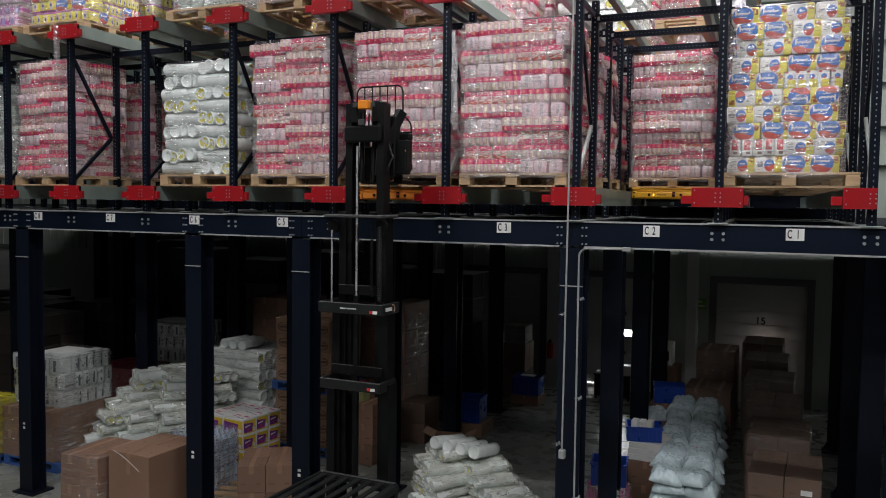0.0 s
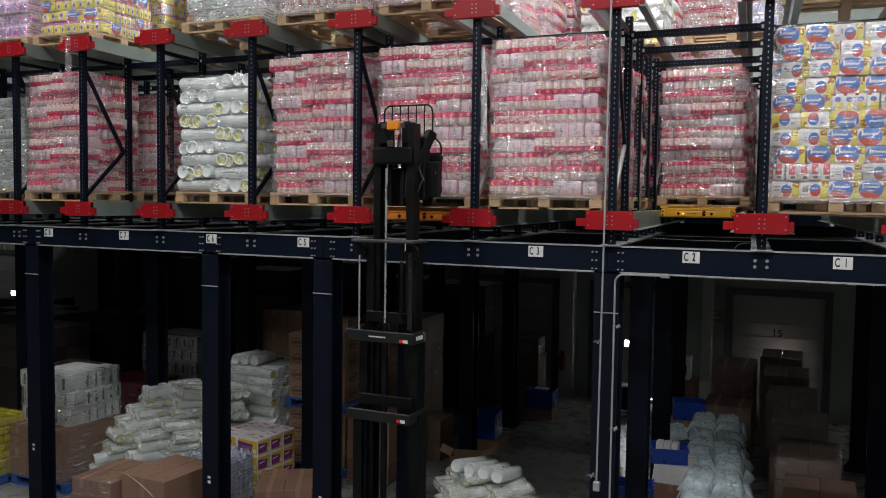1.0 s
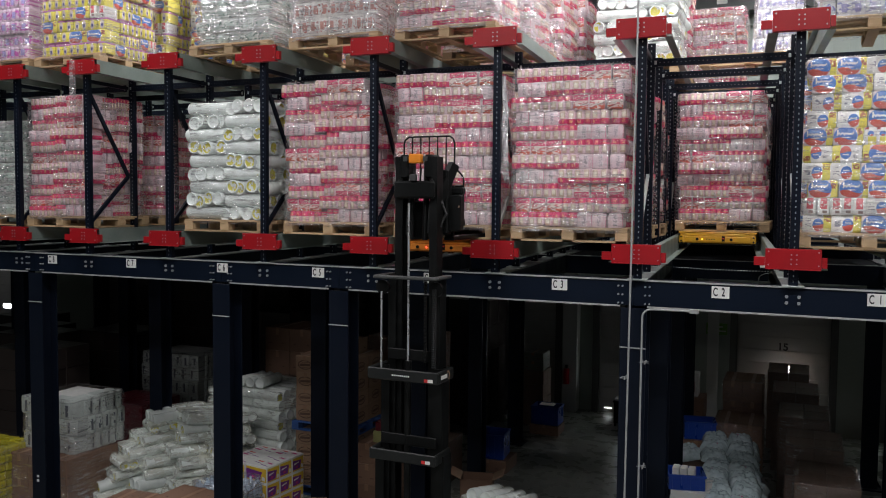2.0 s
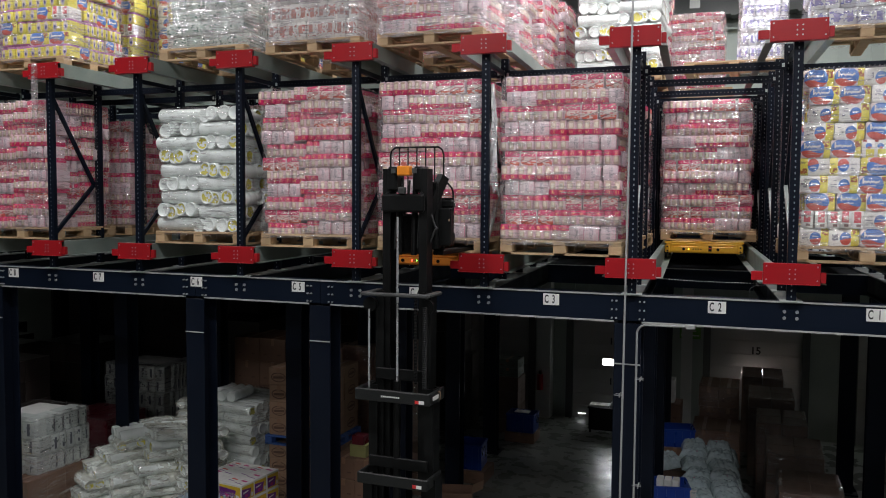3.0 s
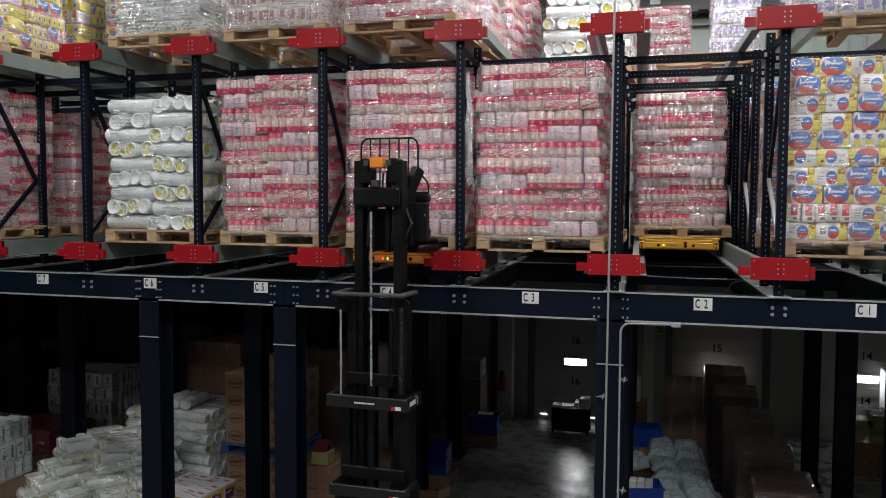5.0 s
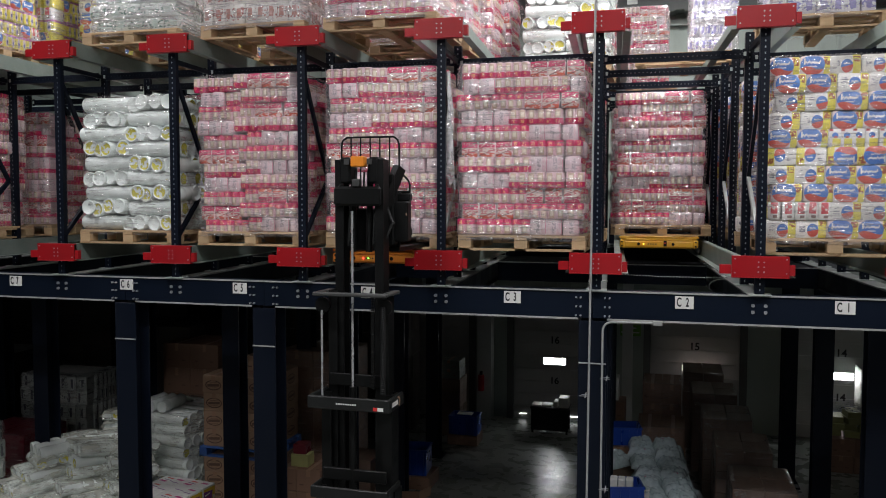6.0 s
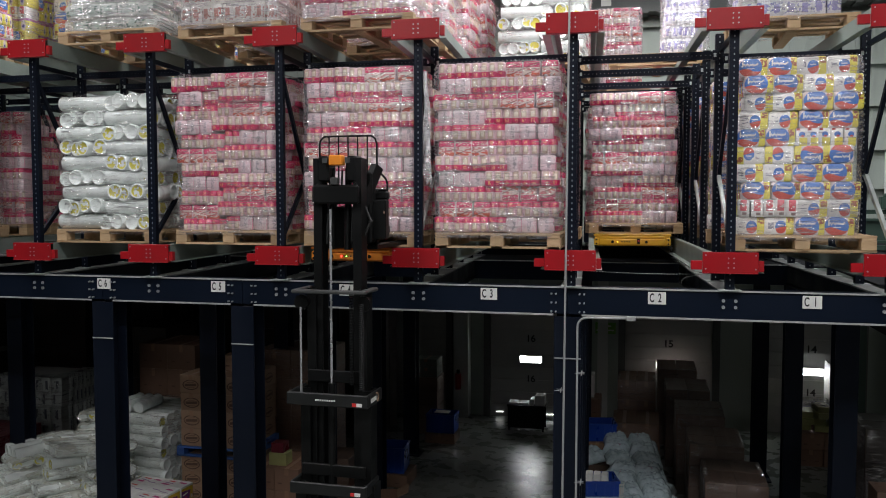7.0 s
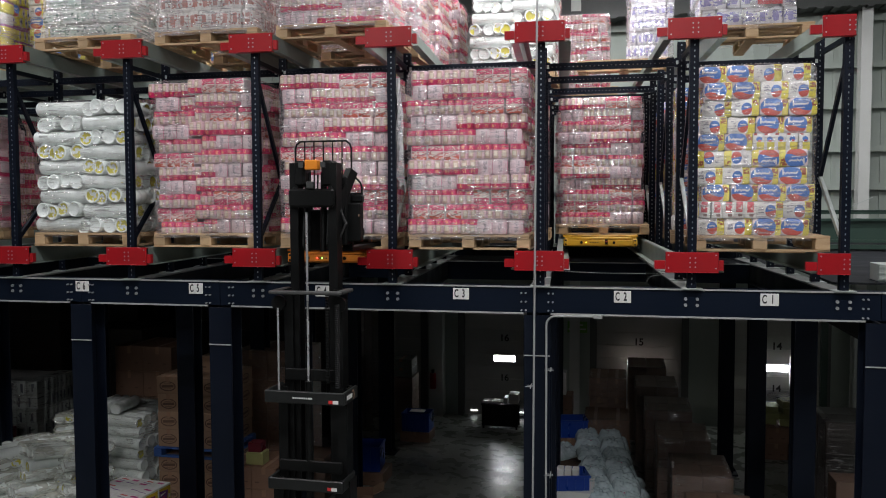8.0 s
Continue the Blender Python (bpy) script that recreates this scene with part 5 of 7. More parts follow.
# ---- pallet shuttles ----
def shuttle(x, y, z, paint, label, lamps, rise=0.15):
    s = thing("pallet_shuttle", label, "shuttle", "pallet shuttles", at=pose(x, y, z))
    h = rise
    part("body", boxes((-0.42, 0.42, 0.0, 0.95, h - 0.122, h), bevel=0.012), paint, s)
    part("top_plate", boxes((-0.435, 0.435, -0.012, 0.93, h + 0.001, h + 0.009), (-0.437, -0.36, -0.016, 0.06, h - 0.012, h + 0.012), (0.36, 0.437, -0.016, 0.06, h - 0.012, h + 0.012), bevel=0.003), paint, s)
    part("front_bumper", boxes((-0.37, 0.37, -0.022, -0.001, h - 0.108, h - 0.045), (-0.36, 0.36, -0.012, -0.001, h - 0.036, h - 0.012), bevel=0.004), paint, s)
    for sx in (-0.405, 0.405):
        guard = part("corner_guard", boxes((sx - 0.026, sx + 0.026, -0.026, 0.03, h - 0.118, h - 0.03), bevel=0.008), paint, s)
        for dz in (0.05, 0.098):
            part("guard_bolt", rod(bmesh.new(), (sx, -0.031, h - dz), (sx, -0.0262, h - dz), 0.011, 8), BLACK, guard, "black bolt head")
        part("roller", rod(bmesh.new(), (sx * 1.03, -0.02, h - 0.118), (sx * 1.03, 0.03, h - 0.118), 0.022, 10), BLACK, s, "small black guide roller")
    part("chassis", boxes((-0.36, 0.36, 0.5, 0.9, 0.05, h - 0.123)), BLACK, s)
    for sx in (-0.22, 0.16):
        part("sensor", rod(bmesh.new(), (sx, -0.034, h - 0.075), (sx, -0.02, h - 0.075), 0.017, 12), BLACK, s)
    for sx, mat in lamps:
        part("indicator", rod(bmesh.new(), (sx, -0.03, h - 0.075), (sx, -0.02, h - 0.075), 0.008, 10), mat, s, "lit indicator lamp")
    for k in range(4):
        part("button", boxes((-0.12 + 0.028 * k, -0.105 + 0.028 * k, -0.026, -0.0222, h - 0.08, h - 0.068)), INK, s)
    part("switch_plate", boxes((0.055, 0.09, -0.026, -0.0222, h - 0.098, h - 0.035)), BLACK, s)
    part("switch_key", boxes((0.062, 0.083, -0.03, -0.0262, h - 0.07, h - 0.055)), STICKER_RED, s)
    for sx in (-0.43, 0.43):
        for sy in (0.18, 0.77):
            part("wheel", rod(bmesh.new(), (sx, sy, 0.045), (sx + (0.03 if sx > 0 else -0.03), sy, 0.045), 0.04, 14), RUBBER, s)
            part("wheel_arm", boxes((sx - 0.02, sx - 0.002, sy - 0.025, sy + 0.025, 0.03, h - 0.1)) if sx < 0 else boxes((sx + 0.002, sx + 0.02, sy - 0.025, sy + 0.025, 0.03, h - 0.1)), BLACK, s)
    return s


shuttle(0.69, 2.42, RAIL_LOW + 0.012, YELLOW, "yellow pallet shuttle with lit lamps under a raised pallet", ((-0.165, LED_AMBER),), 0.205)
shuttle(-1.86, 0.08, RAIL_LOW + 0.01, AMBER, "amber pallet shuttle with lit lamps under a pallet", ((-0.12, LED_RED), (-0.07, LED_GREEN)))


# ---- reach truck ----
TRUCK = thing("reach_truck", "black reach truck with a tall raised mast before the racks", "forklift", at=pose(-1.65, -1.05, 0, 0, 0, -1))


def u_bar(z, half, back, h, thick, name, mat, label="", front=-0.13):
    """A cross member: front bar with both ends turned back."""
    bm = boxes((-half, half, front, front + thick, z, z + h), (-half, -half + thick, front + thick, back, z, z + h), (half - thick, half, front + thick, back, z, z + h), bevel=0.008)
    return part(name, bm, mat, TRUCK, label)


def channel(x, y, z0, z1, w, d, name="mast_channel", mat=BLACK):
    s = 1 if x < 0 else -1
    k = 0.014
    prof = [(w / 2, 0), (w / 2, k), (-w / 2 + k, k), (-w / 2 + k, d - k), (w / 2, d - k), (w / 2, d), (-w / 2, d), (-w / 2, 0)]
    bm = bmesh.new()
    lo = [bm.verts.new((x + s * px, y + py, z0)) for px, py in prof]
    hi = [bm.verts.new((x + s * px, y + py, z1)) for px, py in prof]
    for i in range(8):
        bm.faces.new((lo[i], lo[(i + 1) % 8], hi[(i + 1) % 8], hi[i]))
    bm.faces.new(lo)
    bm.faces.new(hi)
    bmesh.ops.recalc_face_normals(bm, faces=bm.faces[:])
    return part(name, bm, mat, TRUCK)


for s in (-1, 1):
    channel(s * 0.305, 0.02, 0.1, 2.36, 0.09, 0.17)
    channel(s * 0.27, 0.06, 0.7, 3.14, 0.085, 0.15)
    channel(s * 0.225, 0.10, 1.3, 3.98, 0.08, 0.14)
    channel(s * 0.175, 0.13, 2.2, 5.06, 0.075, 0.13)
u_bar(2.30, 0.335, 0.2, 0.10, 0.025, "mast_tie", GREY, "grey mast cross member")
u_bar(3.04, 0.355, 0.22, 0.105, 0.03, "mast_tie", GREY, "grey mast cross member with pale lettering")
part("inner_tie", boxes((-0.28, 0.28, 0.0, 0.028, 2.42, 2.52), bevel=0.006), BLACK, TRUCK)
part("inner_tie", boxes((-0.24, 0.24, 0.05, 0.075, 3.2, 3.3), bevel=0.006), BLACK, TRUCK)
u_bar(3.955, 0.32, 0.24, 0.03, 0.06, "top_plate", MAST_LIGHT, "worn grey plate across the mast", -0.1)
for sx in (-0.27, 0.27):
    part("pulley", rod(bmesh.new(), (sx, -0.01, 3.87), (sx, 0.025, 3.87), 0.065, 18), BLACK, TRUCK)
part("mast_head", boxes((-0.205, 0.205, 0.07, 0.12, 4.68, 4.84), (-0.205, -0.165, 0.12, 0.27, 4.68, 4.84), (0.165, 0.205, 0.12, 0.27, 4.68, 4.84), bevel=0.02), BLACK, TRUCK)
part("mast_cap", boxes((-0.175, -0.075, 0.12, 0.3, 4.86, 5.08), (-0.185, -0.14, 0.1, 0.3, 4.7, 4.86), bevel=0.02), BLACK, TRUCK)
part("mast_cap", boxes((0.075, 0.175, 0.12, 0.3, 4.86, 5.08), (0.14, 0.185, 0.1, 0.3, 4.7, 4.86), bevel=0.02), BLACK, TRUCK)
part("camera_box", boxes((-0.06, 0.055, 0.09, 0.18, 5.0, 5.085), bevel=0.008), ORANGE, TRUCK, "orange box on the mast head")
for sx in (-0.1, 0.1):
    part("end_sticker", boxes((sx - 0.025, sx + 0.02, 0.112, 0.118, 5.02, 5.065)), MAST_LIGHT, TRUCK)
part("lift_rod", rod(bmesh.new(), (-0.02, 0.03, 3.2), (-0.02, 0.03, 4.64), 0.0105, 12), CHROME, TRUCK, "bright chrome lift rod")
part("side_rod", rod(bmesh.new(), (-0.27, -0.02, 3.12), (-0.27, -0.02, 3.83), 0.0095, 12), CHROME, TRUCK, "bright chrome side rod")
part("lift_cylinder", rod(bmesh.new(), (-0.02, 0.03, 1.2), (-0.02, 0.03, 3.2), 0.032, 12), BLACK, TRUCK)
coil = bpy.data.curves.new("coiled_hose", "CURVE")
coil.dimensions, coil.bevel_depth, coil.bevel_resolution = "3D", 0.006, 1
spl = coil.splines.new("POLY")
TURNS, STEPS = 44, 10
spl.points.add(TURNS * STEPS)
for k in range(TURNS * STEPS + 1):
    a = 2 * math.pi * k / STEPS
    spl.points[k].co = (0.262 + 0.017 * math.cos(a), -0.02 + 0.015 * math.sin(a), 3.16 + 0.71 * k / (TURNS * STEPS), 1)
tmp = new("coiled_hose", coil)
coil_mesh = bpy.data.meshes.new_from_object(tmp)
bpy.data.objects.remove(tmp)
part("coiled_hose", coil_mesh, GREY, TRUCK, "coiled black hose")
chain = bmesh.new()
for k in range(60):
    box(chain, 0.155, 0.185, -0.012, 0.0, 3.2 + k * 0.0125, 3.209 + k * 0.0125)
part("chain", chain, BLACK, TRUCK)
for z, sx in ((3.055, 0.22), (2.32, 0.2)):
    part("warning_sticker", boxes((sx, sx + 0.035, -0.134, -0.1315, z, z + 0.028)), STICKER_RED, TRUCK)
    part("warning_sticker", boxes((sx + 0.036, sx + 0.085, -0.134, -0.1315, z, z + 0.028)), PAPER, TRUCK)
name_bar = boxes(*[(-0.1 + 0.02 * k, -0.087 + 0.02 * k, -0.1335, -0.1315, 3.085, 3.098) for k in range(9)])
part("name_bar", name_bar, PAPER, TRUCK, "row of small pale marks")
swoosh = bmesh.new()
for k in range(7):
    a0, a1 = radians(-60 + k * 25), radians(-35 + k * 25)
    bar(swoosh, (0.358, 0.08 + 0.035 * math.cos(a0), 3.09 + 0.04 * math.sin(a0)), (0.358, 0.08 + 0.035 * math.cos(a1), 3.09 + 0.04 * math.sin(a1)), 0.004, 0.012)
part("side_mark", swoosh, KRAFT, TRUCK)
part("side_bar", boxes(*[(0.355, 0.359, -0.06 + 0.022 * k, -0.045 + 0.022 * k, 3.075, 3.11) for k in range(6)]), PAPER, TRUCK)
# fork carriage and load guard
part("carriage", boxes((-0.26, 0.34, 0.42, 0.5, 4.42, 4.5), (-0.26, 0.34, 0.42, 0.5, 4.72, 4.79), (0.13, 0.24, 0.3, 0.42, 4.35, 4.95), (0.22, 0.35, 0.34, 0.44, 4.38, 4.72), (-0.15, 0.13, 0.36, 0.4, 4.3, 4.66), bevel=0.014), BLACK, TRUCK)
part("reach_arm", bar(bmesh.new(), (0.15, 0.22, 4.6), (0.25, 0.42, 5.0), 0.07, 0.09), BLACK, TRUCK)
pts = [(-0.31, 4.8), (-0.31, 5.2), (-0.30, 5.24), (-0.26, 5.27), (0.17, 5.27), (0.205, 5.245), (0.22, 5.2), (0.22, 4.98), (0.30, 4.9), (0.315, 4.86), (0.315, 4.45)]
rim = bpy.data.curves.new("load_guard", "CURVE")
rim.dimensions, rim.bevel_depth, rim.bevel_resolution = "3D", 0.009, 2
spl = rim.splines.new("POLY")
spl.points.add(len(pts) - 1)
for k, (gx, gz) in enumerate(pts):
    spl.points[k].co = (gx, 0.5, gz, 1)
tmp = new("load_guard", rim)
rim_mesh = bpy.data.meshes.new_from_object(tmp)
bpy.data.objects.remove(tmp)
part("load_guard", rim_mesh, BLACK, TRUCK, "black tube rim of the load guard")
for k in range(1, 6):
    gx = -0.31 + k * 0.0885
    part("guard_wire", rod(bmesh.new(), (gx, 0.5, 4.8), (gx, 0.5, 5.27), 0.0065, 8), BLACK, TRUCK)
part("guard_wire", rod(bmesh.new(), (-0.31, 0.5, 4.8), (0.315, 0.5, 4.8), 0.009, 8), BLACK, TRUCK)
part("fork", boxes((-0.24, -0.14, 0.45, 1.5, 4.29, 4.33), (-0.24, -0.14, 0.45, 0.49, 4.33, 4.8), bevel=0.006), BLACK, TRUCK)
part("fork", boxes((0.14, 0.24, 0.45, 1.5, 4.29, 4.33), (0.14, 0.24, 0.45, 0.49, 4.33, 4.8), bevel=0.006), BLACK, TRUCK)
for sx, sz in ((-0.04, 4.98), (0.03, 4.96), (0.12, 4.62), (-0.1, 4.6)):
    part("cable", rod(bmesh.new(), (sx, 0.14, sz - 0.25), (sx + 0.01, 0.15, sz), 0.009, 6), GREY, TRUCK)
part("tilt_cylinder", rod(bmesh.new(), (0.06, 0.2, 4.3), (0.06, 0.24, 4.98), 0.028, 12), BLACK, TRUCK)
part("tilt_cylinder", rod(bmesh.new(), (-0.08, 0.2, 4.3), (-0.08, 0.24, 4.98), 0.022, 12), BLACK, TRUCK)
part("head_latch", boxes((-0.035, 0.03, 0.06, 0.1, 4.84, 4.9), bevel=0.006), MAST_LIGHT, TRUCK)
part("hose_fitting", boxes((0.335, 0.345, 0.33, 0.338, 4.6, 4.62), bevel=0.002), KRAFT, TRUCK)
loop = bpy.data.curves.new("hose_loop", "CURVE")
loop.dimensions, loop.bevel_depth, loop.bevel_resolution = "3D", 0.011, 2
spl = loop.splines.new("POLY")
spl.points.add(16)
for k in range(17):
    a = math.pi * k / 16
    spl.points[k].co = (0.2 + 0.07 * math.sin(a), 0.22 + 0.02 * k / 16, 4.4 + 0.28 * k / 16 + 0.05 * math.sin(2 * a), 1)
tmp = new("hose_loop", loop)
loop_mesh = bpy.data.meshes.new_from_object(tmp)
bpy.data.objects.remove(tmp)
part("hose_loop", loop_mesh, RUBBER, TRUCK, "black rubber hose")
# overhead guard, body and wheels
OZ, OX, OY0, OY1, GX = 1.44, 0.41, -0.98, -0.14, 0.12
for k in range(7):
    gx = GX - OX + 0.03 + k * (2 * OX - 0.06) / 6
    part("guard_slat", bar(bmesh.new(), (gx, OY0, OZ), (gx, OY1, OZ + 0.02), 0.055, 0.014), GREY, TRUCK)
part("guard_rim", boxes((GX - OX, GX + OX, OY0 - 0.03, OY0, OZ - 0.03, OZ + 0.035), (GX - OX, GX + OX, OY1, OY1 + 0.03, OZ - 0.03, OZ + 0.045), (GX - OX - 0.03, GX - OX, OY0, OY1, OZ - 0.03, OZ + 0.04), (GX + OX, GX + OX + 0.03, OY0, OY1, OZ - 0.03, OZ + 0.04), bevel=0.008), GREY, TRUCK)
for sx in (GX - 0.4, GX + 0.4):
    part("guard_post", boxes((sx - 0.03, sx + 0.03, -0.2, -0.14, 0.8, OZ), bevel=0.006), BLACK, TRUCK)
    part("guard_post", boxes((sx - 0.03, sx + 0.03, -0.98, -0.92, 0.8, OZ), bevel=0.006), BLACK, TRUCK)
part("chassis", boxes((-0.44, 0.44, -1.0, -0.1, 0.08, 0.8), bevel=0.03), BLACK, TRUCK)
part("straddle_leg", boxes((-0.5, -0.36, -0.1, 1.0, 0.06, 0.2), bevel=0.01), BLACK, TRUCK)
part("straddle_leg", boxes((0.36, 0.5, -0.1, 1.0, 0.06, 0.2), bevel=0.01), BLACK, TRUCK)
for wx, wy in ((-0.43, 0.85), (0.43, 0.85), (-0.3, -0.8), (0.3, -0.8)):
    part("wheel", rod(bmesh.new(), (wx - 0.05, wy, 0.075), (wx + 0.05, wy, 0.075), 0.075, 16), RUBBER, TRUCK)


# ---- conduit on the front column ----
con = thing("cable_conduit", "white metal conduit pipes clipped to the navy column", "conduit")
pipe = bmesh.new()
rod(pipe, (0.150, -0.115, 1.68), (0.182, -0.115, 6.9), 0.0095, 10)
part("long_pipe", pipe, PIPE, con)
bend = bmesh.new()
rod(bend, (0.268, -0.06, 0.02), (0.268, -0.06, 3.60), 0.0095, 10)
prev = Vector((0.268, -0.06, 3.60))
for k in range(1, 7):
    a = radians(180 - 15 * k)
    cur = Vector((0.348 + 0.08 * math.cos(a), -0.06, 3.60 + 0.08 * math.sin(a)))
    rod(bend, prev, cur, 0.0095, 10)
    prev = cur
rod(bend, prev, (0.70, -0.06, 3.685), 0.0095, 10)
part("bent_pipe", bend, PIPE, con)
part("end_fitting", boxes((0.69, 0.77, -0.085, -0.035, 3.665, 3.705), bevel=0.005), PIPE, con)
part("junction_box", boxes((0.122, 0.184, -0.145, -0.085, 1.6, 1.69), bevel=0.008), PIPE, con, "white junction box")
for cz, cx0 in ((3.18, 0.25), (3.02, 0.07), (2.2, 0.25), (1.72, 0.04), (1.2, 0.25)):
    part("clip", boxes((cx0, cx0 + 0.085, -0.076, -0.07, cz, cz + 0.005), (cx0 + 0.02, cx0 + 0.085, -0.076, -0.07, cz + 0.014, cz + 0.018), (cx0 + 0.055, cx0 + 0.062, -0.128, -0.012, cz - 0.004, cz + 0.022)), PIPE, con)
# the upper part of the long pipe is held by a rail bracket at the rack post
def hanging_sheet(length, top, low, seed):
    """A thin creased sheet that hangs from its top edge, wider and ragged towards its foot, with a real thickness."""
    rng = random.Random(seed)
    off = Vector((rng.uniform(0, 9), rng.uniform(0, 9), 0))
    cols, rows = 7, 26
    verts, faces = [], []
    for face in (0.0, 0.0015):
        for k in range(rows + 1):
            t = k / rows
            w = top + (low - top) * t ** 1.4
            for i in range(cols + 1):
                a = i / cols - 0.5
                fold = noise.noise(Vector((a * 5, t * 4, 1)) + off) * 0.05 + noise.noise(Vector((a * 11, t * 9, 4)) + off) * 0.018
                rag = noise.noise(Vector((a * 4, 2, 7)) + off) * 0.16 * t ** 3
                verts.append((a * w + 0.03 * noise.noise(Vector((t * 3.0, 0, 2)) + off), fold + face, -length * t + rag))
    n = (rows + 1) * (cols + 1)
    for k in range(rows):
        for i in range(cols):
            p = k * (cols + 1) + i
            q = p + cols + 1
            faces.append((p, q, q + 1, p + 1))
            faces.append((n + p, n + p + 1, n + q + 1, n + q))
    me = bpy.data.meshes.new("hanging_sheet")
    me.from_pydata(verts, [], faces)
    me.polygons.foreach_set("use_smooth", np.ones(len(faces), dtype=bool))
    return me


tagged(part("loose_film", hanging_sheet(1.02, 0.04, 0.12, 5), LOOSE_FILM), "loose ragged sheet of clear film hanging beside a load", "plastic film").matrix_world = pose(-1.145, 0.06, 5.90)


# ---- goods on the ground floor ----
def carton_stack(x, y, z, w, d, h, nx, ny, nz, label, mat=CARDBOARD, turn=0.0, name="carton_stack", logo=False, wrap=None, group="carton stacks", seed=1):
    """Cartons piled in layers, each one a box of its own with tape along the lid."""
    rng = random.Random(seed)
    tape_mat = ROW_CARTON if mat is ROW_CARTON else TAPE
    t = thing(name, label, "cartons", group, at=pose(x, y, z, 0, 0, turn))
    cw, cd, ch = w / nx, d / ny, h / nz
    bm = boxes((-cw / 2 + 0.003, cw / 2 - 0.003, -cd / 2 + 0.003, cd / 2 - 0.003, 0.001, ch - 0.002), bevel=0.006)
    me = bpy.data.meshes.new("carton")
    bm.to_mesh(me)
    bm.free()
    me.materials.append(mat)
    tape = boxes((-0.03, 0.03, -cd / 2 + 0.002, cd / 2 - 0.002, ch - 0.002, ch - 0.0005), (-0.03, 0.03, -cd / 2 + 0.0005, -cd / 2 + 0.003, ch * 0.7, ch - 0.002))
    tme = bpy.data.meshes.new("tape")
    tape.to_mesh(tme)
    tape.free()
    tme.materials.append(tape_mat)
    mark = bmesh.new()
    for mx, my in [(a, b) for a in (-0.3, 0.05, 0.32) for b in (-0.32, 0.02, 0.3)]:
        box(mark, mx * cw - 0.022, mx * cw + 0.022, my * cd - 0.008, my * cd + 0.008, ch - 0.0021, ch - 0.0008)
    for mx in (-0.28, 0.25):
        box(mark, mx * cw - 0.03, mx * cw + 0.03, -cd / 2 + 0.0018, -cd / 2 + 0.004, ch * 0.3, ch * 0.3 + 0.02)
        box(mark, cw / 2 - 0.004, cw / 2 - 0.0018, mx * cd - 0.03, mx * cd + 0.03, ch * 0.3, ch * 0.3 + 0.02)
    mme = bpy.data.meshes.new("faint_print")
    mark.to_mesh(mme)
    mark.free()
    mme.materials.append(FAINT_PRINT)
    if logo:
        prints = []
        for face in range(2):
            dist = (cd if face == 0 else cw) / 2 - 0.002
            lb = bmesh.new()
            outer, inside = [], []
            for rr in range(18):
                a = 2 * math.pi * rr / 18
                for ring, kx, kz in ((outer, 0.13, 0.075), (inside, 0.112, 0.060)):
                    ring.append(lb.verts.new(pose(0, 0, 0, 0, 0, 90 * face) @ Vector((kx * math.cos(a), -dist, ch * 0.45 + kz * math.sin(a)))))
            for rr in range(18):
                q = (rr + 1) % 18
                lb.faces.new((outer[rr], outer[q], inside[q], inside[rr]))
            for z0, z1, half in ((-0.018, 0.020, 0.095), (0.035, 0.042, 0.06), (-0.04, -0.034, 0.06)):
                lb.faces.new([lb.verts.new(pose(0, 0, 0, 0, 0, 90 * face) @ Vector((px, -dist - 0.0003, ch * 0.45 + pz))) for px, pz in ((-half, z0 - 0.008), (half, z0 + 0.004), (half, z1 + 0.004), (-half, z1 - 0.008))])
            lme = bpy.data.meshes.new("print")
            lb.to_mesh(lme)
            lb.free()
            lme.materials.append(PRINT_BROWN)
            prints.append(lme)
    for k in range(nz):
        for i in range(nx):
            for j in range(ny):
                if 0 < i < nx - 1 and 0 < j < ny - 1 and k < nz - 1:
                    continue
                ob = part("carton", me, None, t)
                ob.matrix_local = pose(-w / 2 + (i + 0.5) * cw + rng.uniform(-0.006, 0.006), -d / 2 + (j + 0.5) * cd + rng.uniform(-0.006, 0.006), k * ch, 0, 0, rng.uniform(-0.8, 0.8))
                if mat not in (DARK_STACK, DARK_RED):
                    part("tape", tme, None, ob)
                    if not logo:
                        tagged(part("faint_print", mme, None, ob, "small faded dark print"), kind="stuff")
                if logo:
                    for lme in prints:
                        part("print", lme, None, ob, "dark oval print")
    if wrap:
        part("stretch_film", wrap_mesh(w, d, h, seed + 300, 0.006, 0.0), wrap, t, "clear stretch film")
    return t


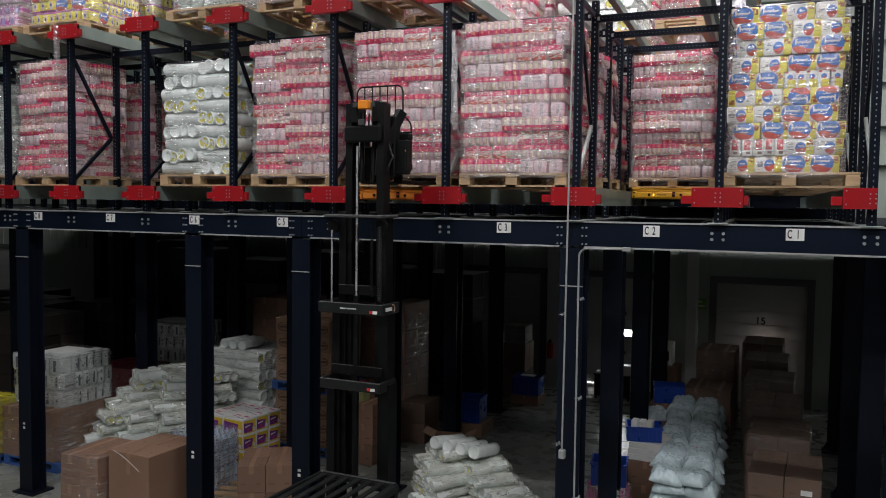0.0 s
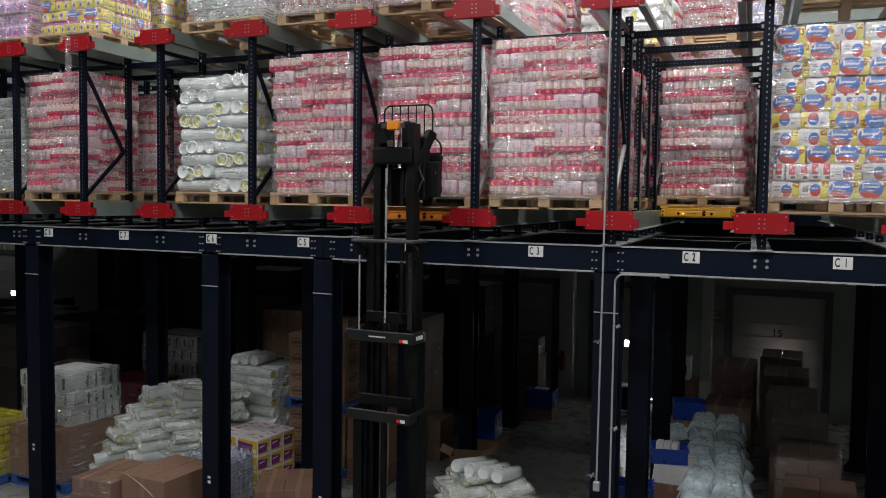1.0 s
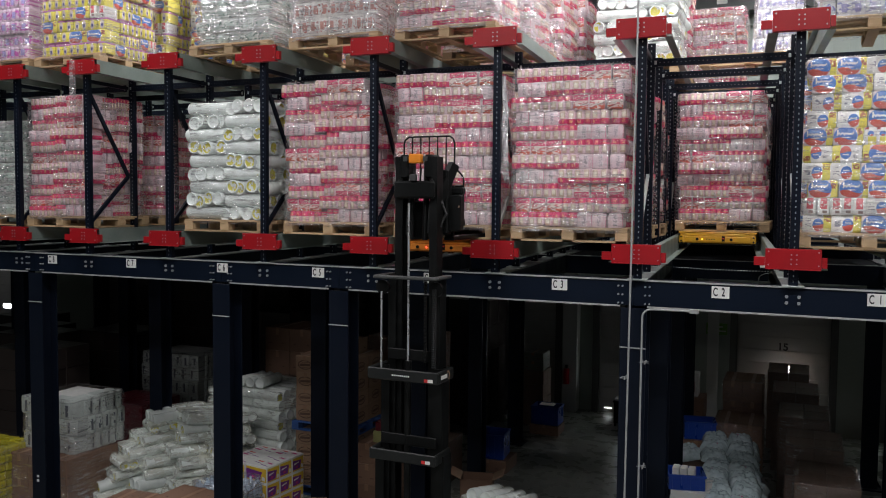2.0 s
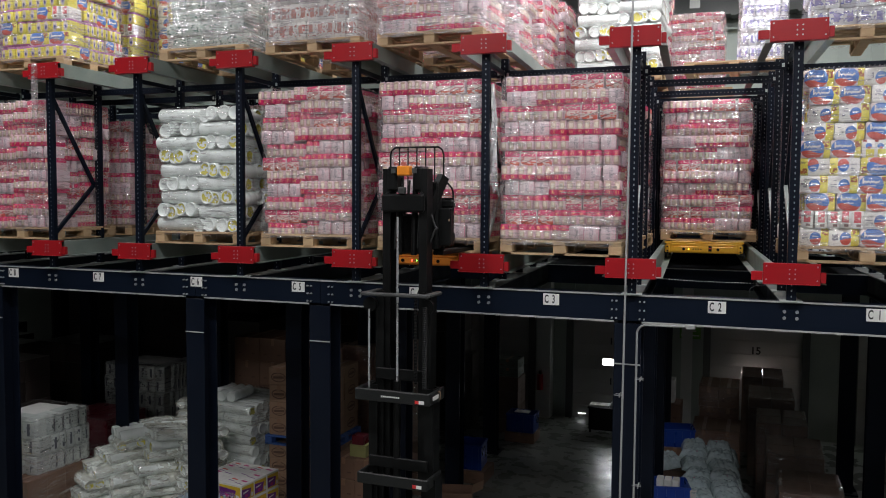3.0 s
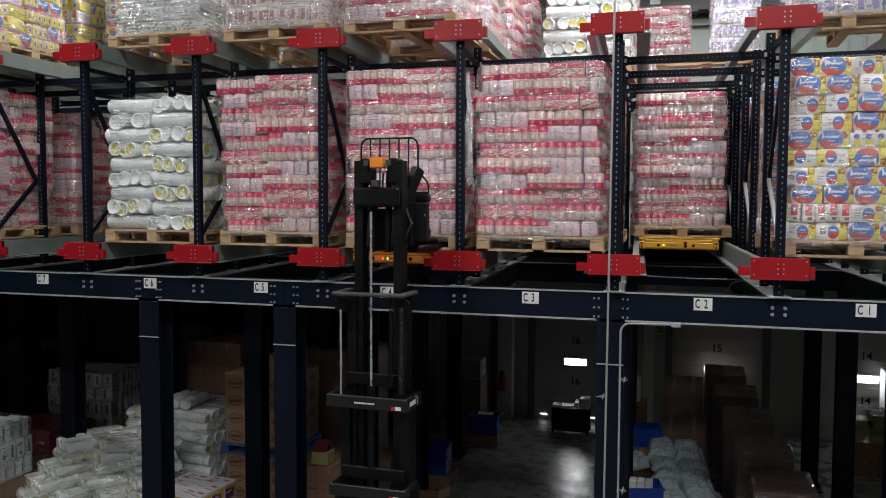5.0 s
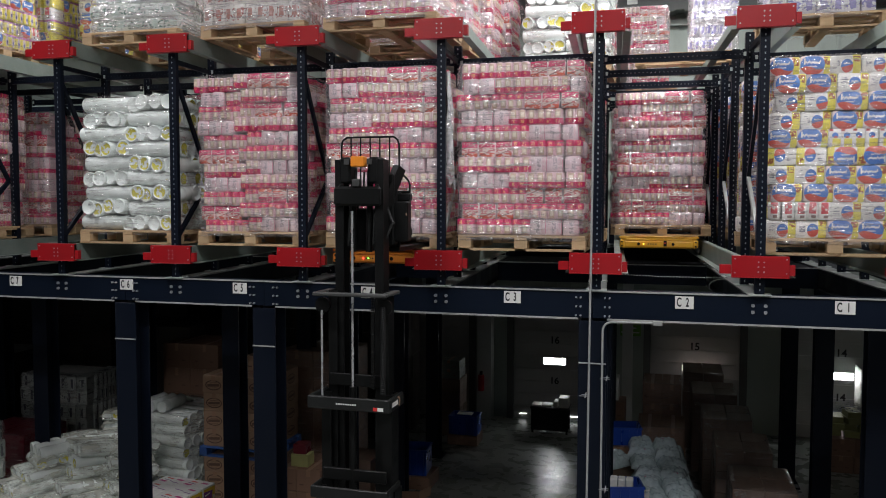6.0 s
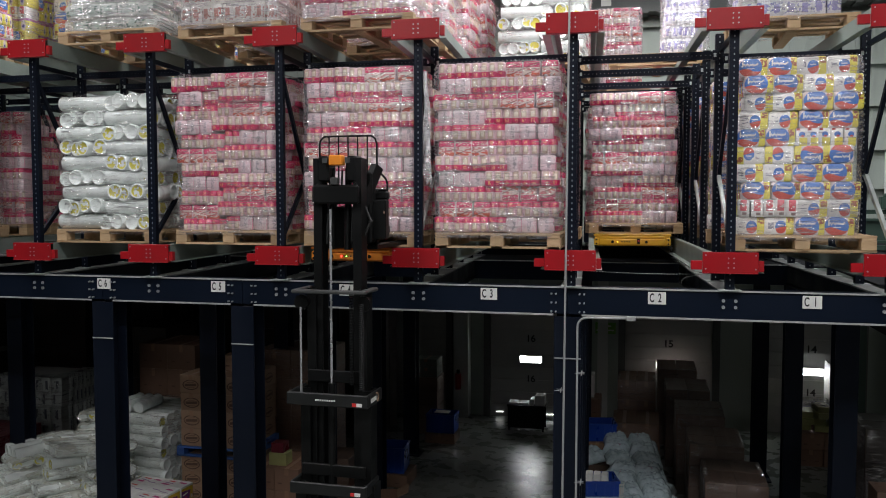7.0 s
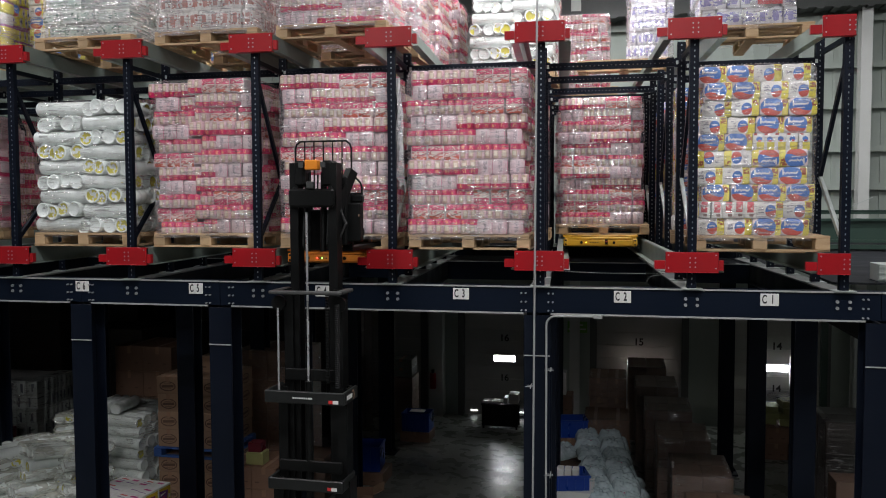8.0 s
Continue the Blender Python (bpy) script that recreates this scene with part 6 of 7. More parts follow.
def bundle_piece(length, r, gap, mat, seed):
    """The tight bag round four rolls: ridged over the rolls, slack and open-looking at the ends."""
    off = Vector((seed * 3.1, seed * 1.7, 0))
    half = 1.5 * gap + r
    outline = []
    for k in range(37):
        y = -half + 2 * half * k / 36
        t = (y + 2.0 * gap) % gap / gap * 2 - 1
        edge = max(0.0, 1 - (abs(y) / half) ** 6)
        outline.append((y, r * (0.50 + 0.50 * math.sqrt(max(0.0, 1 - t * t))) * math.sqrt(edge)))
    ring = outline + [(y, -z * 0.9) for y, z in reversed(outline[1:-1])]
    n = len(ring)
    verts, uv, faces = [], [], []
    rings = [(-0.47, 0.35), (-0.485, 0.72), (-0.495, 0.9), (-0.45, 1.0), (-0.26, 1.0), (-0.235, 0.95), (-0.21, 1.0), (-0.02, 1.0), (0.0, 0.95), (0.02, 1.0), (0.21, 1.0), (0.235, 0.95), (0.26, 1.0), (0.45, 1.0), (0.495, 0.9), (0.485, 0.72), (0.47, 0.35)]
    for a, k in rings:
        for i, (y, z) in enumerate(ring):
            p = Vector((a * length, y, z))
            wob = 0.012 * noise.noise(p * 4 + off) + 0.005 * noise.noise(p * 21 + off)
            verts.append((p.x + 0.02 * noise.noise(Vector((y * 9, z * 9, a)) + off), y * (0.9 + 0.1 * k), z * k + wob))
            uv.append((a + 0.5 if k > 0.8 else a + 0.5 + (1 if a > 0 else -1), i / n))
    for q in range(len(rings) - 1):
        for i in range(n):
            j = (i + 1) % n
            faces.append((q * n + i, q * n + j, (q + 1) * n + j, (q + 1) * n + i))
    return verts, faces, uv, mat


BAG_ROLL = joined([(roll_pack(0.54, 0.077, SLEEVE_BAG), Matrix())], "bagged_roll")
BUNDLES = [joined([(bundle_piece(0.60, 0.092, 0.148, BAG_FILM, k + 1), Matrix())], "bag_film") for k in range(4)]


def roll_heap(x, y, w, d, h, label, seed, turn=0.0, peak=(0.0, 0.0), slump=0.35, axis=30):
    """A loose pile of white roll sleeves, layer on layer, slumping at the edges."""
    rng = random.Random(seed)
    t = thing("roll_pile", label, "roll pile", "roll piles", at=pose(x, y, 0, 0, 0, turn))
    mesh = proto_mesh("heap_roll_pack", PACKS["heap_roll"])
    layers = int(h / 0.147)
    inner, singles = [], 0
    for k in range(layers):
        rise = k / max(1, layers - 1)
        shrink = 1.0 - slump * rise ** 1.5
        ww, dd = w * shrink, d * shrink
        nx, ny = max(1, round(ww / 0.56)), max(1, round(dd / 0.5))
        for i in range(nx):
            for j in range(ny):
                cx, cy = peak[0] * rise - ww / 2 + (i + 0.5) * ww / nx + rng.uniform(-0.07, 0.07), peak[1] * rise - dd / 2 + (j + 0.5) * dd / ny + rng.uniform(-0.07, 0.07)
                edge_out = max(abs(cx) / (w / 2), abs(cy) / (d / 2))
                drop = -0.16 * max(0.0, edge_out - 0.5) * rise
                across = rng.random() < 0.12
                cluster = pose(cx, cy, 0.084 + k * 0.147 + drop, -11 * cy / d * 2 * rise + rng.uniform(-4, 4), 11 * cx / w * 2 * rise + rng.uniform(-4, 4), axis + (90 if across else 0) + rng.uniform(-10, 10))
                if k < layers - 2 and 0 < i < nx - 1 and 0 < j < ny - 1:
                    continue
                if rng.random() < 0.86:
                    cover = part("bag_film", BUNDLES[rng.randrange(4)], None, t, "thin clear bag round the rolls")
                    cover.matrix_local = cluster @ pose(0, 0, 0, 0, 0, 180 * rng.randint(0, 1))
                    for q in range(4):
                        ob = part("roll_pack", BAG_ROLL, None, t)
                        ob.matrix_local = cluster @ pose(rng.uniform(-0.02, 0.02), (q - 1.5) * 0.148, rng.uniform(-0.008, 0.006), 0, rng.uniform(-2, 2), rng.uniform(-3, 3)) @ pose(0, 0, 0, rng.uniform(0, 360))
                    continue
                for q in range(3):
                    arch = -0.012 * (q - 1) ** 2
                    m = cluster @ pose(rng.uniform(-0.016, 0.016), (q - 1) * 0.158, arch + rng.uniform(-0.006, 0.006), 0, rng.uniform(-1, 1), rng.uniform(-1.5, 1.5)) @ pose(0, 0, 0, rng.uniform(0, 360))
                    if singles < 280:
                        ob = new("roll_pack", mesh)
                        ob.parent, ob.matrix_local = t, m
                        singles += 1
                    else:
                        inner.append((PACKS["heap_roll"], m))
    if inner:
        tagged(part("roll_bulk", joined(inner, "roll_bulk"), None, t), kind="stuff")
    return t


carton_stack(-5.45, 0.27, 0, 0.72, 0.92, 0.90, 1, 1, 1, "large brown cardboard carton with a cut plastic strap, on the floor", turn=-2, seed=2)
strap = bmesh.new()
for k in range(6):
    bar(strap, (-5.70 + 0.07 * k, -0.196 - 0.03 * math.sin(k * 0.55), 0.908 - 0.006 * k * k), (-5.63 + 0.07 * k, -0.196 - 0.03 * math.sin((k + 1) * 0.55), 0.908 - 0.006 * (k + 1) ** 2), 0.007, 0.002)
part("loose_strap", strap, PAPER)
tagged(bpy.data.objects["loose_strap"], "loose white packing strap hanging over a carton", "strap")
carton_stack(-6.2, 0.12, 0, 0.64, 0.86, 0.80, 2, 2, 2, "brown cartons wrapped in clear film beside a column", turn=2, wrap=CARTON_FILM, seed=3)
pallet(-8.42, 0.78, 0, BLUE_PALLET)
carton_stack(-8.5, 1.3, 0.142, 1.12, 1.0, 0.76, 3, 3, 2, "dull brown cartons under film on a blue pallet", wrap=CARTON_FILM, seed=4)
packed_load(-8.54, 1.05, 0.903, [[("grey", 5, 0)], [("grey", 5, 1)]], 3, 1.02, 0.95, "grey wrapped packs with dark windows stacked on cartons", 60, "floor stacks", 99, "FR", WRAP, "grey_pack_stack")
packed_load(-9.95, 5.2, 0, [[("grey", 7, 0)], [("grey", 7, 1)]], 6, 1.4, 1.0, "grey wrapped packs with dark windows under the platform", 61, "floor stacks", 0, "FR", WRAP, "grey_pack_stack")
pallet(-9.6, 0.2, 0, BLUE_PALLET)


def yellow_stack():
    t = thing("yellow_stack", "yellow film-wrapped packs stacked on a blue pallet", "packs", at=pose(-9.6, 0.7, 0.142))
    bm = boxes((-0.115, 0.115, -0.12, 0.12, 0.0, 0.122), bevel=0.022)
    me = bpy.data.meshes.new("pack")
    bm.to_mesh(me)
    bm.free()
    me.materials.append(YELLOW_PACK)
    rng = random.Random(5)
    for k in range(7):
        for i in range(5):
            for j in range(4):
                if 0 < i < 4 and 0 < j < 3 and k < 6:
                    continue
                ob = part("pack", me, None, t)
                ob.matrix_local = pose(-0.46 + i * 0.232 + rng.uniform(-0.01, 0.01), -0.35 + j * 0.235, k * 0.122, rng.uniform(-3, 3), rng.uniform(-3, 3), rng.uniform(-5, 5))
    part("stretch_film", wrap_mesh(1.16, 0.95, 0.87, 66, 0.01, 0.0), CARTON_FILM, t, "clear stretch film")


yellow_stack()
roll_heap(-7.4, 2.35, 2.25, 1.5, 1.36, "loose pile of white roll sleeves with yellow prints on the floor", 71, 22, (0.45, 0.3), 0.32, 38)


def roll_stack(x, y, w, d, layers, label, seed, turn):
    """A squared stack of roll sleeves, all lying the same way, their round ends in the side."""
    rng = random.Random(seed)
    t = thing("roll_stack", label, "roll stack", "roll piles", at=pose(x, y, 0, 0, 0, turn))
    mesh = proto_mesh("heap_roll_pack", PACKS["heap_roll"])
    rows = int(d / 0.16)
    for k in range(layers):
        slip = rng.uniform(-0.03, 0.03)
        for i in (-1, 1):
            for j in range(rows):
                if i < 0 and 0 < j < rows - 1 and k < layers - 1:
                    continue
                low = 0.018 * (j in (0, rows - 1)) * (k == layers - 1)
                ob = new("roll_pack", mesh)
                ob.parent = t
                ob.matrix_local = pose(i * w / 4 + slip + rng.uniform(-0.025, 0.025), -d / 2 + (j + 0.5) * d / rows + rng.uniform(-0.01, 0.01), 0.084 + k * 0.16 - low, rng.uniform(0, 360), rng.uniform(-1.5, 1.5), rng.uniform(-3, 3))
    part("stretch_film", wrap_mesh(w, d, layers * 0.16, seed + 500, 0.012, 0.0), BUNDLE_FILM, t, "milky stretch film")
    return t


roll_stack(-6.38, 3.75, 1.1, 1.14, 10, "squared stack of white roll sleeves under milky film", 72, -8)
roll_heap(-7.38, 3.65, 0.95, 1.0, 1.55, "stepped pile of white roll sleeves leaning on a stack", 74, 28, (0.1, 0.1), 0.3, 78)
for k in range(3):
    ob = new("loose_roll_pack", proto_mesh("heap_roll_pack", PACKS["heap_roll"]))
    ob.matrix_world = pose(-6.7 + k * 0.17, 3.5, 1.685, 0, 0, 84 + 4 * k)
    tagged(ob, "white roll sleeve lying on top of a stack", "roll pack", "loose roll packs")
roll_heap(-1.66, 2.2, 1.5, 1.05, 0.9, "low pile of white roll sleeves slumped on the floor", 73, 22, (-0.28, 0.0), 0.5, 30)
for k in range(4):
    ob = new("loose_roll_pack", proto_mesh("heap_roll_pack", PACKS["heap_roll"]))
    ob.matrix_world = pose(-2.02 + k * 0.165, 2.02 + k * 0.02, 0.935 - k * 0.025, 0, 8, 72 + 3 * k)
    tagged(ob, "white roll sleeve lying on top of a pile", "roll pack", "loose roll packs")

# cartons with oval prints, two tiers on blue pallets
pallet(-5.15, 3.2, 0, BLUE_PALLET)
carton_stack(-5.15, 3.72, 0.142, 1.05, 0.96, 0.88, 3, 2, 4, "brown cartons with dark oval prints on a blue pallet", KRAFT, logo=True, seed=7)
pallet(-5.15, 3.2, 1.024, BLUE_PALLET)
carton_stack(-5.15, 3.72, 1.166, 1.05, 0.96, 1.04, 3, 2, 4, "brown cartons with dark oval prints on a raised blue pallet", KRAFT, logo=True, seed=8)
carton_stack(-4.6, 5.2, 0, 1.1, 1.0, 2.35, 2, 2, 5, "tall brown carton stack wrapped in film", wrap=CARTON_FILM, seed=9)
carton_stack(-4.2, 3.6, 0, 0.74, 0.8, 0.96, 2, 2, 3, "low brown carton stack beneath bright small boxes", seed=10)


def bright_cartons():
    """White-topped cartons with purple, magenta and yellow prints, in a pile."""
    t = thing("bright_carton_pile", "white cartons with purple, yellow and magenta prints, piled on cartons", "cartons", at=pose(-5.5, 2.15, 0, 0, 0, -6))
    rng = random.Random(14)
    base = boxes((-0.2, 0.2, -0.13, 0.13, 0.002, 0.228), bevel=0.004)
    bme = bpy.data.meshes.new("carton")
    base.to_mesh(bme)
    base.free()
    bme.materials.append(PAPER)

    def flat(outlines, m, mat):
        bm = bmesh.new()
        for pts in outlines:
            bm.faces.new([bm.verts.new(m @ Vector((px, py, 0))) for px, py in pts])
        me = bpy.data.meshes.new("print")
        bm.to_mesh(me)
        bm.free()
        me.materials.append(mat)
        return me

    def face(half, m):
        """Yellow ground, slanted purple field, white and magenta dashes."""
        up = pose(0, 0, 0.001)
        return [(flat([[(-half, 0.01), (half, 0.01), (half, 0.2), (-half, 0.2)]], m, YELLOW_PRINT), "yellow print"),
                (flat([[(-half, 0.03), (half * 0.35, 0.03), (half * 0.6, 0.15), (-half, 0.17)]], m @ up, PURPLE), "purple print"),
                (flat([[(-half * 0.8, 0.1), (half * 0.1, 0.12), (half * 0.1, 0.135), (-half * 0.8, 0.125)]], m @ up @ up, PAPER), "white dash"),
                (flat([[(half * 0.55, 0.03), (half * 0.9, 0.03), (half * 0.9, 0.08), (half * 0.6, 0.09)]], m @ up @ up, PAPER), "white patch"),
                (flat([[(-half * 0.5, 0.05), (-half * 0.1, 0.045), (0, 0.075), (-half * 0.4, 0.09)]], m @ up @ up, MAGENTA), "magenta dash")]

    FRONT = face(0.185, pose(0, -0.1315, 0, 90, 0, 0))
    SIDE = face(0.12, pose(0.2015, 0, 0, 90, 0, 90))
    lid = pose(0, 0, 0.2292)
    TOP = [(flat([[(-0.17, -0.07), (-0.05, -0.09), (-0.03, -0.05), (-0.15, -0.03)]], lid, MAGENTA), "magenta dash"),
           (flat([[(0.04, 0.03), (0.15, 0.01), (0.17, 0.05), (0.06, 0.07)]], lid, MAGENTA), "magenta dash"),
           (flat([[(-0.14, -0.005), (0.0, -0.03), (0.005, -0.018), (-0.13, 0.01)]], lid, PURPLE), "purple dash"),
           (flat([[(0.02, -0.06), (0.16, -0.085), (0.17, -0.07), (0.03, -0.045)]], lid, PURPLE), "purple dash"),
           (flat([[(-0.13, 0.05), (-0.02, 0.03), (-0.01, 0.06), (-0.12, 0.08)]], lid, STICKER_RED), "red dash")]
    for k in range(4):
        for i in range(2):
            for j in range(3):
                c = part("carton", bme, None, t)
                c.matrix_local = pose(-0.205 + i * 0.41 + rng.uniform(-0.006, 0.006), -0.27 + j * 0.27, 0.0 + k * 0.23, 0, 0, rng.uniform(-1, 1))
                if j == 0:
                    for me, label in FRONT[:1] + [f for f in FRONT[1:] if rng.random() < 0.75]:
                        part("front_print", me, None, c, label)
                if i == 1:
                    for me, label in SIDE:
                        part("side_print", me, None, c, label)
                if k == 3:
                    for me, label in [f for f in TOP if rng.random() < 0.8]:
                        part("top_print", me, None, c, label)
    return t


bright_cartons()


def bottle_bundle(x, y, z, nx, ny, nz, mat, label, name, cat, r=0.05, h=0.2, group=""):
    t = thing(name, label, cat, group, at=pose(x, y, z))
    bm = bmesh.new()
    bmesh.ops.create_cone(bm, cap_ends=True, segments=8, radius1=r, radius2=r * 0.92, depth=h * 0.62, matrix=pose(0, 0, h * 0.31))
    bmesh.ops.create_cone(bm, cap_ends=True, segments=8, radius1=r * 0.92, radius2=r * 0.3, depth=h * 0.25, matrix=pose(0, 0, h * 0.745))
    bmesh.ops.create_cone(bm, cap_ends=True, segments=8, radius1=r * 0.32, radius2=r * 0.32, depth=h * 0.12, matrix=pose(0, 0, h * 0.93))
    me = bpy.data.meshes.new("bottle")
    bm.to_mesh(me)
    bm.free()
    me.materials.append(mat)
    rng = random.Random(3)
    for k in range(nz):
        for i in range(nx):
            for j in range(ny):
                if 0 < i < nx - 1 and 0 < j < ny - 1 and k < nz - 1:
                    continue
                ob = part("bottle", me, None, t)
                ob.matrix_local = pose((i - (nx - 1) / 2) * 2.1 * r + rng.uniform(-0.008, 0.008), (j - (ny - 1) / 2) * 2.1 * r, k * h * 0.97, rng.uniform(-5, 5), rng.uniform(-5, 5), 0)
    part("stretch_film", wrap_mesh(nx * 2.1 * r, ny * 2.1 * r, nz * h, 81, 0.02, 0.0), WRAP_THICK, t, "clear stretch film")
    return t


bottle_bundle(-5.42, 1.2, 0.0, 7, 6, 4, BOTTLE, "light blue bottles bundled in clear film on the floor", "bottle_bundle", "bottles", 0.05, 0.222)
carton_stack(-4.2, 1.05, 0, 0.72, 0.85, 0.70, 2, 2, 2, "flat brown cartons pushed against a column", seed=12, turn=30)
pallet(-4.75, 0.7, 0, None, 20)


def crate(x, y, z, w, d, h, label, turn=0.0):
    """An open plastic crate with a rim, ribs and hand holes."""
    t = thing("plastic_crate", label, "crate", "plastic crates", at=pose(x, y, z, 0, 0, turn))
    wt = 0.012
    part("shell", boxes((-w / 2, w / 2, -d / 2, d / 2, 0, wt), (-w / 2, w / 2, -d / 2, -d / 2 + wt, wt, h), (-w / 2, w / 2, d / 2 - wt, d / 2, wt, h), (-w / 2, -w / 2 + wt, -d / 2 + wt, d / 2 - wt, wt, h), (w / 2 - wt, w / 2, -d / 2 + wt, d / 2 - wt, wt, h)), BLUE_PLASTIC, t)
    part("rim", boxes((-w / 2 - 0.015, w / 2 + 0.015, -d / 2 - 0.015, -d / 2, h - 0.03, h), (-w / 2 - 0.015, w / 2 + 0.015, d / 2, d / 2 + 0.015, h - 0.03, h), (-w / 2 - 0.015, -w / 2, -d / 2, d / 2, h - 0.03, h), (w / 2, w / 2 + 0.015, -d / 2, d / 2, h - 0.03, h), bevel=0.003), BLUE_PLASTIC, t)
    for k in range(4):
        rx = -w / 2 + (k + 0.5) * w / 4
        part("rib", boxes((rx - 0.008, rx + 0.008, -d / 2 - 0.012, -d / 2, 0.01, h - 0.03)), BLUE_PLASTIC, t)
    return t


crate(-3.22, 5.75, 0.22, 0.44, 0.5, 0.42, "blue plastic crate on a low box under the platform", 6)
carton_stack(-3.25, 5.75, 0, 0.7, 0.6, 0.22, 1, 1, 1, "low brown box beneath a blue crate", seed=13)
crate(-3.0, 8.3, 0.2, 0.55, 0.42, 0.36, "blue plastic crate with white paper near the dock doors")
carton_stack(-3.0, 8.3, 0, 0.6, 0.5, 0.2, 1, 1, 1, "low brown box by the dock doors", seed=14)
tagged(part("paper_sheet", boxes((-3.15, -2.85, 8.2, 8.4, 0.565, 0.575)), PAPER), "white paper lying on a blue crate", "paper")
carton_stack(-3.45, 8.95, 0, 0.5, 0.6, 1.15, 1, 2, 4, "dull brown cartons stacked near the dock doors", ROW_CARTON, seed=15)
carton_stack(-3.45, 8.95, 1.152, 0.46, 0.5, 0.36, 1, 1, 2, "pale green boxes lying on brown cartons", DULL_GREEN, seed=17)
carton_stack(-3.85, 4.9, 0, 0.5, 0.6, 0.7, 1, 1, 2, "reddish brown carton stack under the platform", ROW_CARTON, seed=16)


def open_carton(x, y, z):
    t = thing("open_carton", "brown carton with its flaps standing open", "carton", at=pose(x, y, z, 0, 0, 15))
    for s in (-1, 1):
        part("side_wall", box(bmesh.new(), -0.25, 0.25, s * 0.197 - 0.003, s * 0.197 + 0.003, 0, 0.35), CARDBOARD, t)
        part("end_wall", box(bmesh.new(), s * 0.247 - 0.003, s * 0.247 + 0.003, -0.194, 0.194, 0, 0.35), CARDBOARD, t)
    part("base", box(bmesh.new(), -0.244, 0.244, -0.194, 0.194, 0, 0.006), CARDBOARD, t)
    for s in (-1, 1):
        part("flap", box(bmesh.new(), 0, 0.19, -0.19, 0.19, 0, 0.006, 0, pose(s * 0.247, 0, 0.35, 0, -25, 0 if s > 0 else 180)), KRAFT, t)


open_carton(-2.95, 4.2, 0.0)
tagged(part("small_bright_box", boxes((-4.32, -4.06, 3.3, 3.52, 0.962, 1.14), bevel=0.004), OLIVE), "small yellow-green printed box on cartons", "box")
tagged(part("small_bright_box", boxes((-4.29, -4.1, 3.31, 3.5, 1.142, 1.28), bevel=0.004), DARK_RED), "small dark red box on a yellow-green box", "box")

# lane of bags and cartons towards door 15
bag = bmesh.new()
bmesh.ops.create_grid(bag, x_segments=26, y_segments=24, size=0.5)
top = bag.verts[:]
for v in top:
    ex, ey = abs(v.co.x) * 2, abs(v.co.y) * 2
    v.co.z = 0.15 * (1 - ex ** 6) * (1 - ey ** 6) + (0.05 * noise.noise(Vector((v.co.x * 7, v.co.y * 7, 2))) + 0.05 * (0.25 - abs(noise.noise(Vector((v.co.x * 6, v.co.y * 8, 5))))) + 0.04 * (0.25 - abs(noise.noise(Vector((v.co.x * 17, v.co.y * 14, 8)))))) * (1 - max(ex, ey) ** 4)
low = bmesh.ops.duplicate(bag, geom=bag.verts[:] + bag.edges[:] + bag.faces[:])["geom"]
for g in low:
    if isinstance(g, bmesh.types.BMVert):
        g.co.z *= -0.3
bmesh.ops.remove_doubles(bag, verts=bag.verts[:], dist=0.002)
bmesh.ops.recalc_face_normals(bag, faces=bag.faces[:])
for v in bag.verts:
    v.co.x *= 0.40
    v.co.y *= 0.46
    v.co.z *= 0.85
for f in bag.faces:
    f.smooth = True
BAG = bpy.data.meshes.new("bag")
bag.to_mesh(BAG)
bag.free()
BAG.materials.append(BLUE_FILM)
rng = random.Random(91)
for row in range(9):
    by = 2.3 + row * 0.5
    st = thing("bag_stack", "pale blue plastic bags of packs piled on the floor", "bags", "bag stacks", at=pose(1.0 - 0.085 * (by - 2.3), by, 0))
    for k in range(7):
        for i in (-1, 1):
            ob = part("bag", BAG, None, st)
            ob.matrix_local = pose(i * 0.18 + (0.05 if k % 2 else -0.05) + rng.uniform(-0.03, 0.03), rng.uniform(-0.05, 0.05), 0.045 + k * 0.122, rng.uniform(-7, 7), rng.uniform(-7, 7), rng.uniform(-16, 16) + 180 * rng.randint(0, 1))
            if (k + i + row) % 3 == 0:
                dot = bmesh.new()
                bmesh.ops.create_cone(dot, cap_ends=True, segments=12, radius1=0.035, radius2=0.03, depth=0.006, matrix=pose(0.05, -0.1, 0.125))
                part("round_label", dot, MAGENTA, ob, "small round red label")
carton_stack(0.72, 7.3, 0, 0.78, 0.9, 0.95, 2, 2, 3, "brown cartons under film behind the bags", wrap=CARTON_FILM, seed=21)
carton_stack(0.72, 8.4, 0, 0.68, 0.9, 1.45, 2, 2, 4, "brown cartons piled near dock door fifteen", wrap=CARTON_FILM, seed=22)
for k in range(6):
    cy, cw = 2.55 + k * 1.4, 0.78 - 0.01 * k
    rx = 1.74 - 0.092 * (cy - 2.55) + cw / 2
    carton_stack(rx, cy, 0, cw, 1.04, 1.07 + 0.08 * k, 2, 2, 4, "brown cartons wrapped in film in a row of pallets", ROW_CARTON, wrap=CARTON_FILM if k else None, seed=30 + k, group="carton row")
tagged(part("shipping_label", boxes((2.30, 2.42, 2.024, 2.027, 0.88, 0.94)), PAPER), "small white label stuck to a carton", "label")

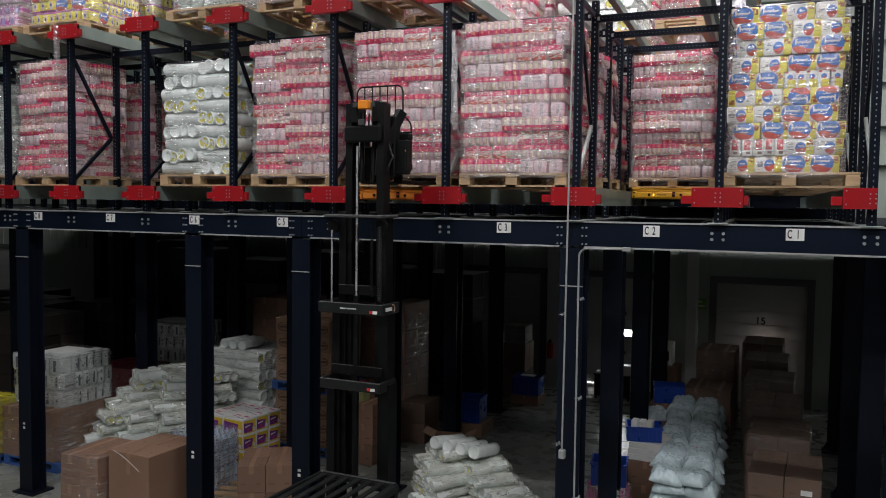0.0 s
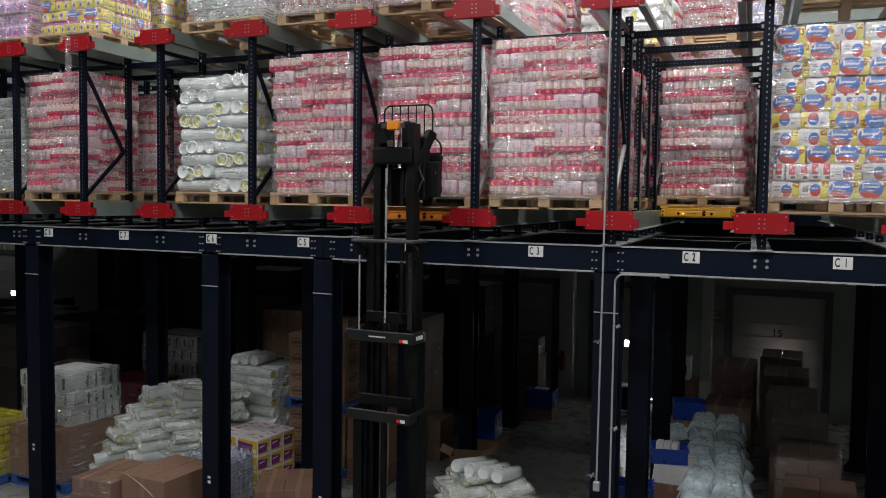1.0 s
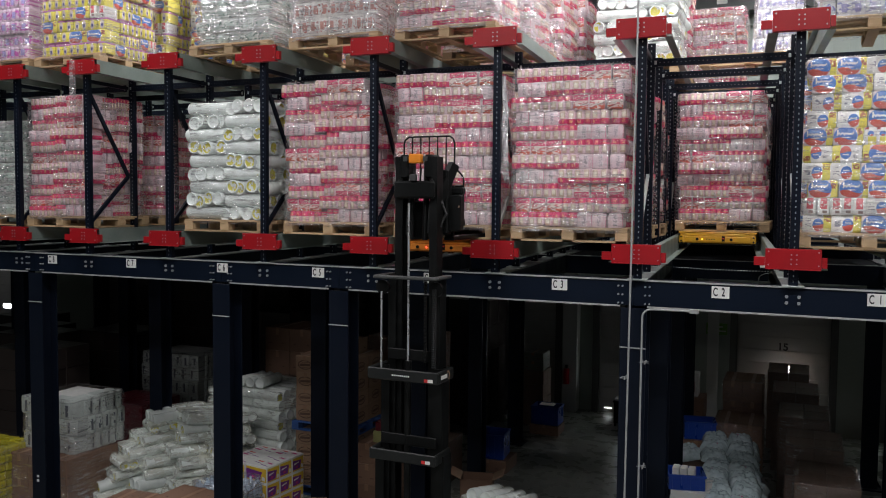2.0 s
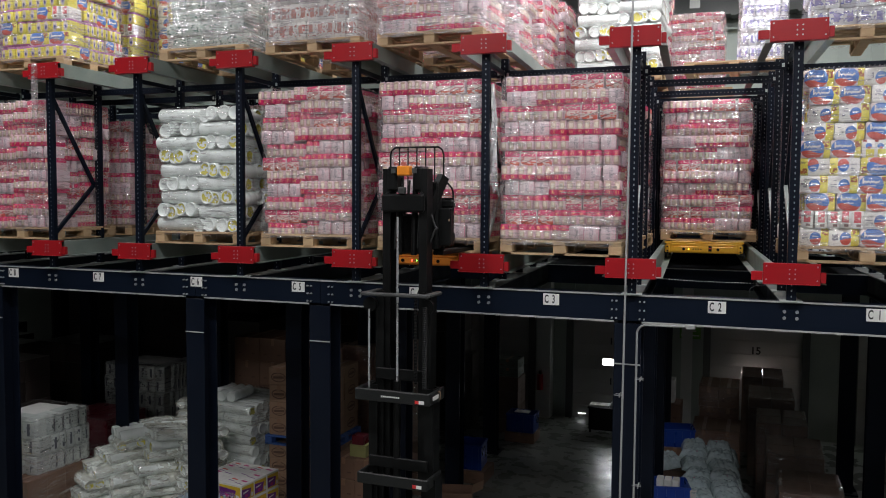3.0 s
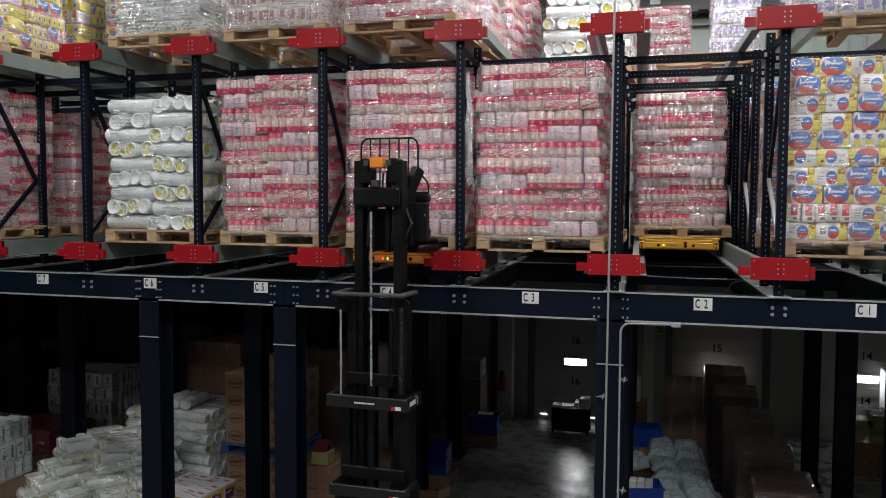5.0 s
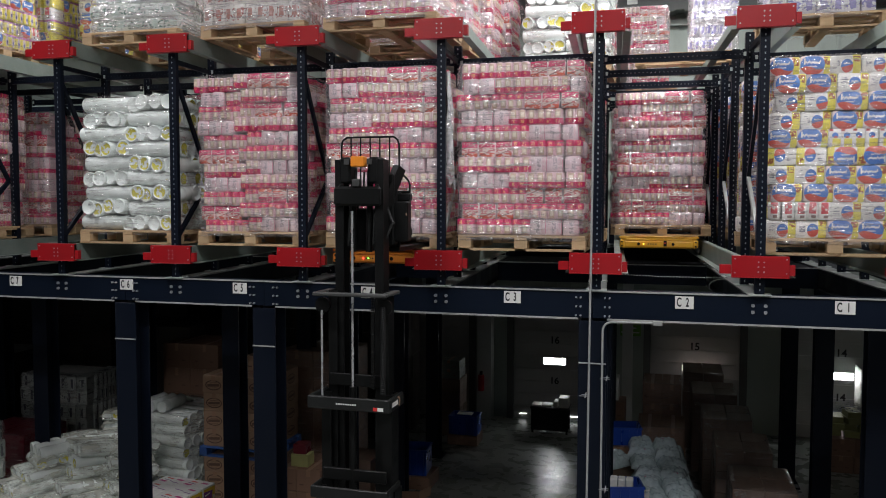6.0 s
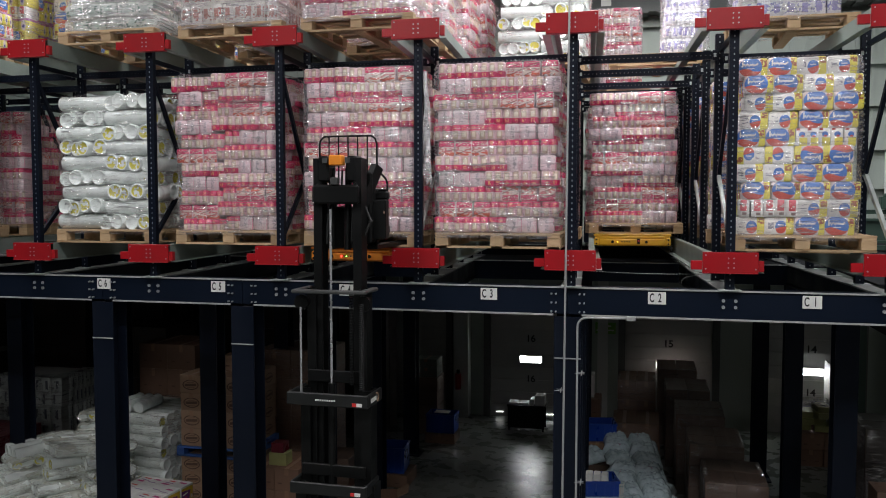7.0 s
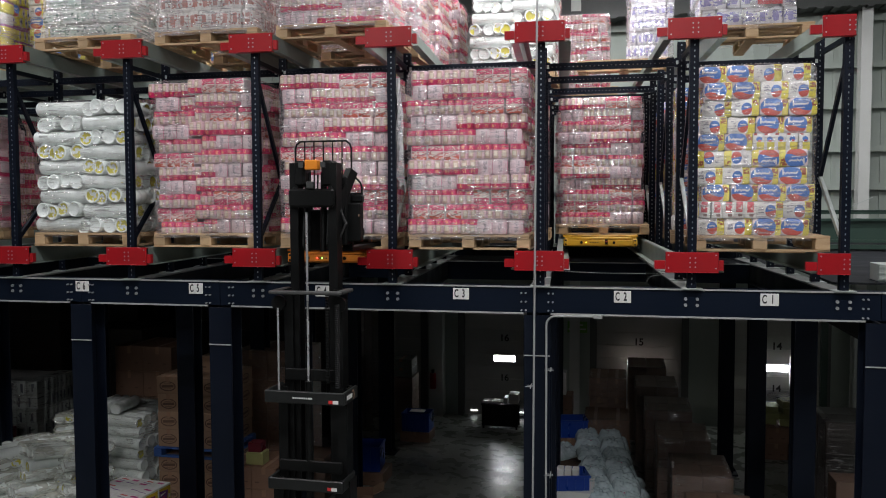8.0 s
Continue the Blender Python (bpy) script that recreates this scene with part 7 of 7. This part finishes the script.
# white cartons with a crate and boxes on top
carton_stack(0.35, 3.55, 0, 0.5, 0.7, 0.66, 1, 1, 2, "brown cartons beneath flat white boxes", seed=41)
wb = thing("white_box_pile", "flat white cartons with blue marks under a blue crate", "boxes", at=pose(0.35, 3.55, 0.662))
for k in range(3):
    part("white_box", boxes((-0.24 + 0.01 * k, 0.24 + 0.01 * k, -0.34, 0.34, k * 0.082, k * 0.082 + 0.08), bevel=0.004), PAPER, wb)
crate(0.28, 3.45, 0.912, 0.46, 0.4, 0.2, "blue plastic crate with white packs in it", 14)
for k in range(3):
    tagged(part("white_pack", boxes((0.12 + k * 0.1, 0.21 + k * 0.1, 3.38, 3.54, 0.93, 1.16), bevel=0.01), PAPER), "small white pack standing in a blue crate", "pack", "white packs")
crate(-0.02, 2.75, 0.47, 0.45, 0.4, 0.3, "blue plastic crate on bundled bottles", 10)
bottle_bundle(-0.02, 2.72, 0.0, 5, 4, 1, MAGENTA, "magenta bottles bundled in clear film on the floor", "bottle_bundle", "bottles", 0.05, 0.46)
carton_stack(0.12, 6.5, 0, 0.56, 0.6, 0.76, 1, 1, 2, "dark brown cartons beneath a blue crate", seed=42)
crate(0.13, 6.5, 0.762, 0.5, 0.42, 0.29, "blue plastic crate on cartons beside the bags", 12)
carton_stack(0.1, 5.75, 0, 0.5, 0.5, 0.62, 1, 1, 2, "dark brown cartons with a clear bag on top", ROW_CARTON, seed=44)
loose_bag = new("loose_bag", BAG)
loose_bag.matrix_world = pose(0.06, 5.72, 0.665, 6, -8, 30)
tagged(loose_bag, "crumpled pale plastic bag lying on cartons", "bag", "loose bags")
carton_stack(-0.12, 8.0, 0, 0.4, 0.5, 1.12, 1, 1, 3, "brown cartons stacked behind a column", seed=43)

# packing table by door 16
tb = thing("packing_table", "dark packing table with white boxes on it, before a dock door", "table", at=pose(-1.52, 9.55, 0))
part("tabletop", boxes((-0.37, 0.42, -0.25, 0.25, 0.5, 0.53), bevel=0.004), BLACK, tb)
part("front_panel", boxes((-0.35, 0.4, -0.22, -0.2, 0.06, 0.5)), BLACK, tb)
for sx in (-0.32, 0.37):
    for sy in (-0.2, 0.2):
        part("leg", boxes((sx - 0.02, sx + 0.02, sy - 0.02, sy + 0.02, 0, 0.5)), BLACK, tb)
for k, (bx, bw, bh) in enumerate(((-1.77, 0.2, 0.035), (-1.56, 0.2, 0.035), (-1.38, 0.08, 0.12), (-1.22, 0.2, 0.2))):
    tagged(part("white_box", boxes((bx - bw / 2, bx + bw / 2, 9.38, 9.66, 0.531, 0.531 + bh), bevel=0.004), PAPER), "small white box on the packing table", "box", "table boxes")
# yellow-green cartons and film by door 14
carton_stack(3.95, 8.6, 0, 0.8, 0.7, 0.6, 2, 1, 2, "brown cartons near dock door fourteen", seed=51)
gy = thing("yellow_carton_pile", "yellow-green cartons piled on brown cartons", "cartons", at=pose(3.95, 8.6, 0.602))
rng = random.Random(8)
for k in range(4):
    for i in range(3):
        if k < 3 or i == 1:
            part("carton", box(bmesh.new(), -0.115, 0.115, -0.2, 0.2, 0, 0.11, 0.004, pose(-0.25 + 0.25 * i + rng.uniform(-0.02, 0.02), rng.uniform(-0.05, 0.05), k * 0.112, 0, 0, rng.uniform(-14, 14))), OLIVE, gy)
tagged(part("pale_board", boxes((4.33, 4.35, 9.7, 10.3, 0.85, 1.55), (4.33, 4.35, 10.1, 10.3, 0.0, 0.85), bevel=0.003), PAPER), "pale board standing beside the dock door window", "board")
tagged(part("flat_film", wrap_mesh(0.45, 0.4, 0.06, 93, 0.03, 0.0), WRAP_THICK), "crumpled clear film lying on yellow-green cartons", "plastic film").matrix_world = pose(3.9, 8.6, 1.06)
carton_stack(5.3, 6.3, 0, 0.9, 0.9, 0.8, 2, 2, 2, "brown cartons in the dark under the platform", wrap=WRAP_THICK, seed=52)
for k in range(3):
    ob = new("loose_bag", BAG)
    ob.matrix_world = pose(3.9 + 0.4 * k, 5.4 + 0.1 * k, 0.06, 4, -3, 25 * k)
    tagged(ob, "pale blue plastic bag lying on the floor", "bag", "loose bags")
carton_stack(-9.8, 4.2, 0, 1.1, 1.0, 0.9, 2, 2, 2, "dark red wrapped stack under the platform", DARK_RED, wrap=CARTON_FILM, seed=54)
carton_stack(-7.3, 6.0, 0, 1.1, 1.0, 2.2, 2, 2, 5, "dark brown carton stack far under the platform", seed=55)
carton_stack(-5.9, 6.8, 0, 1.1, 1.0, 1.9, 2, 2, 4, "dark brown carton stack far under the platform", seed=56)

# tall stacks added to fill the depth under the platform, coloured near-black as its shade
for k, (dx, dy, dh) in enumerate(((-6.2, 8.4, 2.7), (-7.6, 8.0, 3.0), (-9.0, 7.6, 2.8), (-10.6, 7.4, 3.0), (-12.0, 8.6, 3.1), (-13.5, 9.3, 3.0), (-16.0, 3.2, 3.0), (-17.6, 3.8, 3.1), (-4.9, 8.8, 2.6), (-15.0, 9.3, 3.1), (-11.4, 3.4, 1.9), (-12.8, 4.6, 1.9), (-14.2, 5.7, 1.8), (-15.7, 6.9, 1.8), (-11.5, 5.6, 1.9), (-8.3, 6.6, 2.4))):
    carton_stack(dx, dy, 0, 1.3, 1.1, dh, 2, 2, 5, "near-black stack added to fill the shaded depth under the platform", DARK_STACK, seed=100 + k, group="dark stacks")

# fire extinguisher on the wall pier
fx = thing("fire_extinguisher", "red fire extinguisher hung on the wall by the dock doors", "fire extinguisher", at=pose(-3.07, Y1 - 0.39, 0.64))
part("cylinder", rod(bmesh.new(), (0, 0, 0), (0, 0, 0.34), 0.065, 14), RED, fx)
part("valve", boxes((-0.03, 0.03, -0.03, 0.03, 0.34, 0.42), bevel=0.006), BLACK, fx)
# green exit sign
ex = thing("exit_sign", "small green exit sign with a white arrow on the wall", "sign", at=pose(0.04, Y1 - 0.03, 2.03))
part("plate", boxes((-0.21, 0.21, -0.01, 0.0, -0.12, 0.12)), GREEN_PRINT, ex)
part("word_bar", boxes((-0.15, 0.12, -0.014, -0.0105, 0.03, 0.06)), PAPER, ex, "row of small white writing")
part("arrow", boxes((-0.12, 0.18, -0.014, -0.0105, -0.06, -0.03), (-0.16, -0.12, -0.014, -0.0105, -0.08, -0.01), (-0.185, -0.16, -0.014, -0.0105, -0.06, -0.03)), PAPER, ex, "white arrow")

# green machine body standing beyond the rack end on the platform
gm = thing("green_conveyor", "long dark green steel conveyor body beyond the rack end", "conveyor", at=pose(6.2, 7.0, 0))
part("side_plate", boxes((-2.3, 3.2, -0.3, -0.28, 4.06, 4.44), (-2.3, 3.2, -0.36, -0.28, 4.40, 4.44), (-2.3, 3.2, -0.36, -0.28, 4.06, 4.10)), GREEN_STEEL, gm)
part("guide_rail", boxes((-2.3, 3.2, 0.2, 0.24, 4.50, 4.56), (-2.3, 3.2, 0.18, 0.26, 4.56, 4.57)), GREEN_STEEL, gm)
part("bed", boxes((-2.3, 3.2, -0.28, 0.9, 4.32, 4.36)), GREEN_STEEL, gm)
part("low_rail", boxes((-2.3, 3.2, -0.5, -0.44, 3.96, 4.03)), GREEN_STEEL, gm)
for k in range(18):
    part("roller", rod(bmesh.new(), (-2.2 + 0.3 * k, -0.26, 4.395), (-2.2 + 0.3 * k, 0.86, 4.395), 0.03, 10), RAIL_STEEL, gm)
for sx in (-2.0, -0.2, 1.6):
    part("leg", boxes((sx - 0.05, sx + 0.05, -0.2, -0.1, 0.0, 3.95)), GREEN_STEEL, gm)
for sx in (-1.62, -0.78):
    part("post", boxes((sx - 0.022, sx + 0.022, 0.27, 0.31, 4.36, 5.5), (sx - 0.05, sx + 0.05, 0.25, 0.33, 4.36, 4.37)), STEEL_WHITE, gm, "slim white post")
    part("motor_box", boxes((sx - 0.11, sx + 0.05, 0.1, 0.26, 4.575, 4.78), (sx - 0.06, sx + 0.02, 0.14, 0.22, 4.78, 4.83), bevel=0.01), GREEN_STEEL, gm, "small dark green motor box")
    part("strut", bar(bmesh.new(), (sx + 0.02, 0.29, 4.6), (sx + 0.42, 0.29, 4.78), 0.012, 0.012), GALV, gm)
# pipes up the back wall
for k, px in enumerate((4.55, 4.68)):
    wp = thing("wall_pipe", "thin pale pipe clipped to the back wall", "pipe", "wall pipes", at=pose(px, Y1 - 0.2, 0))
    part("tube", rod(bmesh.new(), (0, 0, 4.0), (0, 0, 7.3 - 0.5 * k), 0.02, 10), STEEL_WHITE, wp)
    for cz in (5.3, 6.2, 6.7):
        part("clip", boxes((-0.035, 0.035, -0.025, 0.03, cz, cz + 0.03)), GALV, wp)

# small things under the beam and at the rack end
tail = wrap_mesh(0.012, 0.006, 0.62, 88, 0.02, 0.0)
tagged(part("film_tail", tail, WRAP_THICK), "thin tail of clear film hanging from an upper load", "plastic film").matrix_world = pose(-6.72, -0.1, 5.72)
cb = thing("cable_duct", "pale ribbed metal duct box beside the rack end", "duct", at=pose(3.45, 1.0, DECK_TOP))
part("body", boxes((-0.1, 0.75, 0.0, 0.3, 0.0, 0.17), bevel=0.006), GALV, cb)
for k in range(3):
    part("rib", boxes((-0.1, 0.75, -0.012, 0.0, 0.02 + 0.055 * k, 0.035 + 0.055 * k)), GALV, cb)

# stair stringer and goods past the last front column
stair = thing("steel_stair", "dark steel stair stringers with pale edges beneath the platform", "stair")
for sy in (2.95, 3.75):
    part("stringer", bar(bmesh.new(), (3.05, sy, 3.56), (5.6, sy, 2.1), 0.03, 0.2), BLACK, stair)
    part("stringer_edge", bar(bmesh.new(), (3.05, sy - 0.02, 3.66), (5.6, sy - 0.02, 2.2), 0.012, 0.012), BARE_AND_GLINT, stair, "pale worn edge")
for k in range(8):
    part("tread", boxes((3.25 + 0.29 * k, 3.5 + 0.29 * k, 2.97, 3.73, 3.4 - 0.166 * k, 3.43 - 0.166 * k)), DECK, stair)
for px, py in ((5.5, 2.95), (5.5, 3.75)):
    part("post", boxes((px - 0.04, px + 0.04, py - 0.04, py + 0.04, 0.0, 2.1)), BLACK, stair)
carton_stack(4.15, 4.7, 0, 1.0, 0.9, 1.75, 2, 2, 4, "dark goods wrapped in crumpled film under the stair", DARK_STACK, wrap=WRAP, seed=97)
carton_stack(3.72, 3.3, 0, 0.4, 0.4, 1.3, 1, 1, 4, "dull brown cartons stacked in the dark by a column", ROW_CARTON, seed=98)
white = thing("white_carton", "white carton with dark print on brown cartons", "carton", at=pose(-0.15, 8.0, 1.122))
part("body", boxes((-0.11, 0.11, -0.15, 0.15, 0, 0.42), bevel=0.004), PAPER, white)
part("print", boxes((-0.03, 0.05, -0.1525, -0.15, 0.08, 0.26)), DARK_RED, white)
carton_stack(-5.0, 3.8, 2.208, 0.4, 0.4, 0.24, 1, 1, 1, "single brown carton on top of the printed cartons", KRAFT, seed=111)
loose = part("loose_board", boxes((-0.42, 0.42, -0.045, 0.045, 0.0, 0.016), bevel=0.003), PINE)
tagged(loose, "loose pale board hanging under a pallet of bright packs", "board").matrix_world = pose(2.12, 0.3, RAIL_TOP - 0.016, 0, 0.8, 4)
